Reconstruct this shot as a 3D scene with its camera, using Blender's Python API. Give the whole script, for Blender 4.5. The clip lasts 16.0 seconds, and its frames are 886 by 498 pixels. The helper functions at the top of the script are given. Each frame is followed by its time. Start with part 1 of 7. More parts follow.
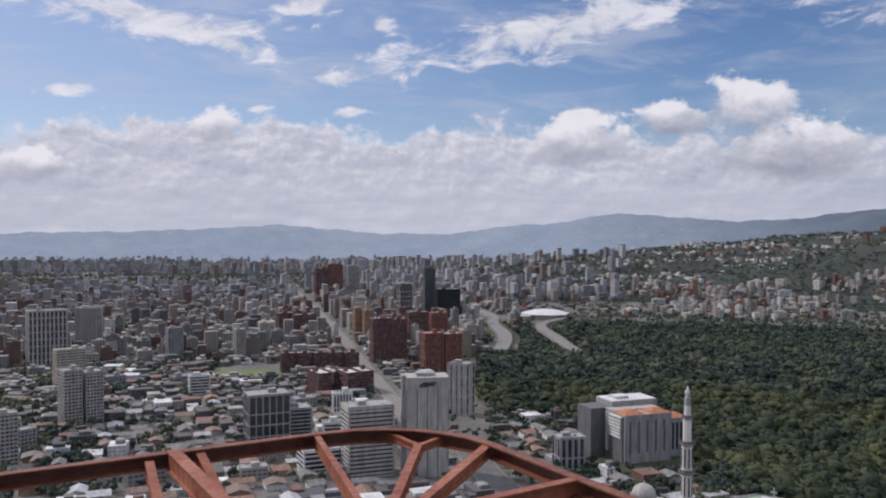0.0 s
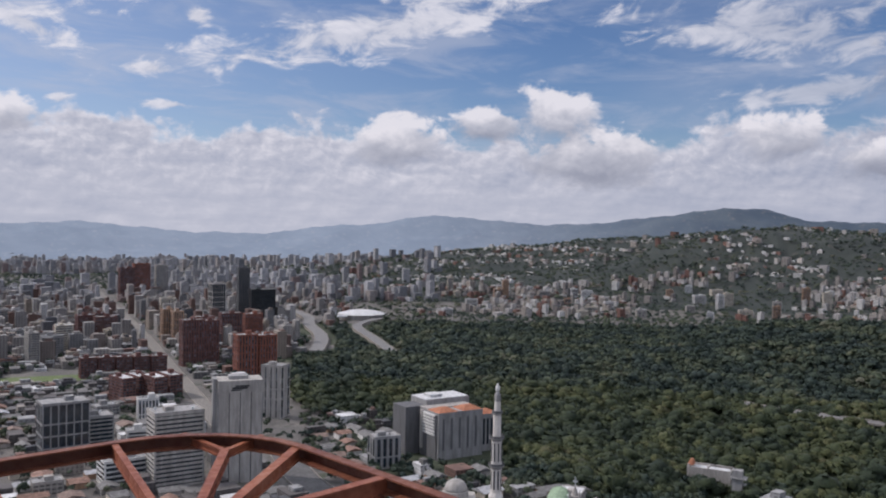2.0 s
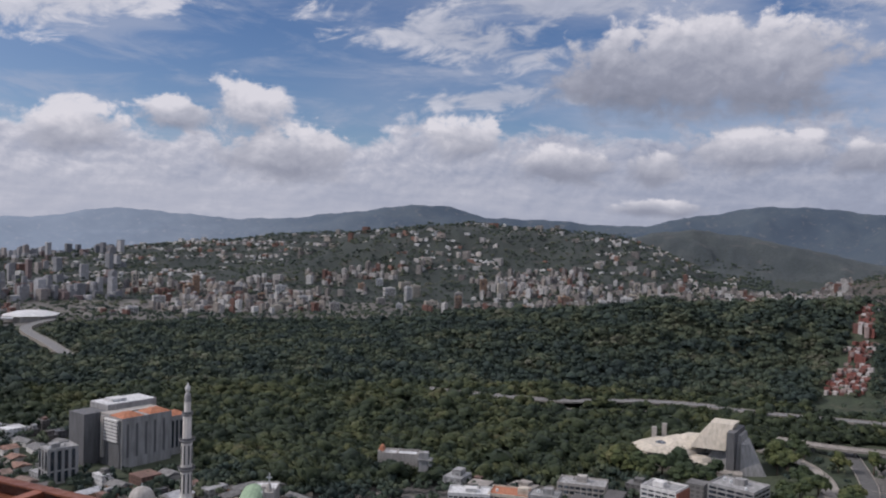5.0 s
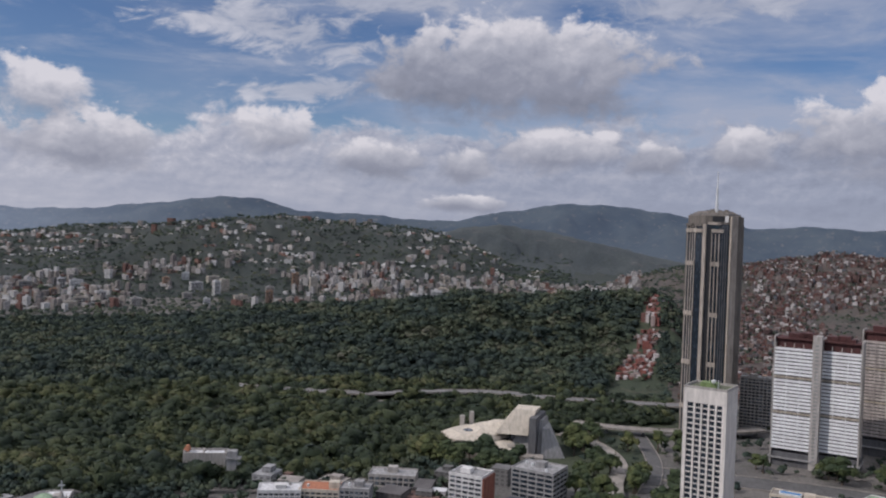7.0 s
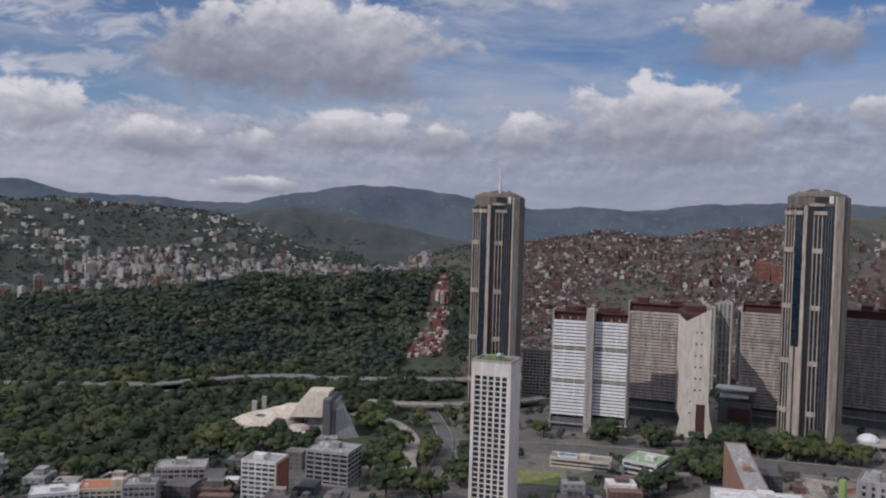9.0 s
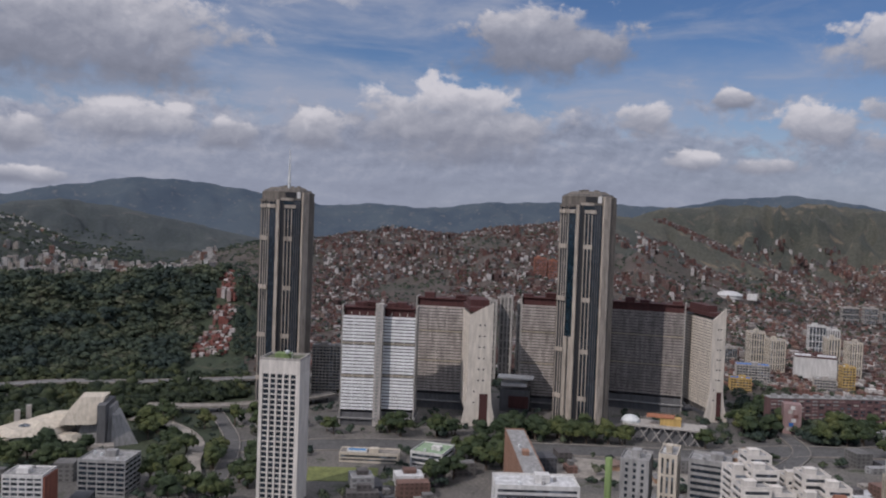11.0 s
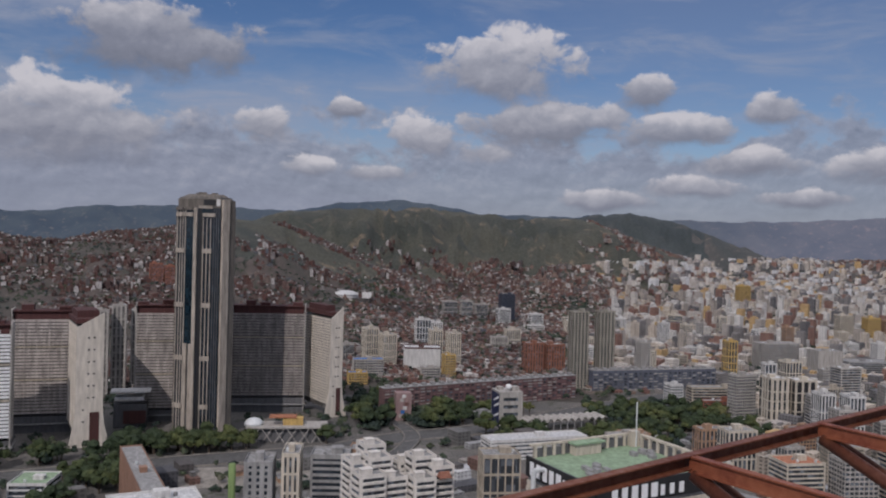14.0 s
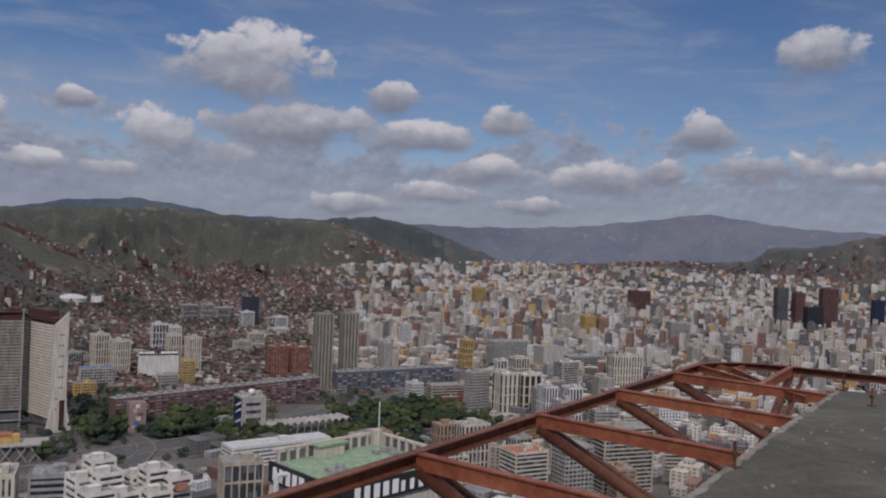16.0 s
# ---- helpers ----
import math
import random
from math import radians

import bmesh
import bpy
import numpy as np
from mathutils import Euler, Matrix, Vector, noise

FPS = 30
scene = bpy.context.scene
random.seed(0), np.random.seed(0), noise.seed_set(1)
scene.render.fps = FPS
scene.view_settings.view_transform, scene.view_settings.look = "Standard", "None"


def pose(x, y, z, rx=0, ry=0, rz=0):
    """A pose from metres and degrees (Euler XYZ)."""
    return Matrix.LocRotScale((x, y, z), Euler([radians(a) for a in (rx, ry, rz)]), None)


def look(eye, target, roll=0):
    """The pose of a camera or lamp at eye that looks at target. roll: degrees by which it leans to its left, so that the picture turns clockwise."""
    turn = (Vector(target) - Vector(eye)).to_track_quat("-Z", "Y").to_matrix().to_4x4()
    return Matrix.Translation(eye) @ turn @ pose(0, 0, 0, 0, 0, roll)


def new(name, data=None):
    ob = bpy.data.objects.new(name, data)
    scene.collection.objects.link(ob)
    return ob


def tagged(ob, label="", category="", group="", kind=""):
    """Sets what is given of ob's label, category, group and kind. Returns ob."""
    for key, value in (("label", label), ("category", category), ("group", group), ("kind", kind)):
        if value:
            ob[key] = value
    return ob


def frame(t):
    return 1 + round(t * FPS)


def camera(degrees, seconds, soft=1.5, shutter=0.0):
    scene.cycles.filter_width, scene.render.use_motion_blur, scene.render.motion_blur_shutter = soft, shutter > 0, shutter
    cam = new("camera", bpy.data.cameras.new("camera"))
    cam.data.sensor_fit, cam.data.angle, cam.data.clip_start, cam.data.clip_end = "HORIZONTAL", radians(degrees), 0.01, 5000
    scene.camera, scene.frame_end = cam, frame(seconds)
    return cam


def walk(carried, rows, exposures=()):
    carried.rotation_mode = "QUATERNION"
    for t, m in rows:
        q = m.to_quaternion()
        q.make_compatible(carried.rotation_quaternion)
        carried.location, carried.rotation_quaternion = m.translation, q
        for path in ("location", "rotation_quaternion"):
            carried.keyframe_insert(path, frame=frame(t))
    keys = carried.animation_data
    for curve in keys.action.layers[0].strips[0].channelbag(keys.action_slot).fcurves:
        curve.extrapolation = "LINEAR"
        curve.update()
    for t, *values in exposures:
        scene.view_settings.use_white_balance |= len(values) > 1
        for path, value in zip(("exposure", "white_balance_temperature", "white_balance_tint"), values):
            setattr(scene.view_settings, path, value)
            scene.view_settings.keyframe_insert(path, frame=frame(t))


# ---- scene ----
# ================= camera =================
cam = camera(55.12, 16.0, soft=2.1)
ROWS = [
    (0.0, -0.000, -0.000, 188.998, 0.002, -1.397, -0.161),
    (0.5, 0.009, 0.009, 188.996, -2.840, -1.450, -0.243),
    (1.0, 0.022, 0.019, 188.996, -6.062, -1.431, -0.263),
    (1.5, 0.029, 0.001, 188.999, -9.166, -1.309, -0.730),
    (2.0, 0.037, -0.010, 188.997, -12.266, -1.241, -1.023),
    (2.5, 0.054, -0.019, 189.000, -15.362, -1.275, -0.963),
    (3.0, 0.067, -0.020, 189.000, -18.653, -1.185, -1.044),
    (3.5, 0.084, -0.009, 188.995, -22.408, -1.103, -1.047),
    (4.0, 0.087, -0.008, 188.991, -26.103, -1.122, -1.076),
    (6.5, 0.219, -0.340, 188.998, -41.896, -1.205, -2.042),
    (7.0, 0.248, -0.435, 188.999, -45.261, -1.246, -1.992),
    (7.5, 0.274, -0.519, 189.000, -48.985, -1.456, -1.789),
    (8.0, 0.307, -0.575, 189.001, -52.419, -1.969, -1.952),
    (8.5, 0.346, -0.629, 189.004, -55.595, -2.135, -1.745),
    (9.0, 0.376, -0.696, 189.006, -59.257, -2.066, -1.592),
    (11.5, 0.520, -1.080, 189.013, -77.201, -1.685, -2.039),
    (12.0, 0.565, -1.215, 189.017, -81.283, -1.437, -1.866),
    (12.5, 0.591, -1.387, 189.022, -85.242, -1.360, -2.185),
    (13.0, 0.636, -1.539, 189.030, -89.544, -1.342, -2.041),
    (13.5, 0.682, -1.642, 189.035, -94.139, -1.071, -1.725),
    (14.0, 0.704, -1.684, 189.022, -98.574, -0.843, -1.618),
    (14.5, 0.730, -1.744, 189.017, -102.829, -0.816, -1.705),
    (15.0, 0.754, -1.797, 189.012, -107.215, -0.649, -2.359),
    (15.5, 0.797, -1.833, 189.003, -111.533, -0.343, -2.561),
    (16.0, 0.852, -1.857, 188.990, -115.622, -0.111, -2.269),
]

walk(cam, [(t, pose(x, y, z, 90 + pitch, roll, yaw)) for t, x, y, z, yaw, pitch, roll in ROWS],
     [(0.0, 0.25, 6120, 18), (4.0, 0.1, 6120, 18), (9.0, -0.07, 6120, 18), (16.0, -0.35, 6120, 18)])

# ================= sky and sun =================
SUN_AZ, SUN_EL = -64.0, 41.0        # degrees clockwise from +y, and up


def sun_dir():
    a, e = radians(SUN_AZ), radians(SUN_EL)
    return Vector((math.sin(a) * math.cos(e), math.cos(a) * math.cos(e), math.sin(e)))


sun_data = bpy.data.lights.new("sun", "SUN")
sun_data.energy, sun_data.angle, sun_data.color = 2.45, radians(0.6), (1.0, 0.93, 0.82)
sun = new("sun", sun_data)
sun.matrix_world = look((0, 0, 800), Vector((0, 0, 800)) - sun_dir())

# heaps of cumulus: azimuth, elevation, half width, half height, in degrees, and how bright
EAST_HEAPS = [(-25.8, 3.6, 1.7, 1.12, 0.1), (-14.7, 6.2, 1.8, 1.19, 0.1), (9.3, 5.5, 3.1, 1.8, 0.1), (15.3, 6.8, 2.2, 1.22, 0.05), (19.6, 7.4, 2.3, 2.0, 0.2), (22.0, 4.4, 4.0, 2.2, 0.0),
              (34.3, 5.7, 2.4, 1.67, 0.18), (40.9, 4.1, 3.2, 1.4, 0.0), (45.1, 9.4, 4.6, 3.1, -0.2), (46.5, 4.0, 2.0, 1.25, 0.0), (47.3, 1.7, 2.7, 0.67, 0.05)]
MID_HEAPS = [(49.8, 9.9, 7.9, 3.6, -0.04), (52.6, 5.2, 4.0, 1.7, 0.15), (53.0, 8.9, 4.5, 1.9, -0.18), (59.0, 4.8, 1.9, 1.12, 0.0), (64.5, 5.3, 2.2, 1.62, 0.12), (73.5, 5.8, 6.4, 2.9, 0.06),
             (73.7, 7.6, 3.2, 1.24, 0.25), (79.6, 11.2, 5.4, 2.46, -0.15), (86.5, 6.7, 1.7, 1.47, 0.1), (89.6, 4.3, 1.7, 0.69, 0.18), (91.8, 8.1, 1.0, 0.67, -0.1), (93.9, 4.0, 2.6, 0.74, 0.15),
             (96.9, 6.2, 2.4, 1.6, 0.12)]
WEST_HEAPS = [(101.2, 5.5, 1.8, 0.92, 0.2), (102.3, 10.6, 4.5, 2.6, 0.08), (105.3, 7.1, 4.9, 1.88, -0.02), (109.1, 2.5, 2.8, 0.79, 0.0), (111.8, 9.4, 1.5, 1.18, -0.05), (114.0, 6.9, 3.4, 1.19, 0.02),
              (114.8, 3.4, 2.9, 0.84, 0.05), (118.1, 4.9, 2.9, 1.02, 0.02), (119.5, 8.2, 1.5, 1.12, 0.0), (121.6, 2.8, 2.4, 0.61, 0.0), (126.4, 4.5, 2.8, 1.45, 0.05), (130.2, 5.1, 1.8, 0.88, -0.05),
              (132.3, 7.4, 1.7, 1.3, -0.08), (136.0, 5.4, 3.3, 1.1, 0.02), (139.0, 12.2, 2.2, 1.7, 0.0), (142.7, 5.1, 2.4, 0.73, 0.05)]
STREAKS = [(7.0, 12.9, 13.0, 1.7, 11.0), (13.5, 15.6, 8.0, 1.5, 8.0), (-19.5, 13.2, 8.5, 1.3, -6.0), (-14.0, 11.9, 3.4, 0.8, -20.0), (-8.8, 14.6, 3.4, 1.3, 30.0), (-6.7, 9.9, 2.2, 0.55, 0.0), (-5.6, 7.7, 2.6, 0.35, 0.0), (-24.0, 8.4, 1.6, 0.4, 8.0),
           (-12.0, 7.6, 1.0, 0.5, 0.0), (-4.0, 13.3, 1.0, 0.7, 0.0), (-27.5, 14.0, 2.5, 1.2, 0.0), (33.0, 13.0, 9.0, 2.0, -6.0), (40.0, 15.0, 9.0, 1.6, 0.0), (62.0, 14.6, 8.0, 1.2, 0.0), (37.0, 9.0, 8.0, 0.9, 4.0)]


class Nodes:
    """A short hand for node trees."""

    def __init__(self, tree):
        self.t = tree

    def n(self, kind, **kw):
        nd = self.t.nodes.new(kind)
        for k, v in kw.items():
            if k == "op":
                nd.operation = v
            elif k == "blend":
                nd.blend_type = v
            elif k == "space":
                nd.data_type = v
        return nd

    def put(self, socket, v):
        if isinstance(v, bpy.types.NodeSocket):
            self.t.links.new(v, socket)
        elif v is not None:
            socket.default_value = v

    def m(self, op, a, b=None, c=None, clamp=False):
        nd = self.n("ShaderNodeMath", op=op)
        nd.use_clamp = clamp
        for i, v in enumerate((a, b, c)):
            self.put(nd.inputs[i], v)
        return nd.outputs[0]

    def ramp(self, fac, stops, interp="LINEAR"):
        nd = self.n("ShaderNodeValToRGB")
        nd.color_ramp.interpolation = interp
        el = nd.color_ramp.elements
        while len(el) < len(stops):
            el.new(0.5)
        for e, (p, c) in zip(el, stops):
            e.position, e.color = p, (*c, 1)
        self.put(nd.inputs[0], fac)
        return nd.outputs[0]

    def span(self, v, a, b, c=0.0, d=1.0, smooth=True):
        nd = self.n("ShaderNodeMapRange")
        nd.interpolation_type = "SMOOTHSTEP" if smooth else "LINEAR"
        for i, x in enumerate((v, a, b, c, d)):
            self.put(nd.inputs[i], x)
        return nd.outputs[0]

    def noise(self, vec, scale, detail=4.0, rough=0.55, dist=0.0):
        nd = self.n("ShaderNodeTexNoise")
        self.put(nd.inputs["Vector"], vec)
        for k, v in (("Scale", scale), ("Detail", detail), ("Roughness", rough), ("Distortion", dist)):
            nd.inputs[k].default_value = v
        return nd.outputs["Fac"]

    def vec(self, x, y, z):
        nd = self.n("ShaderNodeCombineXYZ")
        for i, v in enumerate((x, y, z)):
            self.put(nd.inputs[i], v)
        return nd.outputs[0]

    def mix(self, fac, a, b, blend="MIX"):
        nd = self.n("ShaderNodeMix", space="RGBA", blend=blend)
        self.put(nd.inputs[0], fac)
        for i, v in ((6, a), (7, b)):
            self.put(nd.inputs[i], (*v, 1) if isinstance(v, tuple) and len(v) == 3 else v)
        return nd.outputs[2]


def make_world():
    w = bpy.data.worlds.new("sky")
    w.use_nodes = True
    scene.world = w
    t = w.node_tree
    t.nodes.clear()
    N = Nodes(t)
    sky = N.n("ShaderNodeTexSky")
    sky.sky_type, sky.sun_disc = "NISHITA", False
    sky.sun_elevation, sky.sun_rotation = radians(SUN_EL), radians(SUN_AZ)
    sky.altitude, sky.air_density, sky.dust_density, sky.ozone_density = 900, 1.0, 0.35, 1.6
    tc = N.n("ShaderNodeTexCoord")
    sp = N.n("ShaderNodeSeparateXYZ")
    t.links.new(tc.outputs["Generated"], sp.inputs[0])
    az = N.m("MULTIPLY", N.m("ARCTAN2", sp.outputs[0], sp.outputs[1]), 57.2958)
    el = N.m("MULTIPLY", N.m("ARCSINE", sp.outputs[2]), 57.2958)

    def at(da, de, z=0.0):
        return N.vec(N.m("ADD", az, da), N.m("MULTIPLY", N.m("ADD", el, de), 1.35), z)

    def billow(p, scale):
        """Heaped, rounded lumps: small in their middles, large in the creases."""
        nd = N.n("ShaderNodeTexVoronoi")
        nd.voronoi_dimensions, nd.feature, nd.normalize = "3D", "SMOOTH_F1", True
        N.put(nd.inputs["Vector"], p)
        for k, v in (("Scale", scale), ("Detail", 3.0), ("Roughness", 0.55), ("Lacunarity", 2.3), ("Smoothness", 0.55), ("Randomness", 1.0)):
            nd.inputs[k].default_value = v
        return nd.outputs["Distance"]

    # the lumps are bent a little, so that no row of cells shows
    bend = N.noise(at(0, 0, 4.0), 0.35, 4.0, 0.55)
    bend = N.m("MULTIPLY", N.m("SUBTRACT", bend, 0.5), 2.2)
    shifted = lambda da, de: N.vec(N.m("ADD", N.m("ADD", az, da), bend), N.m("MULTIPLY", N.m("ADD", N.m("ADD", el, de), N.m("MULTIPLY", bend, 0.5)), 1.35), 0.0)
    b0, b1 = billow(shifted(0, 0), 0.30), billow(shifted(-0.35, 0.55), 0.30)
    relief = N.m("SUBTRACT", b1, b0)
    fbm = N.noise(at(0, 0, 7.0), 0.42, 7.0, 0.6, 0.25)
    low = N.noise(at(0, 0, 1.0), 0.10, 5.0, 0.55, 0.2)
    ragged = N.m("ADD", N.m("MULTIPLY", N.m("SUBTRACT", 0.40, b0), 1.6), N.m("MULTIPLY", N.m("SUBTRACT", fbm, 0.5), 2.1))

    def field(lst):
        """How far inside the nearest heap, how high up in it, and how bright it is."""
        best = up = wsum = tone = None
        for a, e, wd, ht, bright in lst:
            dx = N.m("DIVIDE", N.m("SUBTRACT", az, a), wd)
            dy = N.m("DIVIDE", N.m("SUBTRACT", el, e), ht)
            dd = N.m("MAXIMUM", dy, N.m("MULTIPLY", dy, -1.5))
            d = N.m("SUBTRACT", 1.0, N.m("SQRT", N.m("ADD", N.m("MULTIPLY", dx, dx), N.m("MULTIPLY", dd, dd))))
            wt = N.m("POWER", N.m("MAXIMUM", N.m("ADD", d, 1.0), 0.02), 5.0)
            wdy, wb = N.m("MULTIPLY", wt, dy), N.m("MULTIPLY", wt, bright)
            if best is None:
                best, up, wsum, tone = d, wdy, wt, wb
            else:
                best, up, wsum, tone = N.m("MAXIMUM", best, d), N.m("ADD", up, wdy), N.m("ADD", wsum, wt), N.m("ADD", tone, wb)
        return best, N.m("DIVIDE", up, wsum), N.m("DIVIDE", tone, wsum)

    inside, high, bright = field(EAST_HEAPS + MID_HEAPS + WEST_HEAPS)
    d = N.m("ADD", N.m("ADD", N.m("MAXIMUM", inside, -1.0), 0.15), ragged)
    soft = N.span(high, -0.7, 0.7, 1.25, 0.38)
    heap = N.span(N.m("DIVIDE", d, soft), 0.0, 1.0, 0.0, 0.95)
    lit = N.m("ADD", N.m("MULTIPLY", high, 0.50), N.span(az, 0.0, 50.0, 0.56, 0.38))
    lit = N.m("ADD", N.m("ADD", lit, bright), N.m("MULTIPLY", relief, 1.1))
    lit = N.m("ADD", lit, N.m("MULTIPLY", N.m("SUBTRACT", fbm, 0.5), 0.55))
    tones = [(0.0, (0.20, 0.215, 0.25)), (0.35, (0.275, 0.29, 0.33)), (0.65, (0.415, 0.425, 0.45)), (1.0, (0.68, 0.665, 0.65))]
    heap_tone = N.ramp(lit, tones)

    # the bank over the far hills: heaped in the east, thin grey layers in the west
    top = N.m("ADD", N.m("ADD", N.span(az, 20.0, 80.0, 6.5, 7.4), N.span(az, 85.0, 125.0, 0.0, -0.4)), N.m("ADD", N.m("MULTIPLY", N.m("SUBTRACT", low, 0.5), 8.0), N.m("MULTIPLY", ragged, N.span(az, 40.0, 100.0, 2.6, 3.4))))
    bank = N.span(N.m("SUBTRACT", top, el), 0.0, N.span(az, 20.0, 90.0, 1.3, 2.0))
    bank = N.m("MULTIPLY", bank, N.span(az, 45.0, 110.0, 1.0, 0.86))
    layer = N.noise(N.vec(N.m("MULTIPLY", az, 0.16), N.m("MULTIPLY", el, 0.9), 2.0), 1.0, 6.0, 0.6, 0.3)
    rise = N.span(N.m("SUBTRACT", top, el), 0.0, 2.5, 0.16, -0.06)
    blit = N.m("ADD", N.m("ADD", N.span(az, 10.0, 75.0, 0.70, 0.36), rise), N.m("MULTIPLY", N.m("SUBTRACT", layer, 0.5), 0.5))
    blit = N.m("ADD", blit, N.m("MULTIPLY", N.m("SUBTRACT", billow(shifted(-0.2, 0.32), 0.62), billow(shifted(0, 0), 0.62)), N.m("MULTIPLY", N.span(el, 0.5, 6.0, 0.2, 1.0), N.span(az, 20.0, 80.0, 1.2, 1.3))))
    blit = N.m("ADD", blit, N.m("MULTIPLY", relief, N.span(el, 0.5, 5.5, 0.35, 1.0)))
    bank_tone = N.ramp(blit, [(0.0, (0.23, 0.255, 0.31)), (0.35, (0.315, 0.345, 0.405)), (0.65, (0.435, 0.45, 0.485)), (1.0, (0.66, 0.65, 0.645))])

    # torn streaks high up: azimuth, elevation, half length, half depth, slope
    streak = None
    for a, e, wd, ht, slope in STREAKS:
        c, s = math.cos(radians(slope)), math.sin(radians(slope))
        x0, y0 = N.m("SUBTRACT", az, a), N.m("SUBTRACT", el, e)
        dx = N.m("DIVIDE", N.m("ADD", N.m("MULTIPLY", x0, c), N.m("MULTIPLY", y0, s)), wd)
        dy = N.m("DIVIDE", N.m("SUBTRACT", N.m("MULTIPLY", y0, c), N.m("MULTIPLY", x0, s)), ht)
        d = N.m("SUBTRACT", 1.0, N.m("SQRT", N.m("ADD", N.m("MULTIPLY", dx, dx), N.m("MULTIPLY", dy, dy))))
        streak = d if streak is None else N.m("MAXIMUM", streak, d)
    drawn = N.vec(N.m("MULTIPLY", N.m("SUBTRACT", az, N.m("MULTIPLY", el, 1.2)), 0.30), N.m("MULTIPLY", N.m("ADD", el, N.m("MULTIPLY", az, 0.12)), 0.62), 3.0)
    torn = N.noise(drawn, 1.0, 8.0, 0.64, 0.5)
    streak = N.m("ADD", N.m("ADD", N.m("MAXIMUM", streak, -1.0), -0.02), N.m("MULTIPLY", N.m("SUBTRACT", torn, 0.5), 3.6))
    streak = N.m("MULTIPLY", N.span(streak, -0.05, 0.75), N.span(az, 22.0, 45.0, 0.9, 0.7))

    # thin veil
    wisp = N.noise(N.vec(N.m("ADD", N.m("MULTIPLY", az, 0.07), N.m("MULTIPLY", el, 0.05)), N.m("MULTIPLY", el, 0.30), 3.0), 1.5, 8.0, 0.62, 0.5)
    wide = N.noise(N.vec(N.m("MULTIPLY", az, 0.04), N.m("MULTIPLY", el, 0.13), 9.0), 1.0, 6.0, 0.6, 0.2)
    zone = N.m("MULTIPLY", N.span(az, 18.0, 42.0), N.span(az, 78.0, 112.0, 1.0, 0.25))
    veil = N.m("ADD", N.m("MULTIPLY", N.span(wisp, 0.46, 0.72), N.span(az, 10.0, 90.0, 0.6, 0.45)), N.m("MULTIPLY", N.span(wide, 0.33, 0.62), N.m("MULTIPLY", zone, 0.8)))
    # unseen bright cloud high above, added to lift the shade on the ground
    fill_cloud = N.m("MULTIPLY", N.span(el, 17.0, 32.0), N.span(N.noise(N.vec(N.m("MULTIPLY", az, 0.02), N.m("MULTIPLY", el, 0.05), 2.0), 1.0, 5.0, 0.55), 0.22, 0.5))
    veil = N.m("MINIMUM", N.m("MAXIMUM", veil, fill_cloud), 0.9)

    hue = N.n("ShaderNodeHueSaturation")
    hue.inputs["Hue"].default_value, hue.inputs["Saturation"].default_value, hue.inputs["Value"].default_value = 0.506, 1.2, 1.0
    t.links.new(sky.outputs[0], hue.inputs["Color"])
    b_sky = N.n("ShaderNodeBackground")
    t.links.new(hue.outputs[0], b_sky.inputs[0])
    b_sky.inputs[1].default_value = 0.068

    def over(below, cover, colour):
        b = N.n("ShaderNodeBackground")
        N.put(b.inputs[0], colour)
        m = N.n("ShaderNodeMixShader")
        N.put(m.inputs[0], cover)
        t.links.new(below, m.inputs[1]), t.links.new(b.outputs[0], m.inputs[2])
        return m.outputs[0]

    out = over(b_sky.outputs[0], veil, N.mix(N.span(el, 17.0, 40.0), (0.36, 0.40, 0.47), (0.9, 0.91, 0.92)))
    out = over(out, N.span(az, -40.0, 28.0, 0.42, 0.0), (0.50, 0.55, 0.62, 1))
    out = over(out, streak, N.ramp(N.m("ADD", torn, N.span(az, 18.0, 45.0, 0.12, -0.12)), [(0.3, (0.36, 0.385, 0.43)), (0.55, (0.50, 0.515, 0.54)), (0.75, (0.66, 0.655, 0.65))]))
    out = over(out, bank, bank_tone)
    out = over(out, heap, heap_tone)
    end = N.n("ShaderNodeOutputWorld")
    t.links.new(out, end.inputs[0])


make_world()

# ================= materials =================
MATS = {}


def base_mat(name):
    m = bpy.data.materials.new(name)
    m.use_nodes = True
    t = m.node_tree
    return m, Nodes(t), t.nodes["Principled BSDF"]


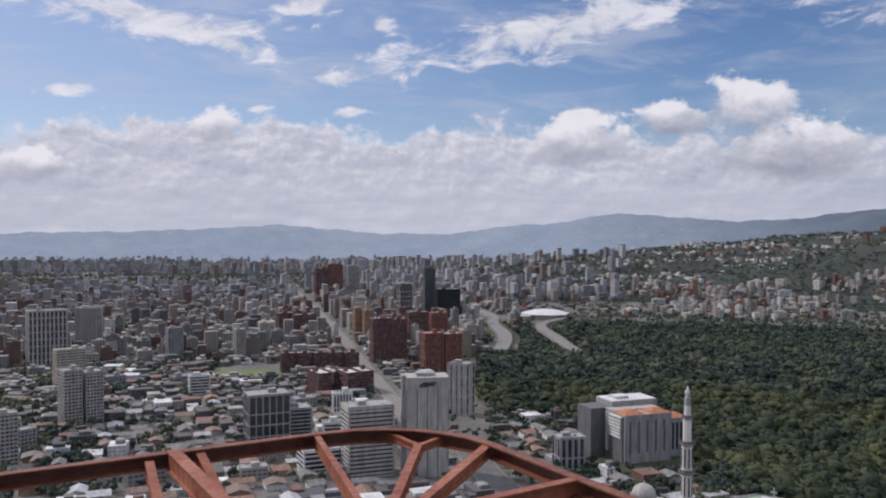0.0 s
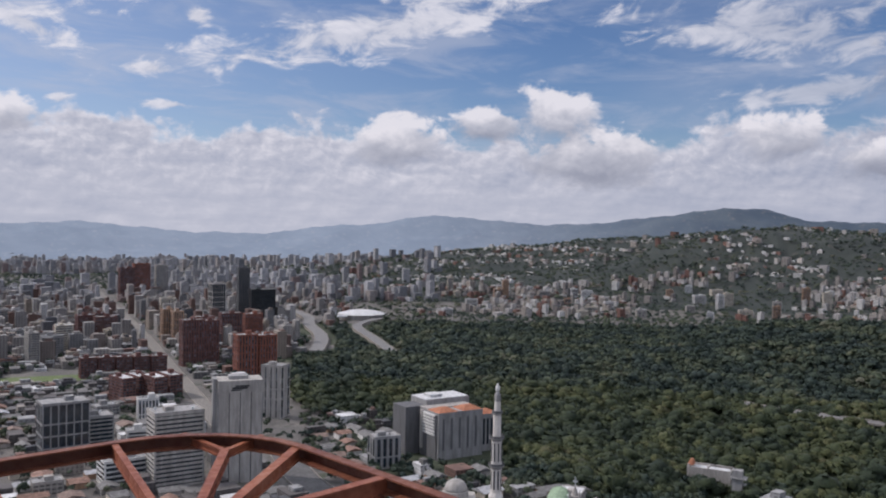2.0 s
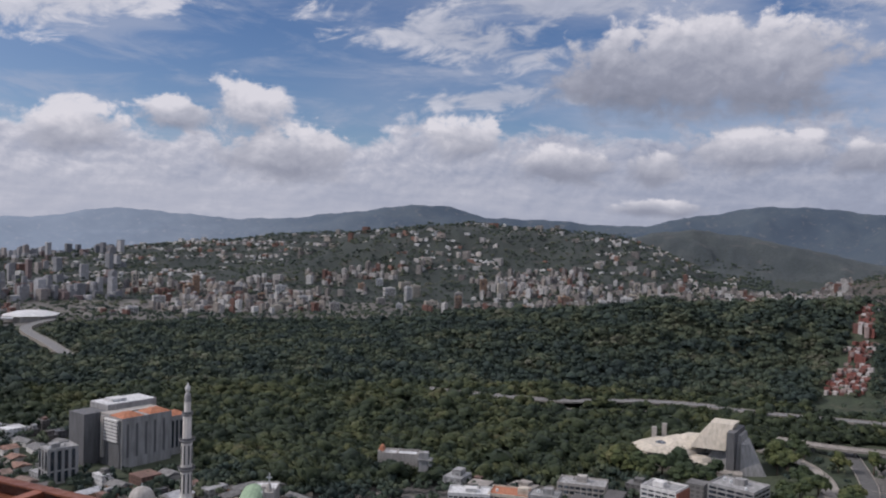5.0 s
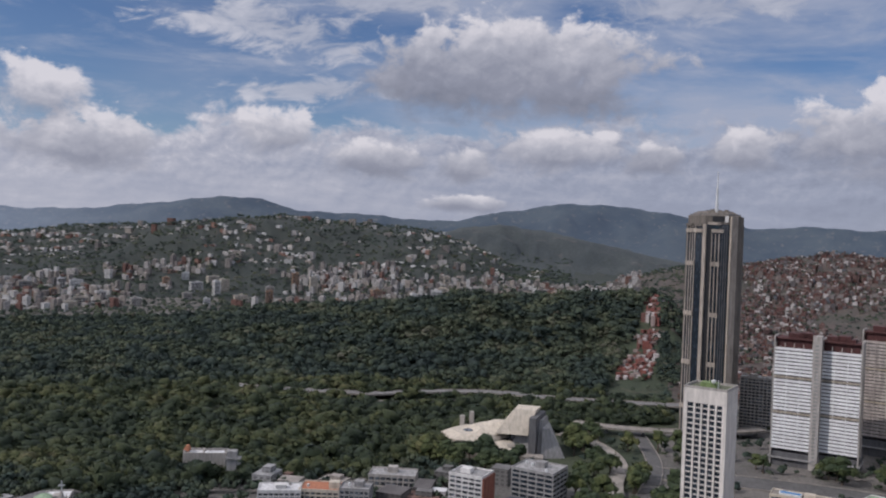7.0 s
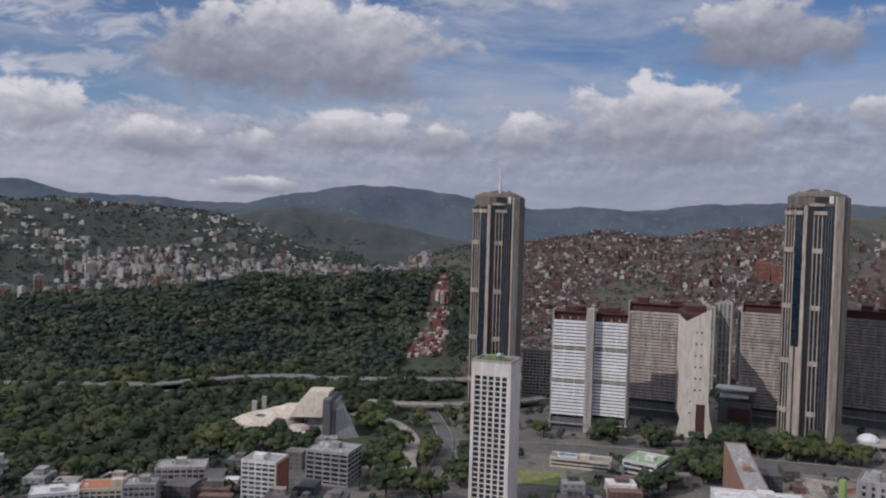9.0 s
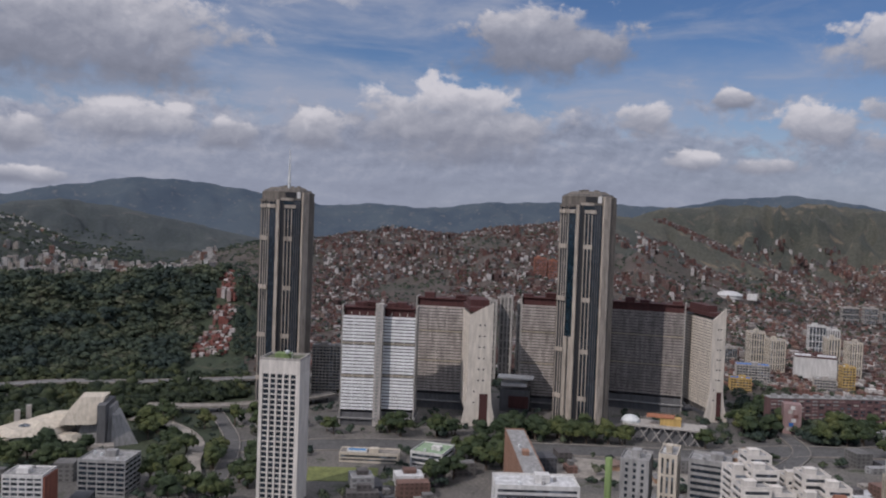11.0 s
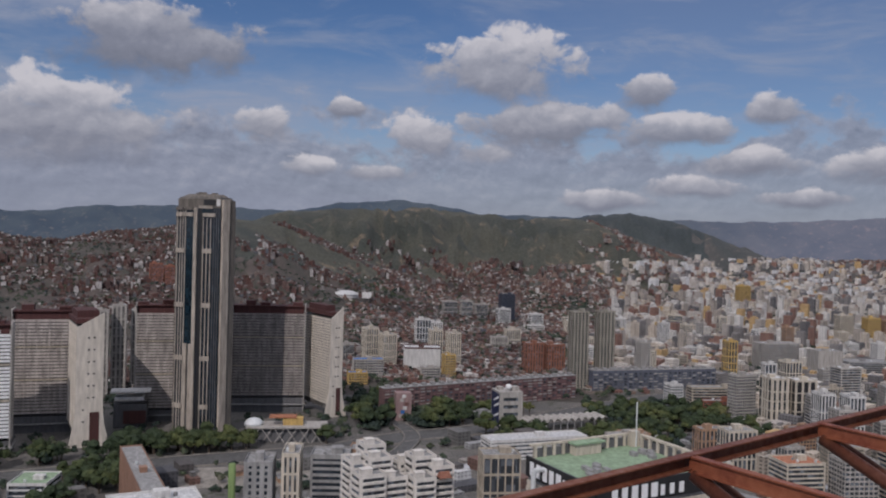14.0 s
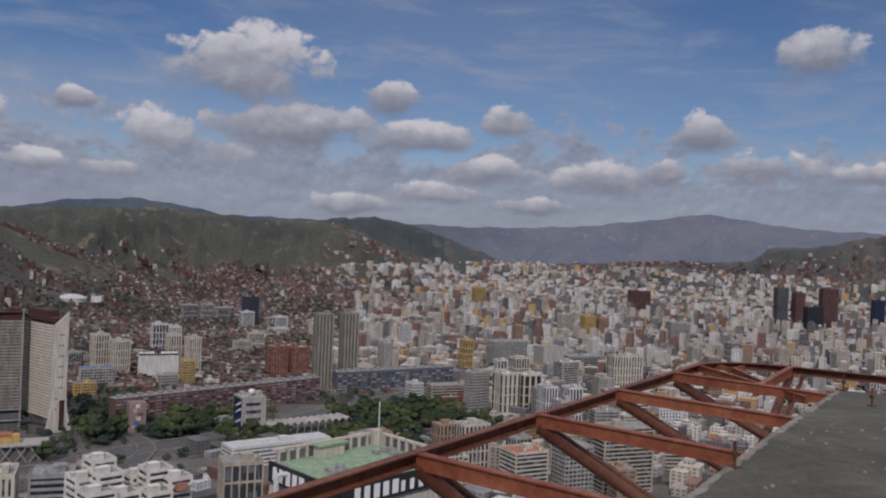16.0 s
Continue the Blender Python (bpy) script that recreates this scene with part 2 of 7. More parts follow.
def plaster(name, col, rough=0.85, grime=0.35, metal=0.0, scale=0.12, bump=0.3, vary=0.12, streak=True):
    """Painted or bare wall: large stains, streaks down the face, fine grain."""
    if name in MATS:
        return MATS[name]
    m, N, b = base_mat(name)
    geo = N.n("ShaderNodeNewGeometry")
    pos = geo.outputs["Position"]
    mp = N.n("ShaderNodeMapping")
    mp.inputs["Scale"].default_value = (1, 1, 0.16 if streak else 1)
    N.put(mp.inputs[0], pos)
    st = N.noise(mp.outputs[0], scale * 3, 5, 0.6)
    gr = N.noise(pos, scale * 12, 4, 0.6)
    info = N.n("ShaderNodeObjectInfo")
    k = N.m("ADD", 1.0 - vary / 2, N.m("MULTIPLY", info.outputs["Random"], vary))
    k = N.m("MULTIPLY", k, N.span(st, 0.28, 0.72, 1.0 - grime, 1.06))
    k = N.m("MULTIPLY", k, N.span(gr, 0.2, 0.8, 0.88, 1.08))
    c = N.mix(1.0, (*col, 1), N.vec(k, k, k), "MULTIPLY")
    N.put(b.inputs["Base Color"], c)
    N.put(b.inputs["Roughness"], N.span(gr, 0.2, 0.8, min(rough + 0.1, 1), max(rough - 0.12, 0.05)))
    b.inputs["Metallic"].default_value = metal
    if bump:
        bp = N.n("ShaderNodeBump")
        bp.inputs["Strength"].default_value, bp.inputs["Distance"].default_value = bump, 0.15
        N.put(bp.inputs["Height"], gr)
        N.put(b.inputs["Normal"], bp.outputs[0])
    MATS[name] = m
    return m


def glassy(name, col, rough=0.18, vary=0.9, cell=(0.35, 0.35, 0.31)):
    """Window glass in ranks: each pane a little lighter or darker, with blinds behind."""
    if name in MATS:
        return MATS[name]
    m, N, b = base_mat(name)
    geo = N.n("ShaderNodeNewGeometry")
    mp = N.n("ShaderNodeMapping")
    mp.inputs["Scale"].default_value = cell
    N.put(mp.inputs[0], geo.outputs["Position"])
    wn = N.n("ShaderNodeTexWhiteNoise")
    fl = N.n("ShaderNodeVectorMath", op="FLOOR")
    N.put(fl.inputs[0], mp.outputs[0])
    N.put(wn.inputs["Vector"], fl.outputs[0])
    k = N.span(wn.outputs["Value"], 0.55, 1.0, 1.0, 1.0 + vary * 3.5)
    c = N.mix(1.0, (*col, 1), N.vec(k, k, k), "MULTIPLY")
    N.put(b.inputs["Base Color"], c)
    b.inputs["Roughness"].default_value = rough
    b.inputs["Specular IOR Level"].default_value = 0.6
    MATS[name] = m
    return m


def islands(name, stops, rough=0.85, windows=0.0, grain=0.25, bump=0.0):
    """Many like pieces in one mesh, each with its own colour; windows: depth of a window grid on the upright faces."""
    if name in MATS:
        return MATS[name]
    m, N, b = base_mat(name)
    geo = N.n("ShaderNodeNewGeometry")
    rnd = geo.outputs["Random Per Island"]
    c = N.ramp(rnd, stops, "CONSTANT")
    pos = geo.outputs["Position"]
    n1 = N.noise(pos, 0.09, 5, 0.65)
    n2 = N.noise(pos, 0.9, 3, 0.6)
    k = N.m("MULTIPLY", N.span(n1, 0.3, 0.7, 1 - grain, 1.08), N.span(n2, 0.25, 0.75, 1 - grain * 0.7, 1.1))
    if windows:
        sp, sn = N.n("ShaderNodeSeparateXYZ"), N.n("ShaderNodeSeparateXYZ")
        N.put(sp.inputs[0], pos), N.put(sn.inputs[0], geo.outputs["Normal"])
        u = N.m("ADD", N.m("MULTIPLY", sp.outputs[0], sn.outputs[1]), N.m("MULTIPLY", sp.outputs[1], N.m("MULTIPLY", sn.outputs[0], -1.0)))
        fu = N.m("FRACT", N.m("ADD", N.m("MULTIPLY", u, N.m("ADD", 0.2, N.m("MULTIPLY", rnd, 0.12))), 500.0))
        fz = N.m("FRACT", N.m("MULTIPLY", sp.outputs[2], 0.323))
        wu = N.m("MULTIPLY", N.span(fu, 0.18, 0.26), N.span(fu, 0.72, 0.8, 1.0, 0.0))
        wz = N.m("MULTIPLY", N.span(fz, 0.22, 0.32), N.span(fz, 0.74, 0.84, 1.0, 0.0))
        up = N.m("LESS_THAN", N.m("ABSOLUTE", sn.outputs[2]), 0.5)
        k = N.m("MULTIPLY", k, N.m("SUBTRACT", 1.0, N.m("MULTIPLY", N.m("MULTIPLY", wu, wz), N.m("MULTIPLY", up, windows))))
    c = N.mix(1.0, c, N.vec(k, k, k), "MULTIPLY")
    N.put(b.inputs["Base Color"], c)
    b.inputs["Roughness"].default_value = rough
    if bump:
        bp = N.n("ShaderNodeBump")
        bp.inputs["Strength"].default_value, bp.inputs["Distance"].default_value = bump, 1.0
        N.put(bp.inputs["Height"], n2)
        N.put(b.inputs["Normal"], bp.outputs[0])
    MATS[name] = m
    return m


def leafy(name, stops, scale=0.8, mixed=0.3):
    """Foliage; mixed: how much one crown differs from the next, beside the wider patches."""
    if name in MATS:
        return MATS[name]
    m, N, b = base_mat(name)
    geo = N.n("ShaderNodeNewGeometry")
    pos = geo.outputs["Position"]
    tint = N.m("ADD", N.m("MULTIPLY", geo.outputs["Random Per Island"], mixed), N.m("MULTIPLY", N.span(N.noise(pos, 0.016, 6, 0.68), 0.32, 0.70), 1.0 - mixed))
    c = N.ramp(tint, stops)
    leaf = N.noise(pos, scale, 5, 0.75)
    k = N.span(leaf, 0.32, 0.68, 0.5, 1.45)
    c = N.mix(1.0, c, N.vec(k, k, k), "MULTIPLY")
    N.put(b.inputs["Base Color"], c)
    b.inputs["Roughness"].default_value = 0.75
    b.inputs["Specular IOR Level"].default_value = 0.2
    bp = N.n("ShaderNodeBump")
    bp.inputs["Strength"].default_value, bp.inputs["Distance"].default_value = 0.35, 1.0
    N.put(bp.inputs["Height"], leaf)
    N.put(b.inputs["Normal"], bp.outputs[0])
    MATS[name] = m
    return m


def terrain_mat(name, a, b_, c_, scale, rough=0.95):
    """Ground in three colours, mixed in patches at two sizes."""
    m, N, b = base_mat(name)
    geo = N.n("ShaderNodeNewGeometry")
    pos = geo.outputs["Position"]
    n1, n2 = N.noise(pos, scale, 6, 0.6, 0.3), N.noise(pos, scale * 3.5, 6, 0.62, 0.4)
    c = N.mix(N.span(n1, 0.38, 0.62), (*a, 1), (*b_, 1))
    c = N.mix(N.span(n2, 0.56, 0.68), c, (*c_, 1))
    k = N.span(N.noise(pos, scale * 30, 4, 0.7), 0.25, 0.75, 0.55, 1.3)
    N.put(b.inputs["Base Color"], N.mix(1.0, c, N.vec(k, k, k), "MULTIPLY"))
    b.inputs["Roughness"].default_value = rough
    return m


WHITE = plaster("white_paint", (0.62, 0.61, 0.59), grime=0.25)
BRIGHT = plaster("fresh_white_paint", (0.80, 0.80, 0.80), grime=0.15)
FINW = plaster("warm_white_concrete", (0.66, 0.60, 0.52), grime=0.25)
CREAM = plaster("cream_paint", (0.56, 0.50, 0.41), grime=0.3)
BEIGE = plaster("beige_paint", (0.44, 0.385, 0.31), grime=0.35)
GREY = plaster("grey_concrete", (0.30, 0.295, 0.29), grime=0.35)
PALE = plaster("pale_concrete", (0.40, 0.375, 0.345), grime=0.35)
DARKG = plaster("dark_grey", (0.12, 0.12, 0.125), grime=0.3)
BRICK = plaster("red_brick", (0.24, 0.085, 0.055), grime=0.35)
MAROON = plaster("maroon_brick", (0.15, 0.065, 0.055), grime=0.35)
TANB = plaster("tan_brick", (0.36, 0.23, 0.15), grime=0.3)
ORANGE = plaster("orange_paint", (0.26, 0.11, 0.07), grime=0.3)
YELLOW = plaster("yellow_paint", (0.52, 0.35, 0.12), grime=0.25)
REDR = plaster("dark_red_paint", (0.075, 0.026, 0.024), grime=0.3)
ROOFG = plaster("roof_felt", (0.33, 0.325, 0.32), grime=0.5, streak=False)
ROOFW = plaster("white_roof", (0.60, 0.60, 0.60), grime=0.4, streak=False)
TILE = plaster("clay_tile", (0.40, 0.16, 0.085), grime=0.35, streak=False)
GREENP = plaster("green_paint", (0.17, 0.24, 0.09), grime=0.25)
MINT = plaster("mint_roof", (0.27, 0.37, 0.24), grime=0.3, streak=False)
BLUEP = plaster("blue_paint", (0.03, 0.14, 0.42), grime=0.25)
NAVY = plaster("navy_panel", (0.015, 0.022, 0.075), grime=0.2, rough=0.4)
BLACKP = plaster("black_panel", (0.018, 0.018, 0.02), grime=0.2, rough=0.5)
SIGNW = plaster("sign_white", (0.75, 0.75, 0.75), grime=0.05, vary=0.02)
GLASS = glassy("window_glass", (0.035, 0.04, 0.047))
GLASSD = glassy("dark_glass", (0.018, 0.024, 0.032), rough=0.08, vary=0.25)
GLASSB = glassy("blue_glass", (0.008, 0.018, 0.026), rough=0.06, vary=0.15)
OFFW = plaster("off_white_concrete", (0.66, 0.62, 0.57), grime=0.25)
# grimy bands of the slabs behind, darkened: their shade is put into the colour
PART_SHADEB = plaster("aged_part_shade_band", (0.52, 0.465, 0.43), grime=0.5)
SHADEB = plaster("stained_shade_band", (0.34, 0.305, 0.285), grime=0.5)
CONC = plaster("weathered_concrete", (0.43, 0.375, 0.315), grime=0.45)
# darker copy of CONC: the towers' shaded sides are put into its colour
CONCD = plaster("stained_shade_concrete", (0.165, 0.145, 0.125), grime=0.45)
SHADEW = glassy("shaded_window", (0.07, 0.066, 0.062), rough=0.5, vary=0.5)
ASPHALT = plaster("asphalt", (0.10, 0.097, 0.095), grime=0.3, streak=False, scale=0.03)
PAVING = plaster("paving", (0.28, 0.255, 0.225), grime=0.35, streak=False, scale=0.05)
BARK = plaster("bark", (0.10, 0.075, 0.055), grime=0.3)
METALW = plaster("white_metal", (0.6, 0.62, 0.62), rough=0.4, grime=0.15)
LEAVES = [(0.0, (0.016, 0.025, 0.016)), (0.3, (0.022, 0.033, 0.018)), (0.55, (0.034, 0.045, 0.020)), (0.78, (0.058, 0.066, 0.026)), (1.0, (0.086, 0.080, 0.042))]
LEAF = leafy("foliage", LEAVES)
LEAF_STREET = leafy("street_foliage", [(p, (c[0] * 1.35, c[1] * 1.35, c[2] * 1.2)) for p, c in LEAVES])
# bluer, lighter leaves: distance haze is put into the colour
LEAF_HAZED = leafy("hazed_foliage", [(p, (c[0] * 1.15, c[1] * 1.18, c[2] * 1.7)) for p, c in LEAVES], 0.4, 0.15)


def rust(name, dull):
    m, N, b = base_mat(name)
    geo = N.n("ShaderNodeNewGeometry")
    pos = geo.outputs["Position"]
    n1, n2 = N.noise(pos, 2.2, 6, 0.65, 0.4), N.noise(pos, 14.0, 5, 0.65)
    c = N.ramp(N.m("ADD", N.m("MULTIPLY", n1, 0.7), N.m("MULTIPLY", n2, 0.3)),
               [(p, tuple(v * dull for v in c3)) for p, c3 in ((0.28, (0.10, 0.030, 0.018)), (0.40, (0.26, 0.065, 0.030)), (0.56, (0.40, 0.132, 0.062)), (0.74, (0.50, 0.215, 0.125)))])
    N.put(b.inputs["Base Color"], c)
    N.put(b.inputs["Roughness"], N.span(n2, 0.3, 0.7, 0.75, 0.42))
    b.inputs["Metallic"].default_value = 0.0
    bp = N.n("ShaderNodeBump")
    bp.inputs["Strength"].default_value, bp.inputs["Distance"].default_value = 0.5, 0.004
    N.put(bp.inputs["Height"], n2)
    N.put(b.inputs["Normal"], bp.outputs[0])
    return m


def old_slab():
    m, N, b = base_mat("weathered_slab")
    geo = N.n("ShaderNodeNewGeometry")
    pos = geo.outputs["Position"]
    n1, n2, n3 = N.noise(pos, 0.8, 6, 0.6, 0.5), N.noise(pos, 7.0, 6, 0.7), N.noise(pos, 45.0, 3, 0.6)
    c = N.ramp(n1, [(0.3, (0.054, 0.050, 0.038)), (0.5, (0.088, 0.081, 0.062)), (0.7, (0.135, 0.124, 0.096))])
    k = N.m("MULTIPLY", N.span(n2, 0.3, 0.7, 0.7, 1.15), N.span(n3, 0.3, 0.75, 0.85, 1.2))
    N.put(b.inputs["Base Color"], N.mix(1.0, c, N.vec(k, k, k), "MULTIPLY"))
    b.inputs["Roughness"].default_value = 0.92
    bp = N.n("ShaderNodeBump")
    bp.inputs["Strength"].default_value, bp.inputs["Distance"].default_value = 0.6, 0.01
    N.put(bp.inputs["Height"], n2)
    N.put(b.inputs["Normal"], bp.outputs[0])
    return m


RUST, RUSTM, RUSTD, SLAB = rust("rusty_steel", 0.66), rust("brown_rust", 0.42), rust("dark_rust", 0.30), old_slab()

# ================= geometry helpers =================
class Mb:
    """Gathers boxes, prisms and tubes into one mesh."""

    def __init__(self):
        self.v, self.f = [], []

    def add(self, verts, faces):
        o = len(self.v)
        self.v += [tuple(p) for p in verts]
        self.f += [tuple(i + o for i in f) for f in faces]
        return self

    def box(self, x0, y0, z0, x1, y1, z1):
        return self.add([(x0, y0, z0), (x1, y0, z0), (x1, y1, z0), (x0, y1, z0), (x0, y0, z1), (x1, y0, z1), (x1, y1, z1), (x0, y1, z1)],
                        [(0, 3, 2, 1), (4, 5, 6, 7), (0, 1, 5, 4), (1, 2, 6, 5), (2, 3, 7, 6), (3, 0, 4, 7)])

    def prism(self, poly, z0, z1, top=None):
        """An upright prism on poly; top: another polygon of as many corners for the upper end."""
        n = len(poly)
        top = top or poly
        vs = [(x, y, z0) for x, y in poly] + [(x, y, z1) for x, y in top]
        return self.add(vs, [tuple(range(n))[::-1], tuple(range(n, 2 * n))] + [(i, (i + 1) % n, n + (i + 1) % n, n + i) for i in range(n)])

    def loft(self, rings):
        """Closed rings of as many points, skinned and capped."""
        n = len(rings[0])
        fs = [tuple(range(n))[::-1], tuple(range(n * (len(rings) - 1), n * len(rings)))]
        for k in range(len(rings) - 1):
            fs += [(k * n + i, k * n + (i + 1) % n, (k + 1) * n + (i + 1) % n, (k + 1) * n + i) for i in range(n)]
        return self.add([p for r in rings for p in r], fs)

    def lathe(self, profile, n=16, cx=0.0, cy=0.0):
        return self.loft([[(cx + r * math.cos(i * math.tau / n), cy + r * math.sin(i * math.tau / n), z) for i in range(n)] for r, z in profile])

    def beam(self, a, b, w, h, side=None):
        """A straight bar of w by h from a to b."""
        a, b = Vector(a), Vector(b)
        d = (b - a).normalized()
        s = d.cross(Vector((0, 0, 1)))
        s = s.normalized() if s.length > 1e-4 else Vector((1, 0, 0))
        u = s.cross(d)
        r = lambda p: [tuple(p + s * i * w / 2 + u * j * h / 2) for i, j in ((-1, -1), (1, -1), (1, 1), (-1, 1))]
        return self.loft([r(a), r(b)])

    def tube(self, a, b, rad, n=10):
        a, b = Vector(a), Vector(b)
        d = (b - a).normalized()
        s = d.cross(Vector((0, 0, 1)))
        s = s.normalized() if s.length > 1e-4 else Vector((1, 0, 0))
        u = s.cross(d)
        r = lambda p: [tuple(p + (s * math.cos(i * math.tau / n) + u * math.sin(i * math.tau / n)) * rad) for i in range(n)]
        return self.loft([r(a), r(b)])

    def mesh(self, name, mat, smooth=False):
        me = bpy.data.meshes.new(name)
        me.from_pydata(self.v, [], self.f)
        me.materials.append(mat)
        if smooth:
            me.shade_smooth()
        return me


def part(name, mb, mat, parent=None, label="", loc=(0, 0, 0), rz=0.0, smooth=False):
    """One mesh object; mb may be a Mb or mesh data to share."""
    me = mb.mesh(name, mat, smooth) if isinstance(mb, Mb) else mb
    ob = new(name, me)
    ob.parent = parent
    ob.location, ob.rotation_euler = loc, (0, 0, rz)
    return tagged(ob, label)


def polar(az, r, z=0.0):
    return Vector((r * math.sin(radians(az)), r * math.cos(radians(az)), z))


def thing(name, label, category, az, r, turn=0.0, group="", z=0.0, kind=""):
    """An empty at the foot of a thing; its local y points away from the roof, turned by turn degrees to the right."""
    e = new(name)
    e.location, e.rotation_euler = polar(az, r, z), (0, 0, -radians(az + turn))
    e.empty_display_size = 2
    return tagged(e, label, category, group, kind)


def big_mesh(name, verts, faces, mat, smooth=False):
    """Mesh from arrays of triangles or quads."""
    me = bpy.data.meshes.new(name)
    k = faces.shape[1]
    me.vertices.add(len(verts)), me.loops.add(faces.size), me.polygons.add(len(faces))
    me.vertices.foreach_set("co", np.ascontiguousarray(verts, np.float32).ravel())
    me.loops.foreach_set("vertex_index", np.ascontiguousarray(faces, np.int32).ravel())
    me.polygons.foreach_set("loop_start", np.arange(0, faces.size, k, dtype=np.int32))
    me.update(calc_edges=True)
    me.materials.append(mat)
    if smooth:
        me.shade_smooth()
    else:
        me.shade_flat()
    return me


# ================= terrain =================
def ease(x):
    x = np.clip(x, 0, 1)
    return x * x * (3 - 2 * x)


# ridges: crest distance, foot distance, and crest elevation in degrees seen from the roof, by azimuth
FAR = [(-180, 1.2), (-60, 0.6), (-33, -0.5), (-24, -0.3), (-18, -0.2), (-11.4, 0.2), (-7, -0.1), (-4, -0.4), (1, -0.35), (3.3, 0.05), (8.2, 0.45), (11.1, 1.0), (14.8, 0.85),
       (18.6, 0.47), (22.3, 0.65), (27, 1.2), (30.6, 1.8), (33.5, 1.6), (35.4, 1.0), (39, 0.95), (43, 0.7), (46, 0.65), (48.9, 1.3), (53.2, 2.07), (57.8, 1.95), (61.3, 1.4),
       (65.3, 0.8), (69.3, 1.0), (72, 0.8), (76, 1.3), (81.2, 1.55), (86, 1.5), (88.4, 1.4), (91.8, 2.05), (95.5, 2.4), (97.7, 2.15), (101, 1.6), (107, 1.5), (120, 1.45),
       (125.9, 1.85), (130.3, 2.45), (132.7, 2.85), (134.5, 2.5), (138.8, 2.0), (143, 1.8), (180, 1.2)]
TOWN_HILL = (3150, 1750, [(-180, 0), (-12, -3.2), (-2, -2.9), (3, -2.6), (7, -2.2), (11, -1.6), (15.5, -1.25), (19.6, -1.05), (23.7, -0.4), (27.4, 0.05), (31.7, 0.5), (35, 0.65), (38, 0.4), (42.8, 0.05), (45, -0.4), (47, -0.9), (50, -2.2), (60, -3.4), (180, -3.4)])
WOOD_HILL = (1380, 970, [(-180, -7.8), (22, -7.8), (28, -7.4), (32, -6.8), (35, -6.2), (39, -5.75), (43, -5.55), (46.5, -4.8), (51, -4.75), (56, -4.4), (58.8, -3.8), (60, -3.65), (61.2, -4.8), (62.5, -7.6), (180, -7.8)])
SHANTY_HILL = (2500, 900, [(-180, -4.4), (54, -4.4), (58, -2.7), (61, -1.8), (65, -1.55), (68.5, -1.1), (71.3, -1.0), (74.6, -0.9), (76, -0.6), (79, -0.25), (81.3, 0.22), (85.4, 0.85), (88, 0.6), (91, -0.6), (94, -1.9), (99, -3.6), (180, -4.4)])
GREEN_RIDGE = (3250, 1900, [(-180, -3.4), (78, -3.4), (84, 0.3), (87.7, 1.25), (89.2, 1.55), (93.4, 1.79), (97.3, 1.93), (101, 1.52), (105.1, 1.58), (108.6, 1.36), (109.3, 0.95), (111.5, 0.0), (114.8, -1.2), (118, -3.0), (180, -3.4)])
WEST_RIDGE = (4050, 2900, [(-180, -2.7), (103, -2.7), (107, 1.1), (108.6, 1.6), (111.1, 2.08), (113.9, 1.45), (118.3, -0.35), (120, -1.0), (124, -0.75), (130, -0.4), (134, -0.15), (135.6, 0.0), (136.9, 0.95), (139.2, 1.05), (143, 1.6), (152, 1.6), (180, -2.7)])
BLUE_RIDGE = (3800, 2700, [(-180, -2.9), (41, -2.9), (44, -0.6), (46.5, 0.35), (49, 0.55), (52, 0.2), (55, -0.35), (58, -1.0), (62, -1.6), (68, -2.0), (74, -2.9), (180, -2.9)])
RIDGES = [TOWN_HILL, WOOD_HILL, SHANTY_HILL, GREEN_RIDGE, WEST_RIDGE, BLUE_RIDGE]
SPURS = {3150: (0.9, 0.10), 1380: (0.55, 0.30), 2500: (0.7, 0.16), 3250: (1.15, 0.34), 4050: (1.3, 0.30), 3800: (1.1, 0.26)}   # how close, and how deep
_rng = np.random.default_rng(7)
_waves = [(_rng.normal(size=2) * k, _rng.uniform(0, 6.28), a) for k, a, reps in ((1 / 900, 1.0, 6), (1 / 330, 0.5, 8), (1 / 120, 0.22, 10), (1 / 45, 0.09, 10)) for _ in range(reps)]


def rough_noise(x, y):
    s = 0.0
    for k, ph, a in _waves:
        s = s + a * np.sin(x * k[0] * 6.28 + y * k[1] * 6.28 + ph)
    return s / 3.2


def height(x, y):
    """Ground height at places x, y."""
    x, y = np.asarray(x, float), np.asarray(y, float)
    r = np.hypot(x, y) + 1e-6
    az = np.degrees(np.arctan2(x, y))
    wob = rough_noise(x, y)
    # the valley floor climbs slowly in the west
    h = np.interp(az, [100, 106, 118, 152, 165], [0, 25, 92, 96, 0]) * ease((r - 2000) / 2700)
    for rc, rf, nodes in RIDGES:
        a, e = np.array(nodes).T
        crest = 189 + np.tan(np.radians(np.interp(az, a, e))) * rc
        crest = np.maximum(crest, 0)
        c = rc * (1 + 0.035 * np.sin(az * 0.31 + rc))
        front = ease((r - rf) / (c - rf)) ** 1.15
        back = 1 - 0.75 * ease((r - c) / (0.32 * c))
        hh = crest * np.where(r < c, front, back) * (1 + (0.24 if rc < 1500 else 0.16) * wob * np.where(np.abs(r - c) < 0.06 * c, 0.35, 1.0))
        # spurs and gullies down the slopes
        face = np.sin(np.pi * np.clip((r - rf) / (c - rf), 0, 1))
        step, deep = SPURS[rc]
        hh = hh * (1 - deep * face * np.abs(np.sin(az * step + 2.6 * wob + 0.002 * r)))
        h = np.maximum(h, hh)
    return h * ease((r - 860) / 200)


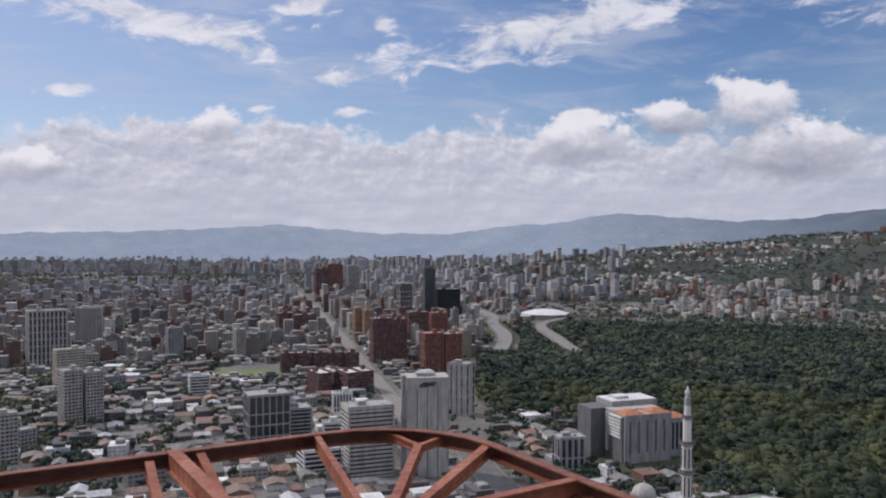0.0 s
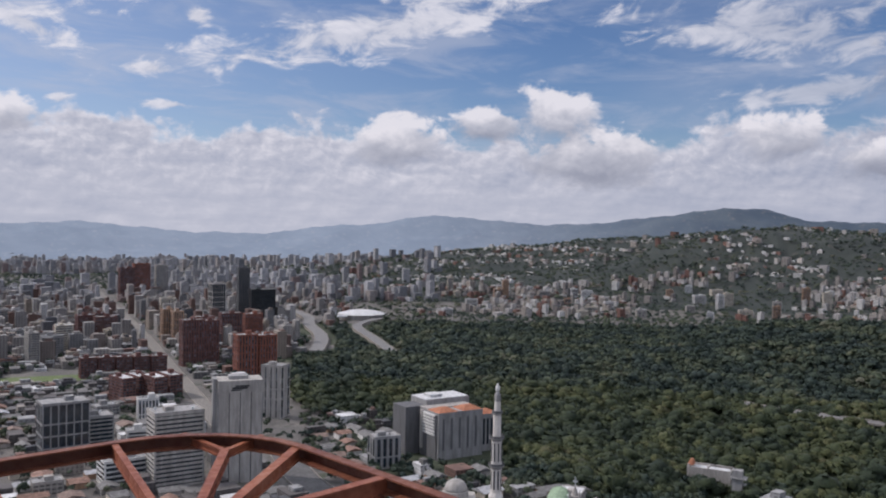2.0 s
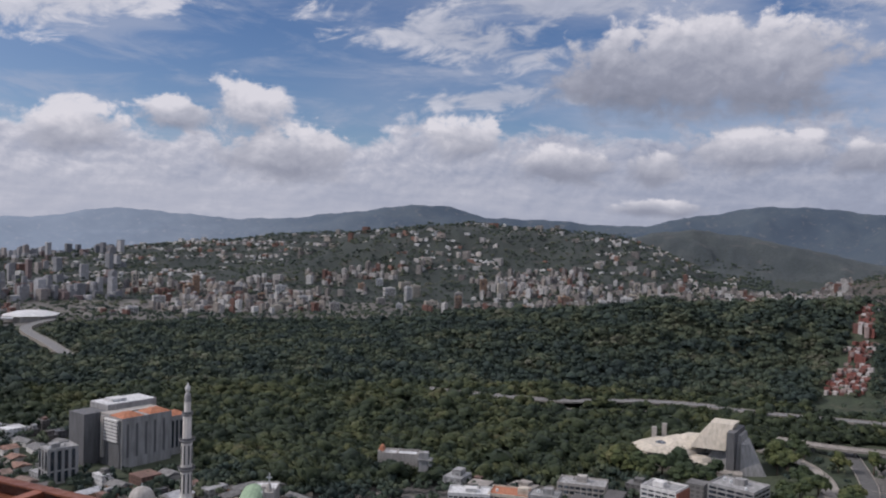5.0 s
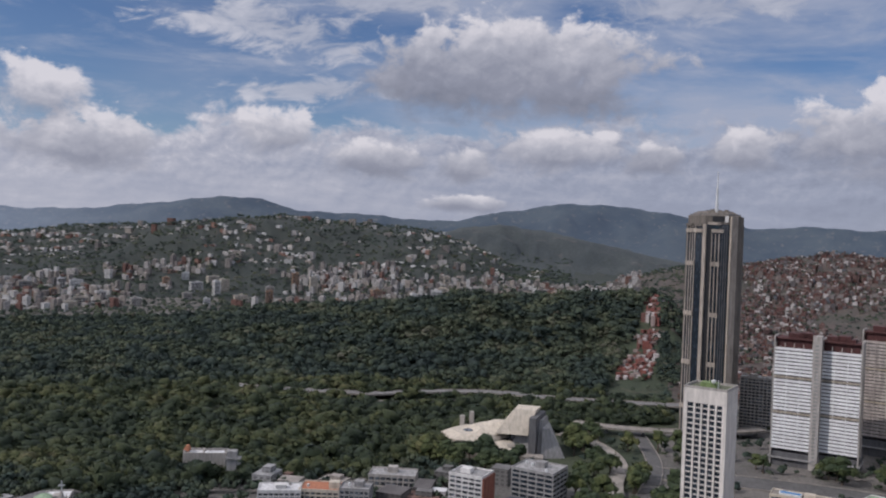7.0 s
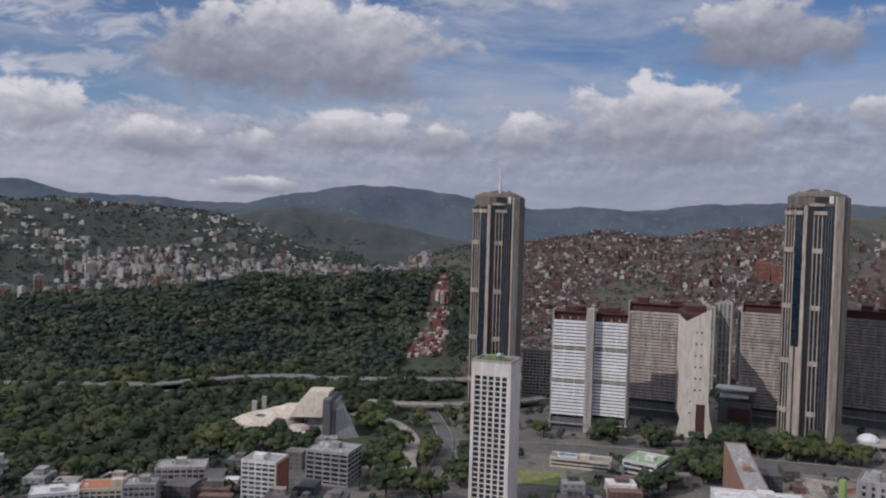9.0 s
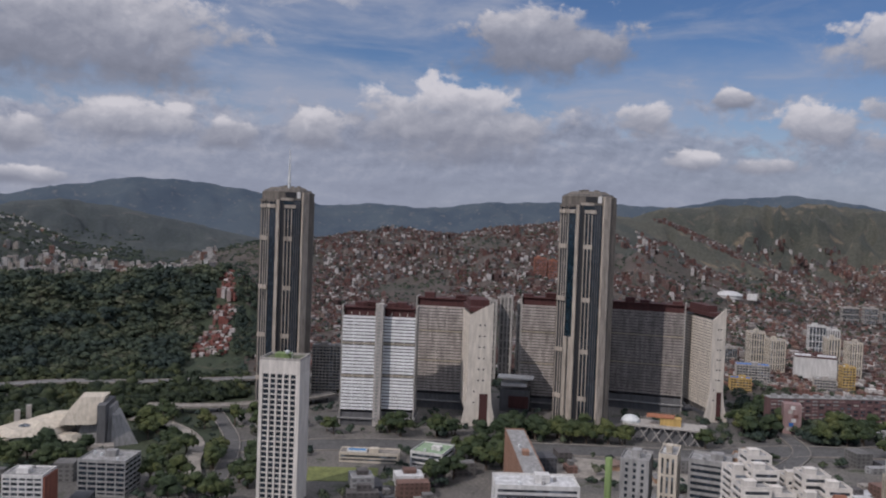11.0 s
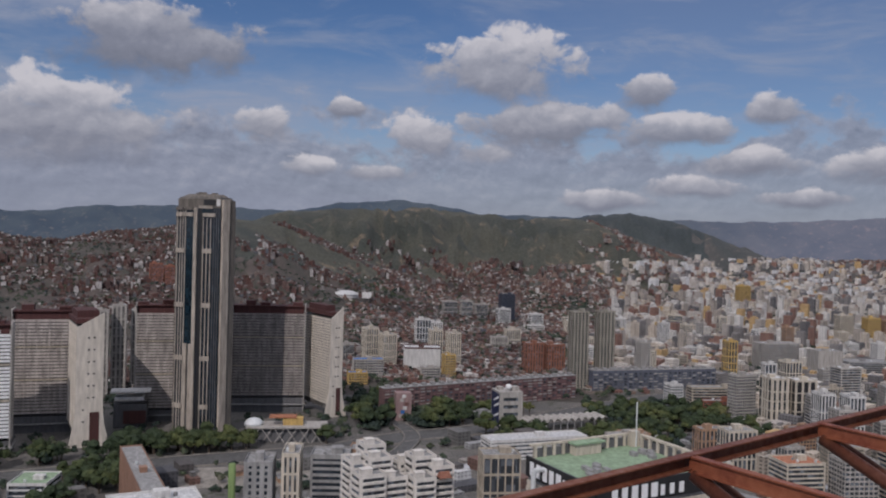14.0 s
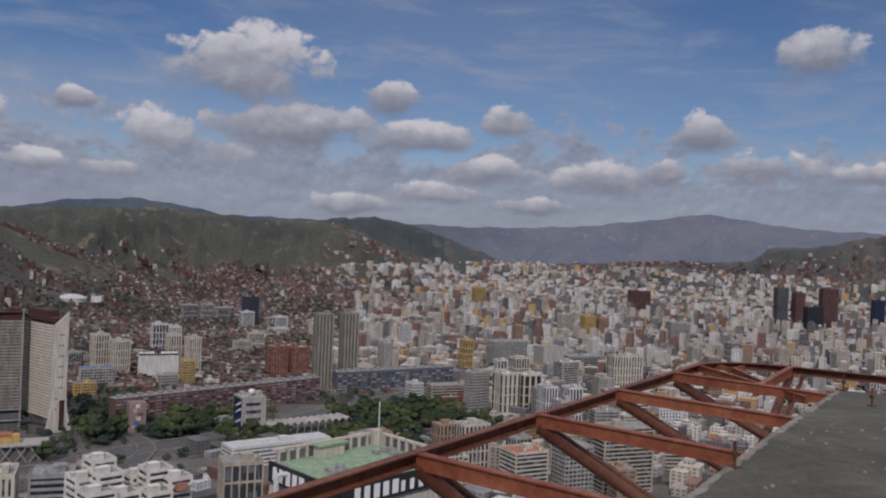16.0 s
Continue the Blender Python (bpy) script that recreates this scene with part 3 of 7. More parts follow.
def ground():
    na = 840
    az = np.concatenate([np.linspace(-180, -40, 60, endpoint=False), np.linspace(-40, 152, 720, endpoint=False), np.linspace(152, 180, 60, endpoint=False)])
    rr = np.concatenate([[0.5], np.geomspace(60, 4950, 150)])
    A, R = np.meshgrid(np.radians(az), rr)
    X, Y = R * np.sin(A), R * np.cos(A)
    V = np.stack([X, Y, height(X, Y)], -1).reshape(-1, 3)
    n = len(az)
    i, j = np.meshgrid(np.arange(len(rr) - 1), np.arange(n), indexing="ij")
    a, b = i * n + j, i * n + (j + 1) % n
    F = np.stack([a, b, b + n, a + n], -1).reshape(-1, 4)[:, ::-1]
    town = terrain_mat("town_ground", (0.10, 0.095, 0.09), (0.15, 0.138, 0.125), (0.045, 0.056, 0.03), 0.014)
    wood = terrain_mat("wooded_ground", (0.030, 0.042, 0.022), (0.044, 0.055, 0.028), (0.07, 0.068, 0.042), 0.006)
    scrub = terrain_mat("scrub_hill", (0.038, 0.044, 0.037), (0.066, 0.066, 0.050), (0.155, 0.122, 0.085), 0.0036)
    me = big_mesh("ground", V, F, town, True)
    # ground of the distant ridges, haze put in as a blue-grey tone
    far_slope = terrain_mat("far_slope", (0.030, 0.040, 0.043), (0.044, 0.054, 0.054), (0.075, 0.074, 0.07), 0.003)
    earth = terrain_mat("slope_earth", (0.085, 0.066, 0.058), (0.055, 0.052, 0.042), (0.15, 0.115, 0.095), 0.012)
    me.materials.append(wood), me.materials.append(scrub), me.materials.append(far_slope), me.materials.append(earth), me.materials.append(terrain_mat("hill_wood", (0.022, 0.030, 0.026), (0.031, 0.039, 0.033), (0.056, 0.055, 0.046), 0.008)), me.materials.append(terrain_mat("west_slope", (0.050, 0.056, 0.054), (0.085, 0.078, 0.073), (0.17, 0.13, 0.11), 0.004))
    c = V[F].mean(1)
    ca, cr = np.degrees(np.arctan2(c[:, 0], c[:, 1])), np.hypot(c[:, 0], c[:, 1])
    ca = ca + 2.5 * rough_noise(c[:, 0], c[:, 1])
    mat = np.zeros(len(F), np.int32)
    mat[(ca > 4) & (ca < 60.5) & (cr > 640) & (cr < 1700)] = 1
    mat[(ca > -2) & (ca < 64) & (cr >= 1700) & (c[:, 2] > 14)] = 5
    mat[(ca > 58) & (ca < 112) & (cr > 1000) & (cr < 2700)] = 4
    mat[(ca > 82) & (ca < 122) & (cr > 1900) & (c[:, 2] > 60)] = 2
    mat[(ca > 122) & (cr > 1800) & (c[:, 2] > 30)] = 2
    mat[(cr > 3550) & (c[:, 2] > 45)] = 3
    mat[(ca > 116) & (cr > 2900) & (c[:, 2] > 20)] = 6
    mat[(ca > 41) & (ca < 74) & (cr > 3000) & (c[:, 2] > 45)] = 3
    me.polygons.foreach_set("material_index", mat)
    tagged(new("ground", me), "city ground with streets, wooded and scrubby hills", "ground", kind="structure")


ground()


def far_mountains():
    """The blue ranges along the horizon, with haze put into colour and glow."""
    az = np.concatenate([np.linspace(-180, -40, 50, endpoint=False), np.linspace(-40, 152, 640, endpoint=False), np.linspace(152, 180, 20, endpoint=False)])
    a, e = np.array(FAR).T
    el = np.interp(az, a, e)
    ker = np.hanning(7) / np.hanning(7).sum()
    el = np.convolve(np.pad(el, 3, mode="wrap"), ker, "valid")
    k = np.arange(len(az))
    el = el + 0.05 * np.sin(k * 0.37) * np.sin(k * 0.11 + 1) + 0.03 * np.sin(k * 0.9 + 2) + 0.02 * np.sin(k * 2.1)
    crest = 189 + np.tan(np.radians(el)) * 4800
    rows = []
    steps = np.linspace(0, 1, 26)
    for s in steps:
        r = 4150 + 650 * s
        x, y = r * np.sin(np.radians(az)), r * np.cos(np.radians(az))
        spur = 0.16 * rough_noise(x * 1.3, y * 1.3) * math.sin(s * math.pi)
        rows.append(np.stack([x, y, np.maximum(crest * (s ** 0.8) * (1 + spur), 0) - 3 * (1 - s)], -1))
    V = np.concatenate(rows)
    n = len(az)
    i, j = np.meshgrid(np.arange(len(steps) - 1), np.arange(n), indexing="ij")
    p, q = i * n + j, i * n + (j + 1) % n
    F = np.stack([p, q, q + n, p + n], -1).reshape(-1, 4)[:, ::-1]
    m, N, b = base_mat("far_range")
    geo = N.n("ShaderNodeNewGeometry")
    sp = N.n("ShaderNodeSeparateXYZ")
    N.put(sp.inputs[0], geo.outputs["Position"])
    along = N.m("MULTIPLY", N.m("ARCTAN2", sp.outputs[0], sp.outputs[1]), 57.2958)
    n1 = N.noise(geo.outputs["Position"], 0.004, 6, 0.6, 0.4)
    n2 = N.noise(geo.outputs["Position"], 0.03, 5, 0.65)
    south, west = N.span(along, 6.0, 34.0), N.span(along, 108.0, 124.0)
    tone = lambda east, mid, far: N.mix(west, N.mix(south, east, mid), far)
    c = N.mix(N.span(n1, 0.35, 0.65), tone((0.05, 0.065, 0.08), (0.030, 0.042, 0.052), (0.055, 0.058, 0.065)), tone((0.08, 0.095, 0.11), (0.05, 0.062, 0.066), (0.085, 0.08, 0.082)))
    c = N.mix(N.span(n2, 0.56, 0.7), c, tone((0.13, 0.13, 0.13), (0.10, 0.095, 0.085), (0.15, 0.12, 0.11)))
    N.put(b.inputs["Base Color"], c)
    b.inputs["Roughness"].default_value = 1.0
    b.inputs["Specular IOR Level"].default_value = 0.0
    # the emission stands in for haze, palest in the east
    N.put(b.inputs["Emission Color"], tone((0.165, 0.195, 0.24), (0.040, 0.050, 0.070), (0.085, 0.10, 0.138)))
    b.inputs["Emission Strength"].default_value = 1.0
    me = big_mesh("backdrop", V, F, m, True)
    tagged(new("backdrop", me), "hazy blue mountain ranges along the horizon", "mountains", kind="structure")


far_mountains()


# ================= the roof under the camera =================
RIM_U = Vector((0.505, -0.863, 0))       # along the long side
RIM_N = Vector((0.863, 0.505, 0))        # outwards over the long side
EDGE, DECK = 3.56, 187.38                # rim from the origin along RIM_N, and the deck's height


def rim_point(s, out, z=0.0):
    p = RIM_N * out + RIM_U * s
    return Vector((p.x, p.y, DECK + z + 0.085 * min(max((s - 4.0) / 6.0, 0.0), 1.0)))   # the deck falls a little towards its near end


S0, S1 = -6.28, 15.15                    # rim's two ends along RIM_U
CORNER = 1.0


def rim_line(inset, n=7, tail=11.0):
    """Way of the rim round both corners, inset by some metres."""
    o, a, b = EDGE - inset, S0 + inset, S1 - inset
    rad = max(CORNER - inset, 0.05)
    pts = [rim_point(a, -tail)]
    for c_s, c_o, a0 in ((a + rad, o - rad, 180), (b - rad, o - rad, 90)):
        for k in range(n):
            ang = radians(a0 - 90 * k / (n - 1))
            pts.append(rim_point(c_s + rad * math.cos(ang), c_o + rad * math.sin(ang)))
    pts.append(rim_point(b, -tail))
    return pts


def sweep(mb, pts, prof):
    """Prof (outwards, up) along pts that lie level."""
    rings = []
    for i, p in enumerate(pts):
        d = (pts[min(i + 1, len(pts) - 1)] - pts[max(i - 1, 0)]).normalized()
        s = Vector((-d.y, d.x, 0))
        rings.append([tuple(p + s * o + Vector((0, 0, u))) for o, u in prof])
    return mb.loft(rings)


def arm(parent, a, b, w=0.06, h=0.11):
    """A flanged bar: a deep web between two narrow flanges."""
    m = Mb().beam(a, b, w * 0.7, h)
    for sg in (1, -1):
        m.beam(a + Vector((0, 0, sg * h / 2)), b + Vector((0, 0, sg * h / 2)), w * 1.25, 0.014)
    part("arm", m, RUST, parent)


def brace(parent, a, b):
    """A round pipe with a lighter pipe below it."""
    part("brace", Mb().tube(a, b, 0.055, 12), RUSTD, parent, smooth=True)
    d = (b - a).cross(Vector((0, 0, 1))).normalized() * 0.17
    part("brace", Mb().tube(a - d, b - d, 0.03, 8), RUSTD, parent, smooth=True)


def rooftop():
    body = thing("tower_shaft", "unfinished concrete tower under the roof deck", "tower", 0, 0, kind="structure")
    mb = Mb()
    cs = [rim_point(s, o) for s, o in ((S0 + 3.2, EDGE - 3.2), (S1 - 3.2, EDGE - 3.2), (S1 - 3.2, -10.5), (S0 + 3.2, -10.5))]
    mb.prism([(p.x, p.y) for p in cs], 0, DECK - 2.6)
    part("core", mb, GREY, body)
    for k in range(1, 46):
        m2 = Mb()
        c2 = [rim_point(s, o) for s, o in ((S0 + 2.6, EDGE - 2.6), (S1 - 2.6, EDGE - 2.6), (S1 - 2.6, -11), (S0 + 2.6, -11))]
        m2.prism([(p.x, p.y) for p in c2], k * 4.05 - 0.35, k * 4.05)
        part("floor_slab", m2, PALE, body)
    deck = Mb()
    rings = []
    for s in (S0 + 1.95, 0.0, 4.0, 6.0, 8.0, 10.0, S1 - 1.78):
        a, b = rim_point(s, EDGE - 2.0), rim_point(s, -11)
        rings.append([(a.x, a.y, a.z - 0.35), (b.x, b.y, b.z - 0.35), (b.x, b.y, b.z - 0.02), (a.x, a.y, a.z - 0.02)])
    deck.loft(rings)
    ob = part("floor", deck, SLAB)
    bv = ob.modifiers.new("worn", "BEVEL")
    bv.width, bv.segments = 0.03, 2
    rng = random.Random(17)
    lip, rings = Mb(), []
    for k in range(150):
        s = 0.4 + k * 0.086
        inn, drop, up = rng.uniform(0.04, 0.085), rng.uniform(0.0, 0.012), rng.uniform(0.003, 0.012)
        pts = [(EDGE - 1.985 - drop, -0.14), (EDGE - 1.975 - drop, -0.04), (EDGE - 2.01 - drop, -0.02 + up), (EDGE - 2.0 - inn, -0.02 + up * 0.7), (EDGE - 2.02 - inn, -0.06)]
        rings.append([tuple(rim_point(s, o, z)) for o, z in pts])
    part("edge_lip", lip.loft(rings), plaster("chipped_concrete", (0.27, 0.245, 0.20), grime=0.5, streak=False, scale=1.5), ob, "pale chipped edge of the slab")
    # grit and crumbs of mortar on the deck
    crumbs = Mb()
    for _ in range(170):
        p, r = rim_point(rng.uniform(4.5, 13.2), rng.uniform(-2.5, 1.4), -0.02), rng.uniform(0.006, 0.022)
        crumbs.loft([[(p.x + f * r * math.cos(a) * rng.uniform(0.8, 1.3), p.y + f * r * math.sin(a), p.z + h * r) for a in (0.3, 1.6, 2.7, 4.1, 5.3)] for f, h in ((1.0, -0.1), (0.9, 0.5), (0.4, 0.9))])
    tagged(part("rubble", crumbs, MATS["chipped_concrete"]), "pale crumbs of mortar on the deck", "rubble", kind="stuff")
    tagged(ob, "weathered grey concrete roof deck with chipped edge", "floor", kind="structure")

    frame_ = new("steel_rim")
    tagged(frame_, "rusty red steel rim cantilevered round the deck", "steel frame")
    mb = Mb()
    h = 0.11
    sweep(mb, rim_line(0), [(-0.006, -h), (0.006, -h), (0.006, 0), (-0.006, 0)])
    part("web", mb, RUSTD, frame_)
    sweep(m3 := Mb(), rim_line(0), [(-0.006, -0.012), (-0.006, 0.0), (-0.075, 0.0), (-0.075, -0.012)])
    part("top_flange", m3, RUSTM, frame_)
    sweep(m4 := Mb(), rim_line(0), [(-0.006, -h), (-0.006, -h + 0.012), (-0.075, -h + 0.012), (-0.075, -h)])
    part("bottom_flange", m4, RUSTM, frame_)
    # arms from rim to deck, with slanting braces that run under the deck
    arm_at = [7.30 + 1.93 * k for k in range(-6, 4)]
    for s in arm_at:
        arm(frame_, rim_point(s, EDGE - 0.05, -0.06), rim_point(s, EDGE - 2.25, -0.12))
        brace(frame_, rim_point(s, EDGE - 0.08, -0.14), rim_point(s, EDGE - 2.6, -1.3))
    for o in (2.5, -0.6, -2.5, -4.4, -6.3, -8.2):
        arm(frame_, rim_point(S0 + 0.05, o, -0.06), rim_point(S0 + 2.25, o - 0.48, -0.12), 0.038, 0.09)
    for o in (2.45, 0.5, -1.4, -3.3, -5.2, -7.1):
        arm(frame_, rim_point(S1 - 0.05, o, -0.06), rim_point(S1 - 2.1, o, -0.12))
        brace(frame_, rim_point(S1 - 0.1, o, -0.14), rim_point(S1 - 2.6, o, -1.3))
    # left side: the heavier outrigger with its two flanking bars
    arm(frame_, rim_point(S0 + 0.1, 1.38, -0.04), rim_point(S0 + 2.3, 1.42, -0.08), 0.075, 0.13)
    arm(frame_, rim_point(S0 + 0.1, 1.22, -0.07), rim_point(S0 + 2.3, 1.0, -0.5), 0.05, 0.07)
    arm(frame_, rim_point(S0 + 0.1, 1.58, -0.06), rim_point(S0 + 1.2, 1.65, -0.5), 0.05, 0.07)
    # corner: a radial strut, ties across the rounded corner and a raking strut behind it
    for s0, sg in ((S0, 1), (S1, -1)):
        thin = 1.0 if sg > 0 else 0.6
        hub = rim_point(s0 + sg * 0.55, EDGE - 0.42, -0.09)
        arm(frame_, hub, rim_point(s0 + sg * 2.2, EDGE - 1.6, -0.14), 0.05 * thin, 0.08)
        arm(frame_, rim_point(s0 + sg * 0.02, EDGE - 0.5, -0.05), hub, 0.035 * thin, 0.05)
        arm(frame_, rim_point(s0 + sg * 0.45, EDGE - 0.05, -0.05), hub, 0.035 * thin, 0.05)
        arm(frame_, rim_point(s0 + sg * 0.95, EDGE - 0.05, -0.06), rim_point(s0 + sg * 2.3, EDGE - 1.75, -0.12), 0.055 * thin, 0.08)
    # bolts left standing on the deck
    for s, o, hh in ((8.58, 1.50, 0.20), (12.36, 1.05, 0.2), (13.3, 1.48, 0.2)):
        ob = new("anchor_bolt")
        tagged(ob, "rusty anchor bolt standing on the deck edge", "bolt")
        p = rim_point(s, o, -0.02)
        ob.location = p
        part("rod", Mb().tube((0, 0, 0), (0, 0, hh), 0.011, 8), RUSTD, ob)
        part("plate", Mb().box(-0.035, -0.035, 0, 0.035, 0.035, 0.012), RUSTD, ob)
        part("nut", Mb().lathe([(0.03, 0.09), (0.03, 0.12)], 6), RUSTD, ob)


rooftop()


# ================= buildings =================
TAKEN = []          # x, y, radius of ground that is built on


def take(az, r, rad):
    p = polar(az, r)
    TAKEN.append((p.x, p.y, rad))


def free(x, y, rad, extra=0.0):
    return all((x - a) ** 2 + (y - b) ** 2 > (rad + c + extra) ** 2 for a, b, c in TAKEN)


def roof_clutter(e, w, d, h, rng, tank=GREY, roof=ROOFG):
    """Parapet, stair house, tanks on a flat roof."""
    mb = Mb()
    t = 0.35
    mb.box(-w / 2 + t, t, h - 0.05, w / 2 - t, d - t, h + 0.08)
    top = part("roof", mb, roof, e)
    mb = Mb()
    mb.box(-w / 2, 0, h, w / 2, t, h + 1.0).box(-w / 2, d - t, h, w / 2, d, h + 1.0)
    mb.box(-w / 2, t, h, -w / 2 + t, d - t, h + 1.0).box(w / 2 - t, t, h, w / 2, d - t, h + 1.0)
    part("parapet", mb, tank, top)
    sx, sy = rng.uniform(-0.2, 0.2) * w, d * rng.uniform(0.4, 0.6)
    a, b = min(w * 0.3, 7), min(d * 0.35, 6)
    part("stair_house", Mb().box(sx - a / 2, sy - b / 2, h, sx + a / 2, sy + b / 2, h + rng.uniform(2.8, 4.6)).box(sx - a / 2 - 0.3, sy - b / 2 - 0.3, h + 2.5, sx + a / 2 + 0.3, sy + b / 2 + 0.3, h + 2.75), tank, top)
    for _ in range(rng.randint(1, 3)):
        x, y = rng.uniform(-0.38, 0.38) * w, rng.uniform(0.15, 0.85) * d
        part("water_tank", Mb().lathe([(0.9, h), (0.95, h + 1.7), (0.3, h + 2.0)], 10, x, y), METALW if rng.random() < 0.5 else GREY, top)


def block(name, label, az, r, w, d, h, turn=0.0, style="grid", wall=PALE, glass=GLASS, fh=3.1, bay=3.6, band=1.25, pier=0.7,
          split=True, roof=ROOFG, trim=None, group="", z=0.0, category="building", clutter=True, proud=0.35):
    """A storeyed building: a glazed core, a band at each floor and piers between the bays, that leave the windows recessed.
    split: bands and piers each an object; else one facade part a face."""
    rng = random.Random(int(az * 100) + int(r))
    e = thing(name, label, category, az, r, turn, group, z)
    p = proud
    part("glazing", Mb().box(-w / 2 + p, p, 0, w / 2 - p, d - p, h - 0.1), glass, e)
    n = max(1, int(h / fh))
    fh = h / n
    trim = trim or wall
    bands = Mb().box(-w / 2 + 0.1, 0.1, -band / 2, w / 2 - 0.1, d - 0.1, band / 2)
    zs = [i * fh for i in range(1, n)] if style != "piers" else [i * fh * 3 for i in range(1, n // 3)]
    thin = Mb()
    if split:
        me = bands.mesh("floor_band", wall)
        for zz in zs:
            part("floor_band", me, wall, e, loc=(0, 0, zz))
    else:
        for zz in zs:
            thin.box(-w / 2 + 0.1, 0.1, zz - band / 2, w / 2 - 0.1, d - 0.1, zz + band / 2)
    part("crown", Mb().box(-w / 2 + 0.05, 0.05, h - band * 0.9, w / 2 - 0.05, d - 0.05, h), trim, e)
    part("plinth", Mb().box(-w / 2 + 0.05, 0.05, 0, w / 2 - 0.05, d - 0.05, fh * 0.45), trim, e)
    if style in ("grid", "piers", "bands"):
        def row(length):
            k = max(2, round(length / bay) + 1) if style != "bands" else 2
            pw = pier if style != "bands" else max(pier, 1.2)
            return [(-length / 2 + pw / 2 + (length - pw) * i / (k - 1), pw) for i in range(k)]
        fx, sx = row(w), row(d)
        if split:
            mf = Mb().box(-fx[0][1] / 2, 0, 0, fx[0][1] / 2, p + 0.2, h).mesh("pier", trim)
            ms = Mb().box(0, -sx[0][1] / 2, 0, p + 0.2, sx[0][1] / 2, h).mesh("pier", trim)
            for x, _ in fx:
                part("pier", mf, trim, e, loc=(x, 0, 0)), part("pier", mf, trim, e, loc=(x, d - p - 0.2, 0))
            for y, _ in sx[1:-1]:
                part("pier", ms, trim, e, loc=(-w / 2, y + d / 2, 0)), part("pier", ms, trim, e, loc=(w / 2 - p - 0.2, y + d / 2, 0))
        else:
            for x, pw in fx:
                thin.box(x - pw / 2, 0, 0, x + pw / 2, p + 0.2, h).box(x - pw / 2, d - p - 0.2, 0, x + pw / 2, d, h)
            for y, pw in sx[1:-1]:
                thin.box(-w / 2, y + d / 2 - pw / 2, 0, -w / 2 + p + 0.2, y + d / 2 + pw / 2, h).box(w / 2 - p - 0.2, y + d / 2 - pw / 2, 0, w / 2, y + d / 2 + pw / 2, h)
    if not split and thin.v:
        tagged(part("facade", thin, wall, e), kind="stuff")
    if clutter:
        roof_clutter(e, w, d, h, rng, trim, roof)
    take(az, r + d / 2, max(w, d) * 0.55)
    return e


# ---- the pair of high towers ----
def high_tower(az, r, top, mast, turn, label, blue=True):
    e = thing("office_tower", label, "skyscraper", az, r, turn, "pair of high towers")
    plan = [(-26, 15), (-9, 2), (13, 2), (24, 12), (24, 42), (12, 54), (-14, 54), (-26, 42)]
    part("glazing", Mb().prism(plan, 0, top - 13), GLASSD, e, "dark reflecting curtain wall")
    left = lambda k, o=0.0: (-26 + 17 * k - 0.6 * o, 15 - 13 * k - 0.8 * o)

    def bar(name, x0, y0, x1, y1, z0, z1, mat, depth=1.6, lab=""):
        """An upright plate from (x0, y0) to (x1, y1), standing proud towards the roof."""
        d = Vector((x1 - x0, y1 - y0)).normalized()
        nx, ny = d.y * depth, -d.x * depth
        part(name, Mb().prism([(x0, y0), (x0 + nx, y0 + ny), (x1 + nx, y1 + ny), (x1, y1)][::-1], z0, z1), mat, e, lab)

    # left flank: mullions, a blue panel and the corner pier
    for k in (0.0, 0.16, 0.3, 0.44):
        a, b = left(k), left(k + 0.045)
        bar("mullion", *a, *b, 0, top - 14, CONC, 0.45)
    if blue:
        bar("glass_panel", *left(0.52), *left(0.93), top * 0.38, top - 18, GLASSB, 0.5, "blue glass panel")
    if blue:
        bar("wall_panel", *left(0.52), *left(0.68), 0, top * 0.38, CONC, 1.0)
    if blue:
        bar("wall_panel", *left(0.78), *left(0.93), 0, top * 0.38, CONC, 1.0)
    bar("pier", *left(0.94), -7.0, 2, 0, top - 13, CONC, 2.2)
    # flat black plate: the shade of a recess put into colour
    bar("dark_recess", -6.0, 2, -2.6, 2, 0, top - 14, BLACKP, 0.3)
    for x in (-2.4, 0.9, 4.2):
        bar("mullion", x, 2, x + 0.8, 2, 0, top - 22, CONC, 1.1)
    for f in (0.11, 0.31, 0.53, 0.755):
        bar("transom", -2.6, 2, 5.6, 2, top * f, top * f + 4.2, CONC, 1.5)
        bar("transom", *left(0.0), *left(0.5), top * f, top * f + 4.2, CONC, 1.6)
    for x in (7.2, 9.4, 11.4):
        bar("dark_mullion", x, 2, x + 0.5, 2, 0, top - 14, DARKG, 0.6)
    bar("great_pier", 14, 2.9, 19.5, 7.9, 0, top - 5.2, CONC, 2.6, "bare concrete corner pier")
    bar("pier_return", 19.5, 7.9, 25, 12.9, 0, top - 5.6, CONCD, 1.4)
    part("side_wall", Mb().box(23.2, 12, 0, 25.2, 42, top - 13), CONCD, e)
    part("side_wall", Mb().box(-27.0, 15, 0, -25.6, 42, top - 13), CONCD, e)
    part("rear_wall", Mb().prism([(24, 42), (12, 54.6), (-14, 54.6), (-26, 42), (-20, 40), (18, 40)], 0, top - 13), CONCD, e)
    # crown: ragged plant storeys between concrete frames
    part("plant_storey", Mb().prism([(-24, 16), (-9, 4), (13, 4), (22, 13), (22, 41), (12, 52), (-14, 52), (-24, 41)], top - 12, top - 3), DARKG, e)
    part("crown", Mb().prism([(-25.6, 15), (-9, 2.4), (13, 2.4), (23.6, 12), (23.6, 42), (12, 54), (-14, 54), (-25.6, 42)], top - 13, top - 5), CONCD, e)
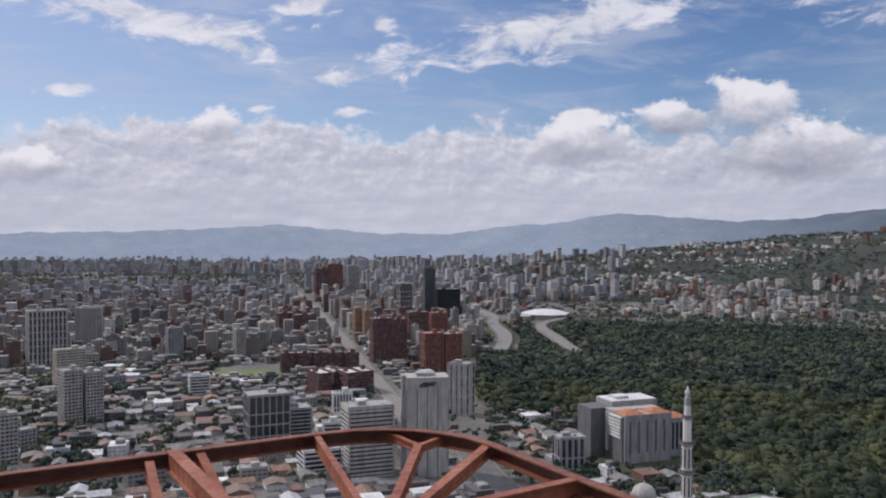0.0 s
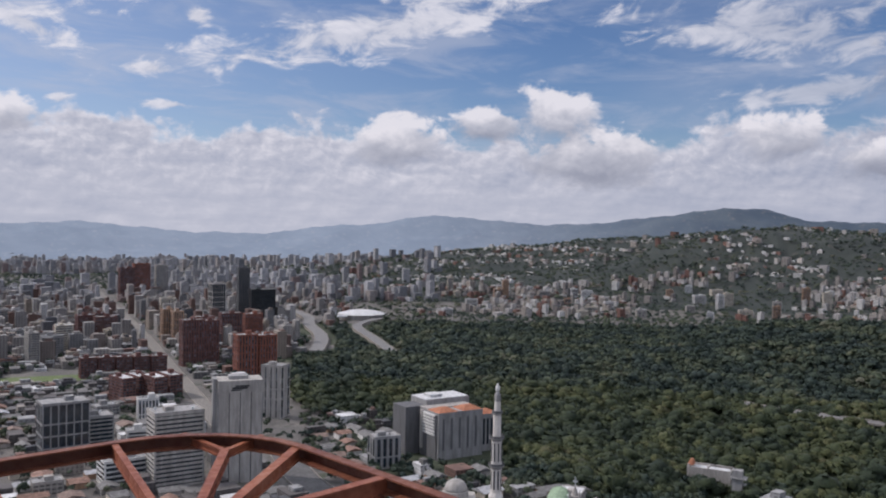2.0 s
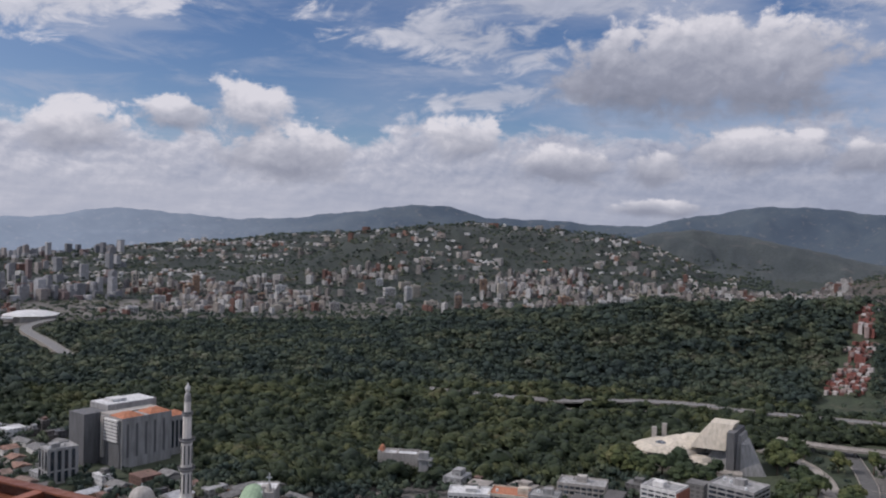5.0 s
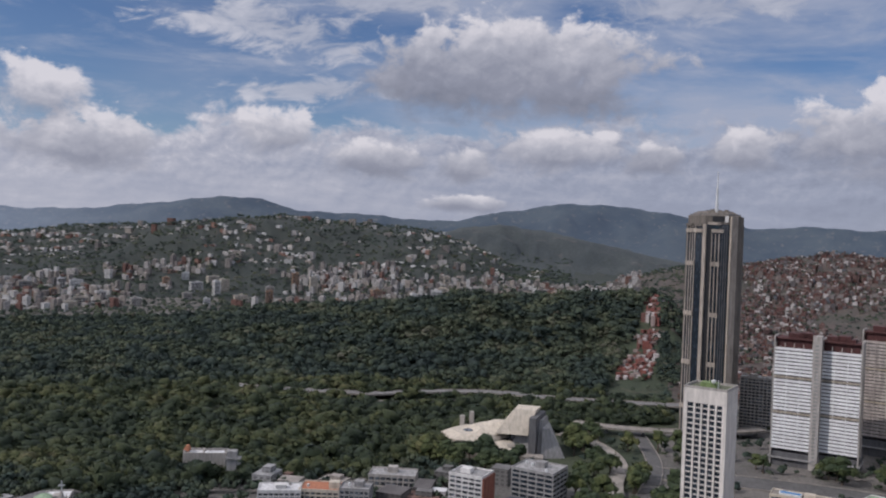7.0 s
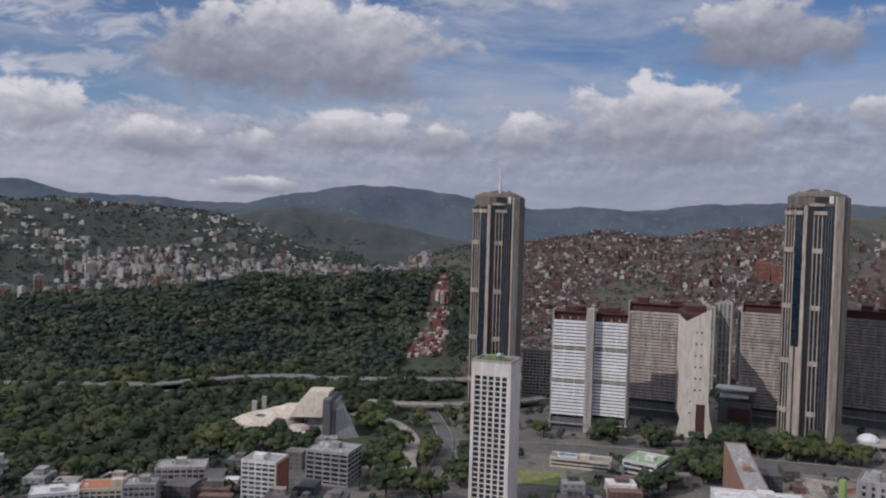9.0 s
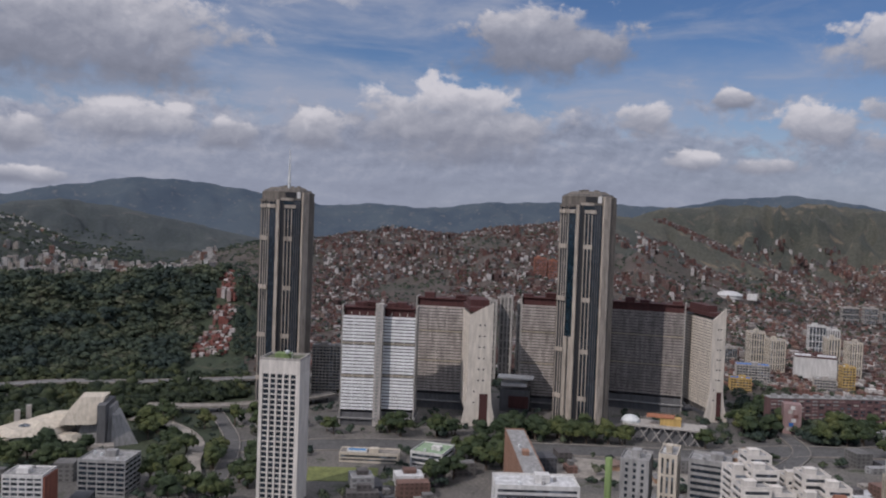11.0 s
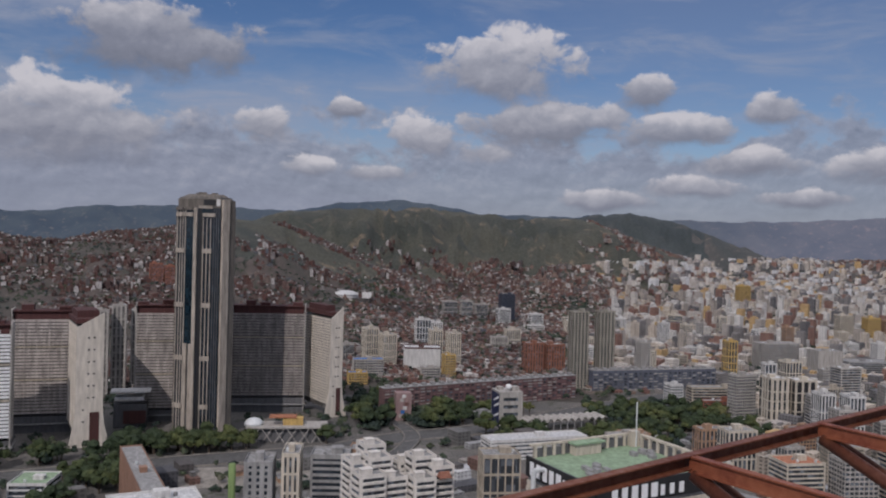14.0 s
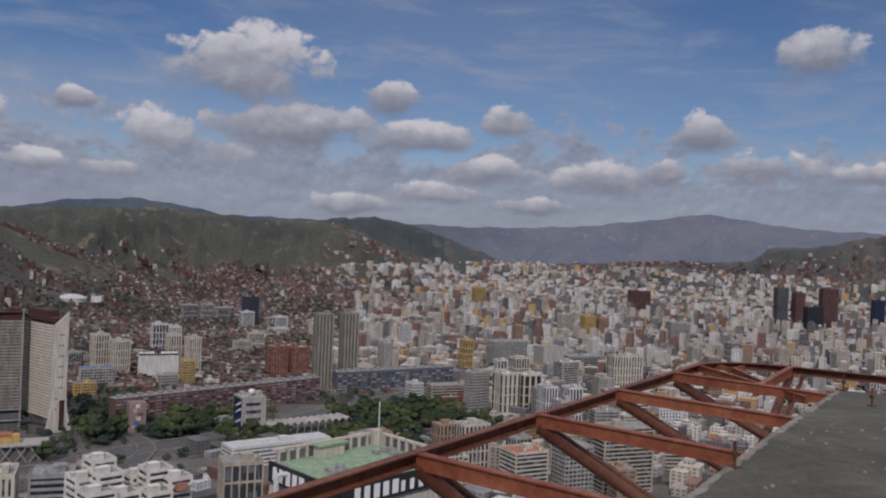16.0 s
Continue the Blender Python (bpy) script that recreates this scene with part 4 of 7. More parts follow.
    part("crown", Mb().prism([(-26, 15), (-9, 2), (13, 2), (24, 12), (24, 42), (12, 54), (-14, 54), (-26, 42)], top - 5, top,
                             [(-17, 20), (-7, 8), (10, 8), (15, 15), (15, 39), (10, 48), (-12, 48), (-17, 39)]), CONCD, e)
    # another black plate, painted shade for the hollow in the crown
    bar("crown_recess", -2.0, 2.4, 9.0, 2.4, top - 10.5, top - 5.4, BLACKP, 0.5)
    bar("crown_frame", 9.4, 2.4, 12.8, 2.4, top - 11, top - 4.8, WHITE, 1.0)
    for a, b in ((left(0.0), left(0.36)), (left(0.42), left(0.92))):
        bar("crown_frame", *a, *b, top - 21, top - 17.5, CONC, 2.0)
        bar("crown_frame", *a, *b, top - 15, top - 12.5, CONCD, 2.0)
    bar("crown_frame", -2.6, 2, 8.5, 2, top - 21, top - 17.8, CONC, 2.0)
    bar("crown_frame", -6.0, 2, 6, 2, top - 13.5, top - 11, CONC, 1.8)
    bar("crown_window", -3.5, 2, 4.5, 2, top - 17.5, top - 13.6, GLASSB, 0.8)
    rng = random.Random(int(az))
    for _ in range(7):
        x, y = rng.uniform(-9, 9), rng.uniform(14, 40)
        part("roof_plant", Mb().box(x - 2, y - 2, top, x + 2, y + 2, top + rng.uniform(0.8, 2.4)), CONCD, e)
    if mast:
        part("mast", Mb().lathe([(1.6, top - 8), (1.5, top + 8), (1.2, top + 9), (1.0, top + 22), (0.6, top + 23), (0.4, top + 38)], 8, 1, 8), METALW, e, "white lattice mast")
    take(az, r + 26, 40)


high_tower(63.0, 850, 217, True, 4, "concrete and dark glass skyscraper with a white mast", False)
high_tower(83.05, 805, 222, False, 4, "concrete and dark glass skyscraper with bare crown")


# ---- long slab blocks round the towers ----
def slab_block(az, r, w, d, h, turn, label, bandmat=BRIGHT, base=15.0, rails=True):
    e = thing("apartment_slab", label, "apartment block", az, r, turn, "slab blocks round the towers")
    part("glazing", Mb().box(-w / 2 + 1.2, 1.2, base, w / 2 - 1.2, d - 1.2, h), SHADEW, e)
    n = int((h - base) / 2.95)
    dark = {int(n * 0.36), int(n * 0.72)}
    me = Mb().box(-w / 2, 0, -0.9, w / 2, d, 0.9).mesh("balcony_band", bandmat)
    dk = Mb().box(-w / 2, 0, -0.72, w / 2, d, 0.72).mesh("balcony_band", BEIGE)
    for i in range(n + 1):
        part("balcony_band", dk if i in dark else me, bandmat, e, loc=(0, 0, base + 0.7 + i * (h - base - 1.4) / n))
    k = max(2, int(w / 9))
    pm = Mb().box(-0.2, 0.25, base, 0.2, 1.3, h).mesh("party_wall", bandmat)
    for i in range(k + 1):
        part("party_wall", pm, bandmat, e, loc=(-w / 2 + 0.25 + (w - 0.5) * i / k, 0, 0))
    ends = Mb().box(-w / 2 - 0.5, -0.15, 0, -w / 2 + 0.6, d, h + 10).mesh("end_wall", PALE)
    part("end_wall", ends, PALE, e), part("end_wall", ends, PALE, e, loc=(w - 0.1, 0, 0))
    part("podium", Mb().box(-w / 2 - 1, 1.5, 0, w / 2 + 1, d + 4, base - 3.2), DARKG, e)
    part("podium_band", Mb().box(-w / 2 - 2, -1, base * 0.42, w / 2 + 2, d + 4, base * 0.42 + 1.1), GREY, e)
    part("top_storey", Mb().box(-w / 2 + 1.5, 3.5, h, w / 2 - 1.5, d - 1.5, h + 7.5), REDR, e, "dark red set-back top storeys")
    part("roof", Mb().box(-w / 2 - 0.3, 1.2, h + 7.5, w / 2 + 0.3, d, h + 8.6), REDR, e)
    if rails:
        pm2 = Mb().box(-0.35, 0.1, h, 0.35, 0.8, h + 4.2).mesh("post", PALE)
        for i in range(5):
            part("post", pm2, PALE, e, loc=(-w / 2 + 1 + (w - 2) * i / 4, 0, 0))
    rng = random.Random(int(az * 7))
    for _ in range(3):
        x = rng.uniform(-0.4, 0.4) * w
        part("plant_room", Mb().box(x - 5, 5, h + 8.6, x + 5, d - 3, h + 8.6 + rng.uniform(2, 5)), REDR, e)
    take(az, r + d / 2, max(w * 0.55, 20))
    return e


slab_block(68.05, 771, 31, 20, 100, 7, "white-banded apartment slab with dark red top storeys")
slab_block(70.75, 775, 31, 20, 99, 7, "white-banded apartment slab beside a stair tower")
stair = thing("stair_tower", "narrow concrete stair tower between slabs", "tower", 69.4, 771, 7)
part("shaft", Mb().box(-3.4, -2.4, 0, 3.4, 8, 112), PALE, stair)
for k in range(33):
    part("landing", Mb().box(-1.4, -2.62, 4 + k * 3.1, 1.4, -2.3, 5.4 + k * 3.1), GREY, stair)
slab_block(73.6, 850, 52, 20, 103, 7, "weathered beige-banded apartment slab, part shade put into its bands", PART_SHADEB, 18, False)
slab_block(80.3, 872, 42, 20, 106, 3, "grey-banded apartment slab beside the tower, part shade put into its bands", PART_SHADEB, 14, False)
slab_block(87.2, 905, 76, 20, 103, 3, "weathered apartment slab with shade put into its dark bands", SHADEB, 18, False)


def fin_block(az, r, w, d, h, turn, label):
    """A slab seen on its end: a tall end wall with a slanting top and a flared foot."""
    e = thing("apartment_slab", label, "apartment block", az, r, turn, "slab blocks round the towers")
    part("glazing", Mb().box(-w / 2 + 1, 2, 8, w / 2 - 1, d, h - 8), SHADEW, e)
    n = int((h - 20) / 2.95)
    me = Mb().box(-w / 2, 1.5, -1.0, w / 2, d, 1.0).mesh("balcony_band", FINW)
    for i in range(n + 1):
        part("balcony_band", me, FINW, e, loc=(0, 0, 14 + i * (h - 24) / n))
    mb = Mb()
    prof = [(-w / 2 - 5, 0), (w / 2 + 6, 0), (w / 2 + 1.2, 20), (w / 2, 34), (w / 2, h + 3), (-w / 2, h - 9), (-w / 2, 30)]
    vs = [(x, 0, z) for x, z in prof] + [(x, 1.8, z) for x, z in prof]
    k = len(prof)
    mb.add(vs, [tuple(range(k)), tuple(range(k, 2 * k))[::-1]] + [(i, k + i, k + (i + 1) % k, (i + 1) % k) for i in range(k)])
    part("end_wall", mb, FINW, e, "pale concrete end wall with a flared foot")
    part("doorway", Mb().prism([(w * 0.02, -0.15), (w * 0.38, -0.15), (w * 0.38, 0.4), (w * 0.02, 0.4)], 2, 30), REDR, e, "tall dark red recess")
    wm = Mb().box(-0.75, -0.12, -0.7, 0.75, 0.3, 0.7).mesh("window", GLASSD)
    for i in range(8):
        for x in (-w * 0.1, w * 0.1):
            if i > 1 or x < 0:
                part("window", wm, GLASSD, e, loc=(x + (w * 0.05 if i > 1 else -w * 0.12), 0, 22 + i * (h - 40) / 7))
    part("roof", Mb().box(-w / 2, 3, h - 6, w / 2, d, h - 2), REDR, e)
    part("roof_plant", Mb().box(-w / 2 + 2, 16, h - 2, w / 2 - 2, d - 8, h + 4), REDR, e)
    take(az, r + d / 2, 30)


fin_block(76.3, 784, 22, 60, 112, -7.5, "apartment slab with pale slanting end wall")
fin_block(91.75, 878, 14, 66, 110, -27, "apartment slab with pale flared end wall")


# ---- slim white tower in front of the first high tower ----
def white_tower():
    az, r, w, d, h = 62.9, 556, 27, 24, 95
    e = thing("office_tower", "slim white office tower with ranks of dark windows", "office tower", az, r, 17)
    part("glazing", Mb().box(-w / 2 + 1.0, 1.0, 0, w / 2 - 1.2, d - 1, h - 8), GLASSD, e)
    part("cap", Mb().box(-w / 2, 0, h - 9, w / 2, d, h), OFFW, e)
    part("roof", Mb().box(-w / 2 + 0.8, 0.8, h, w / 2 - 0.8, d - 0.8, h + 0.2), plaster("mossy_roof", (0.11, 0.12, 0.07), streak=False), e, "mossy green roof")
    part("corner_pier", Mb().box(-w / 2, 0, 0, -w / 2 + 2.2, 2.2, h - 9), OFFW, e)
    part("side_wall", Mb().box(w / 2 - 2.6, 0.0, 0, w / 2, d, h - 9), OFFW, e)
    part("side_wall", Mb().box(-w / 2, 2.2, 0, -w / 2 + 1.2, d, h - 9), OFFW, e)
    fm = Mb().box(-0.55, 0.05, 0, 0.55, 1.5, h - 9).mesh("fin", OFFW)
    xs = [-w / 2 + 2.2 + (w - 4.4) * i / 5 for i in range(6)]
    for x in xs[1:]:
        part("fin", fm, OFFW, e, loc=(x, 0, 0))
    sm = Mb().box(-w / 2 + 1, 0.75, 0, w / 2 - 1.5, 1.4, 0.8).mesh("spandrel", OFFW)
    for k in range(25):
        part("spandrel", sm, OFFW, e, loc=(0, 0, k * 3.44))
    for y0, y1, x0, x1 in ((0, 0.6, -w / 2, w / 2), (d - 0.6, d, -w / 2, w / 2), (0.6, d - 0.6, -w / 2, -w / 2 + 0.6), (0.6, d - 0.6, w / 2 - 0.6, w / 2)):
        part("parapet", Mb().box(x0, y0, h, x1, y1, h + 1.6), PALE, e)
    part("plant_room", Mb().box(-6, 8, h, 4, 16, h + 3.2), GREENP, e)
    part("dish", Mb().lathe([(0.2, h + 3.2), (1.4, h + 4.2), (1.6, h + 5.6), (0.2, h + 6)], 10, 3, 6), METALW, e)
    part("antenna", Mb().tube((6, 6, h), (6, 6, h + 6), 0.2), METALW, e)
    take(az, r + d / 2, 22)


white_tower()


# ---- prayer tower and dome ----
def minaret():
    az, r = 16.17, 458
    e = thing("minaret", "tall white minaret with ringed balconies", "minaret", az, r)
    z = 107
    part("shaft", Mb().lathe([(4.0, 0), (4.0, 46), (3.0, 48), (2.9, 78)], 8), OFFW, e)
    part("shaft", Mb().lathe([(2.2, 78), (2.1, 91), (1.7, 92), (1.6, 98)], 8), OFFW, e)
    for zz, rr in ((62.5, 4.3), (77.5, 4.1), (91.0, 2.9)):
        part("balcony", Mb().lathe([(rr - 1.6, zz - 1.8), (rr, zz - 0.2), (rr, zz + 0.2)], 16), GREY, e)
        part("railing", Mb().lathe([(rr, zz + 0.2), (rr, zz + 1.4), (rr - 0.2, zz + 1.4), (rr - 0.2, zz + 0.2)], 16), DARKG, e)
    for k in range(8):
        a = math.tau * (k + 0.5) / 8
        part("slot", Mb().box(-0.4, -0.2, 50, 0.4, 0.2, 60), GLASSD, e, loc=(2.72 * math.cos(a), 2.72 * math.sin(a), 0), rz=a + math.pi / 2)
        part("slot", Mb().box(-0.35, -0.2, 65, 0.35, 0.2, 75), GLASSD, e, loc=(2.70 * math.cos(a), 2.70 * math.sin(a), 0), rz=a + math.pi / 2)
    part("neck", Mb().lathe([(1.5, 97), (1.7, 98), (1.6, 101), (0.9, 102.4)], 12), GREY, e)
    part("finial", Mb().lathe([(0.5, 102), (1.25, 103.2), (1.3, 104.6), (0.6, 106.2), (0.15, 107.4)], 12), WHITE, e, smooth=True)
    take(az, r, 12)
    e = thing("mosque", "pale domed mosque hall", "mosque", 13.45, 548)
    part("hall", Mb().box(-13, 0, 0, 13, 26, 12), PALE, e)
    part("drum", Mb().lathe([(8.4, 12), (8.4, 16.5), (7.8, 17)], 20, 0, 13), PALE, e)
    part("dome", Mb().lathe([(7.9, 16.5), (7.7, 18.5), (6.9, 20.6), (5.4, 22.4), (3.2, 23.7), (0.6, 24.3)], 24, 0, 13), PALE, e, "grey ribbed dome", smooth=True)
    part("finial", Mb().lathe([(0.5, 24), (0.25, 25), (0.1, 27)], 6, 0, 13), METALW, e)
    part("porch", Mb().box(-16, -7, 0, 16, 0, 6), WHITE, e)
    take(13.45, 560, 24)


minaret()

# ---- eastern towers and blocks ----
block("tower_block", "white and dark striped tower block", -25.0, 1262, 50, 24, 76, -8, "piers", PALE, GLASSD, bay=5.5, pier=2.6)
block("tower_block", "pale tower block with flat roof", -22.7, 1330, 36, 18, 72, 5, "grid", PALE, split=False)
block("apartment_tower", "yellowish apartment tower with tiled cap", -23.7, 1072, 33, 18, 47, -14, "grid", CREAM, trim=BEIGE)
block("apartment_tower", "grey apartment tower in two wings", -23.6, 868, 17, 20, 54, -18, "grid", PALE, bay=3.2)
block("apartment_tower", "grey apartment tower in two wings", -22.35, 872, 16, 20, 51, -18, "grid", PALE, bay=3.2)
block("apartment_tower", "pale apartment block among trees", -27.4, 735, 19, 16, 44, -10, "grid", PALE, bay=3.2)
block("office_building", "grey concrete office block with heavy crown", -11.55, 742, 36, 26, 45, -12, "piers", GREY, GLASSD, bay=6, pier=1.0, trim=GREY)
block("office_building", "dark concrete annexe with blue glass", -9.75, 752, 26, 24, 30, -12, "bands", GREY, GLASSB)
block("office_building", "pale office block with banded windows", -4.8, 640, 36, 24, 54, -16, "bands", PALE, GLASSD, band=1.9)
block("office_building", "low white annexe beside the office block", -7.9, 655, 34, 22, 18, -16, "bands", WHITE, GLASSD)


def sign_tower():
    az, r, h = -1.0, 640, 76
    e = thing("office_tower", "grey slab tower with a blank sign crown", "office tower", az, r, -6)
    part("glazing", Mb().box(-15.4, 1, 0, 15.4, 21, h - 9), GLASSD, e)
    for i in range(4):
        part("wall_panel", Mb().box(-15.6 + i * 7.9, 0.2, 0, -15.6 + i * 7.9 + 7.3, 1.6, h - 9), PALE, e)
    part("side_wall", Mb().box(-16.6, 0.6, 0, -15.5, 22, h - 6), GREY, e)
    part("side_wall", Mb().box(15.5, 0.6, 0, 16.2, 22, h - 6), GREY, e)
    part("crown", Mb().box(-16.2, 0, h - 9, 16.2, 22, h), PALE, e)
    # a plain dark mark on the crown
    part("sign_mark", Mb().box(-6, -0.3, h - 6.2, 5, 0, h - 5.0).box(-4, -0.3, h - 4.6, 6.5, 0, h - 3.6).box(-7, -0.3, h - 7.4, 1, 0, h - 6.7), BLACKP, e, "dark blurred sign mark")
    part("roof_plant", Mb().box(-8, 6, h, 6, 16, h + 2.5), GREY, e)
    part("stair_shaft", Mb().box(-19.5, 5, 0, -16.6, 14, h + 1), GREY, e)
    take(az, r + 11, 22)


sign_tower()
block("tower_block", "pale slab tower with vertical joints", 0.95, 852, 22, 20, 52, 26, "piers", PALE, GLASS, bay=7, pier=4.5)
block("apartment_tower", "red brick apartment tower", -0.55, 1100, 26, 22, 52, -20, "piers", BRICK, MATS["window_glass"], bay=4.2, pier=2.2)
block("apartment_tower", "red brick apartment tower", 0.75, 1112, 24, 22, 50, -20, "piers", BRICK, MATS["window_glass"], bay=4.2, pier=2.2)
for a_, r_, w_, h_, m_ in ((-5.6, 1460, 17, 52, TANB), (-4.95, 1440, 17, 50, TANB), (-4.0, 1190, 30, 62, MAROON), (-2.9, 1200, 22, 60, MAROON), (-3.3, 1330, 30, 52, MAROON),
                           (-1.6, 1400, 34, 50, MAROON), (-0.2, 1450, 30, 44, BRICK)):
    block("apartment_tower", "brick apartment tower with narrow windows", a_, r_, w_, 18, h_, -18, "piers", m_, GLASS, bay=4.0, pier=2.0, split=False)
block("tower_block", "slim tower with one pale flank", -2.45, 1655, 26, 24, 81, -22, "piers", PALE, GLASSD, bay=4, pier=0.8, split=False)
block("tower_block", "tall dark glass office tower", -0.85, 1725, 22, 22, 108, -12, "grid", DARKG, GLASSD, split=False)
block("tower_block", "black glass office block", 0.4, 1655, 46, 26, 70, -12, "grid", BLACKP, GLASSD, split=False)
for a_, r_, w_, h_, m_ in ((-8.1, 2240, 34, 82, MAROON), (-7.2, 2260, 40, 92, BRICK), (-6.0, 2280, 30, 88, PALE), (-10.4, 1440, 28, 46, MAROON), (-9.3, 1430, 34, 44, MAROON), (-13.4, 1240, 14, 44, PALE)):
    block("apartment_tower", "brick or pale apartment tower", a_, r_, w_, 20, h_, -15, "grid", m_, GLASS, split=False)
for i in range(4):
    block("apartment_block", "low brick apartment block with white roof edges", -7.9 + i * 0.95, 955 + 22 * (i % 2), 15, 34, 26 - 2 * (i % 2), -25, "grid", MAROON, GLASS, roof=ROOFW, split=False, group="brick court")
for i in range(5):
    block("apartment_block", "long brick apartment range", -10.3 + i * 1.05, 1120, 19, 15, 25, -10, "grid", MAROON, GLASS, split=False, group="brick range")


def stepped_office():
    """Grey block with louvred flank and clay-coloured roofs."""
    e = thing("office_building", "grey stone office block with louvred flank and clay roofs", "office building", 12.2, 692, -32)
    part("wall", Mb().box(0, 0, 0, 44, 30, 39), GREY, e)
    part("wall", Mb().box(44, 8, 0, 66, 26, 32), GREY, e)
    part("rear_block", Mb().box(6, 30, 0, 50, 56, 44), GREY, e)
    part("flank", Mb().box(-1, 2, 0, 0, 28, 37), DARKG, e)
    for k in range(7):
        part("louvre", Mb().box(-2.2, 4, 20 + k * 2.6, 0, 22, 21.5 + k * 2.6), WHITE, e)
    part("flank_frame", Mb().box(-2.6, 23, 6, 0, 26, 38), PALE, e)
    part("annexe", Mb().box(-14, 30, 0, 6, 52, 40), DARKG, e)
    for x0, x1, y0, y1, z in ((0, 20, 0, 18, 39), (24, 44, 0, 18, 39), (46, 66, 8, 24, 32)):
        part("roof", Mb().prism([(x0, y0), (x1, y0), (x1, y1), (x0, y1)], z, z + 3.2, [(x0 + 7, y0 + 7), (x1 - 7, y0 + 7), (x1 - 7, y1 - 7), (x0 + 7, y1 - 7)]), TILE, e)
    part("roof", Mb().box(6.5, 30.5, 44, 49.5, 55.5, 44.6), ROOFW, e)
    part("roof_tank", Mb().box(14, 36, 44.6, 26, 48, 47.0), ROOFW, e)
    part("parapet", Mb().box(0, 18, 39, 44, 30, 40), PALE, e)
    for k in range(5):
        part("window", Mb().box(46 + k * 4, 7.8, 6, 48 + k * 4, 8.1, 28), GLASSD, e)
        part("window", Mb().box(4 + k * 8, -0.1, 8, 6 + k * 8, 0.15, 34), DARKG, e)
    take(13.6, 715, 44)


stepped_office()
block("office_building", "small concrete tower with slotted front", 8.8, 668, 22, 18, 25, -20, "piers", GREY, GLASSD, bay=5.5, pier=2.2)
block("church_hall", "grey hall with low white roofs", 20.9, 560, 16, 30, 14, 10, "grid", PALE, GLASS, roof=ROOFW)


def church():
    e = thing("church", "small church with cross-topped belfry and green barrel roof", "church", 21.45, 540, 6)
    part("belfry", Mb().box(-3, 0, 0, 3, 6, 22).box(-3.5, -0.5, 21.5, 3.5, 6.5, 22.5), PALE, e)
    for x in (-3.1, 3.1):
        part("pinnacle", Mb().lathe([(0.6, 22.5), (0.5, 25), (0.05, 27)], 6, x, 0), PALE, e)
    part("cap", Mb().lathe([(2.2, 22.5), (1.6, 25.0), (0.4, 28)], 8, 0, 3), PALE, e)
    part("cross", Mb().box(-0.3, 2.7, 28, 0.3, 3.3, 34).box(-1.7, 2.7, 30.8, 1.7, 3.3, 31.6), METALW, e)
    ring = lambda y: [(-13 + 8 * math.cos(a), y, 11 + 7 * math.sin(a)) for a in [math.pi * k / 10 for k in range(11)]] + [(-21, y, 0), (-5, y, 0)][::1]
    part("nave", Mb().loft([ring(2), ring(34)]), MINT, e, "green barrel-vaulted roof")
    part("aisle", Mb().box(-26, 4, 0, -4, 32, 9), CREAM, e)
    take(20.5, 555, 26)


church()


def ruin():
    e = thing("ruined_villa", "roofless pale villa among trees", "ruin", 30.0, 668, 10)
    part("wall", Mb().box(-16, 0, 0, 16, 1, 13).box(-16, 14, 0, 16, 15, 13).box(-16, 1, 0, -15, 14, 14).box(15, 1, 0, 16, 14, 12).box(-2, 1, 0, -1, 14, 13), PALE, e)
    part("roof", Mb().box(-14.5, 1, 11, -2.5, 13.6, 11.6).box(0, 1, 12, 14.5, 9, 12.7), ROOFW, e)
    part("gable", Mb().prism([(-17, 4), (-12, 4), (-12, 12), (-17, 12)], 13, 17, [(-15, 6), (-13, 6), (-13, 10), (-15, 10)]), TILE, e)
    take(30.0, 675, 20)
    e = thing("concrete_tower", "bare grey concrete shaft among trees", "tower", 31.75, 636, 8)
    part("shaft", Mb().box(-3.5, 0, 0, 3.5, 6, 22), GREY, e)
    part("platform", Mb().box(-4.5, -1, 16, 6.5, 7, 17).box(3.5, 0, 12, 6, 5, 12.6), GREY, e)
    take(31.75, 640, 8)


ruin()


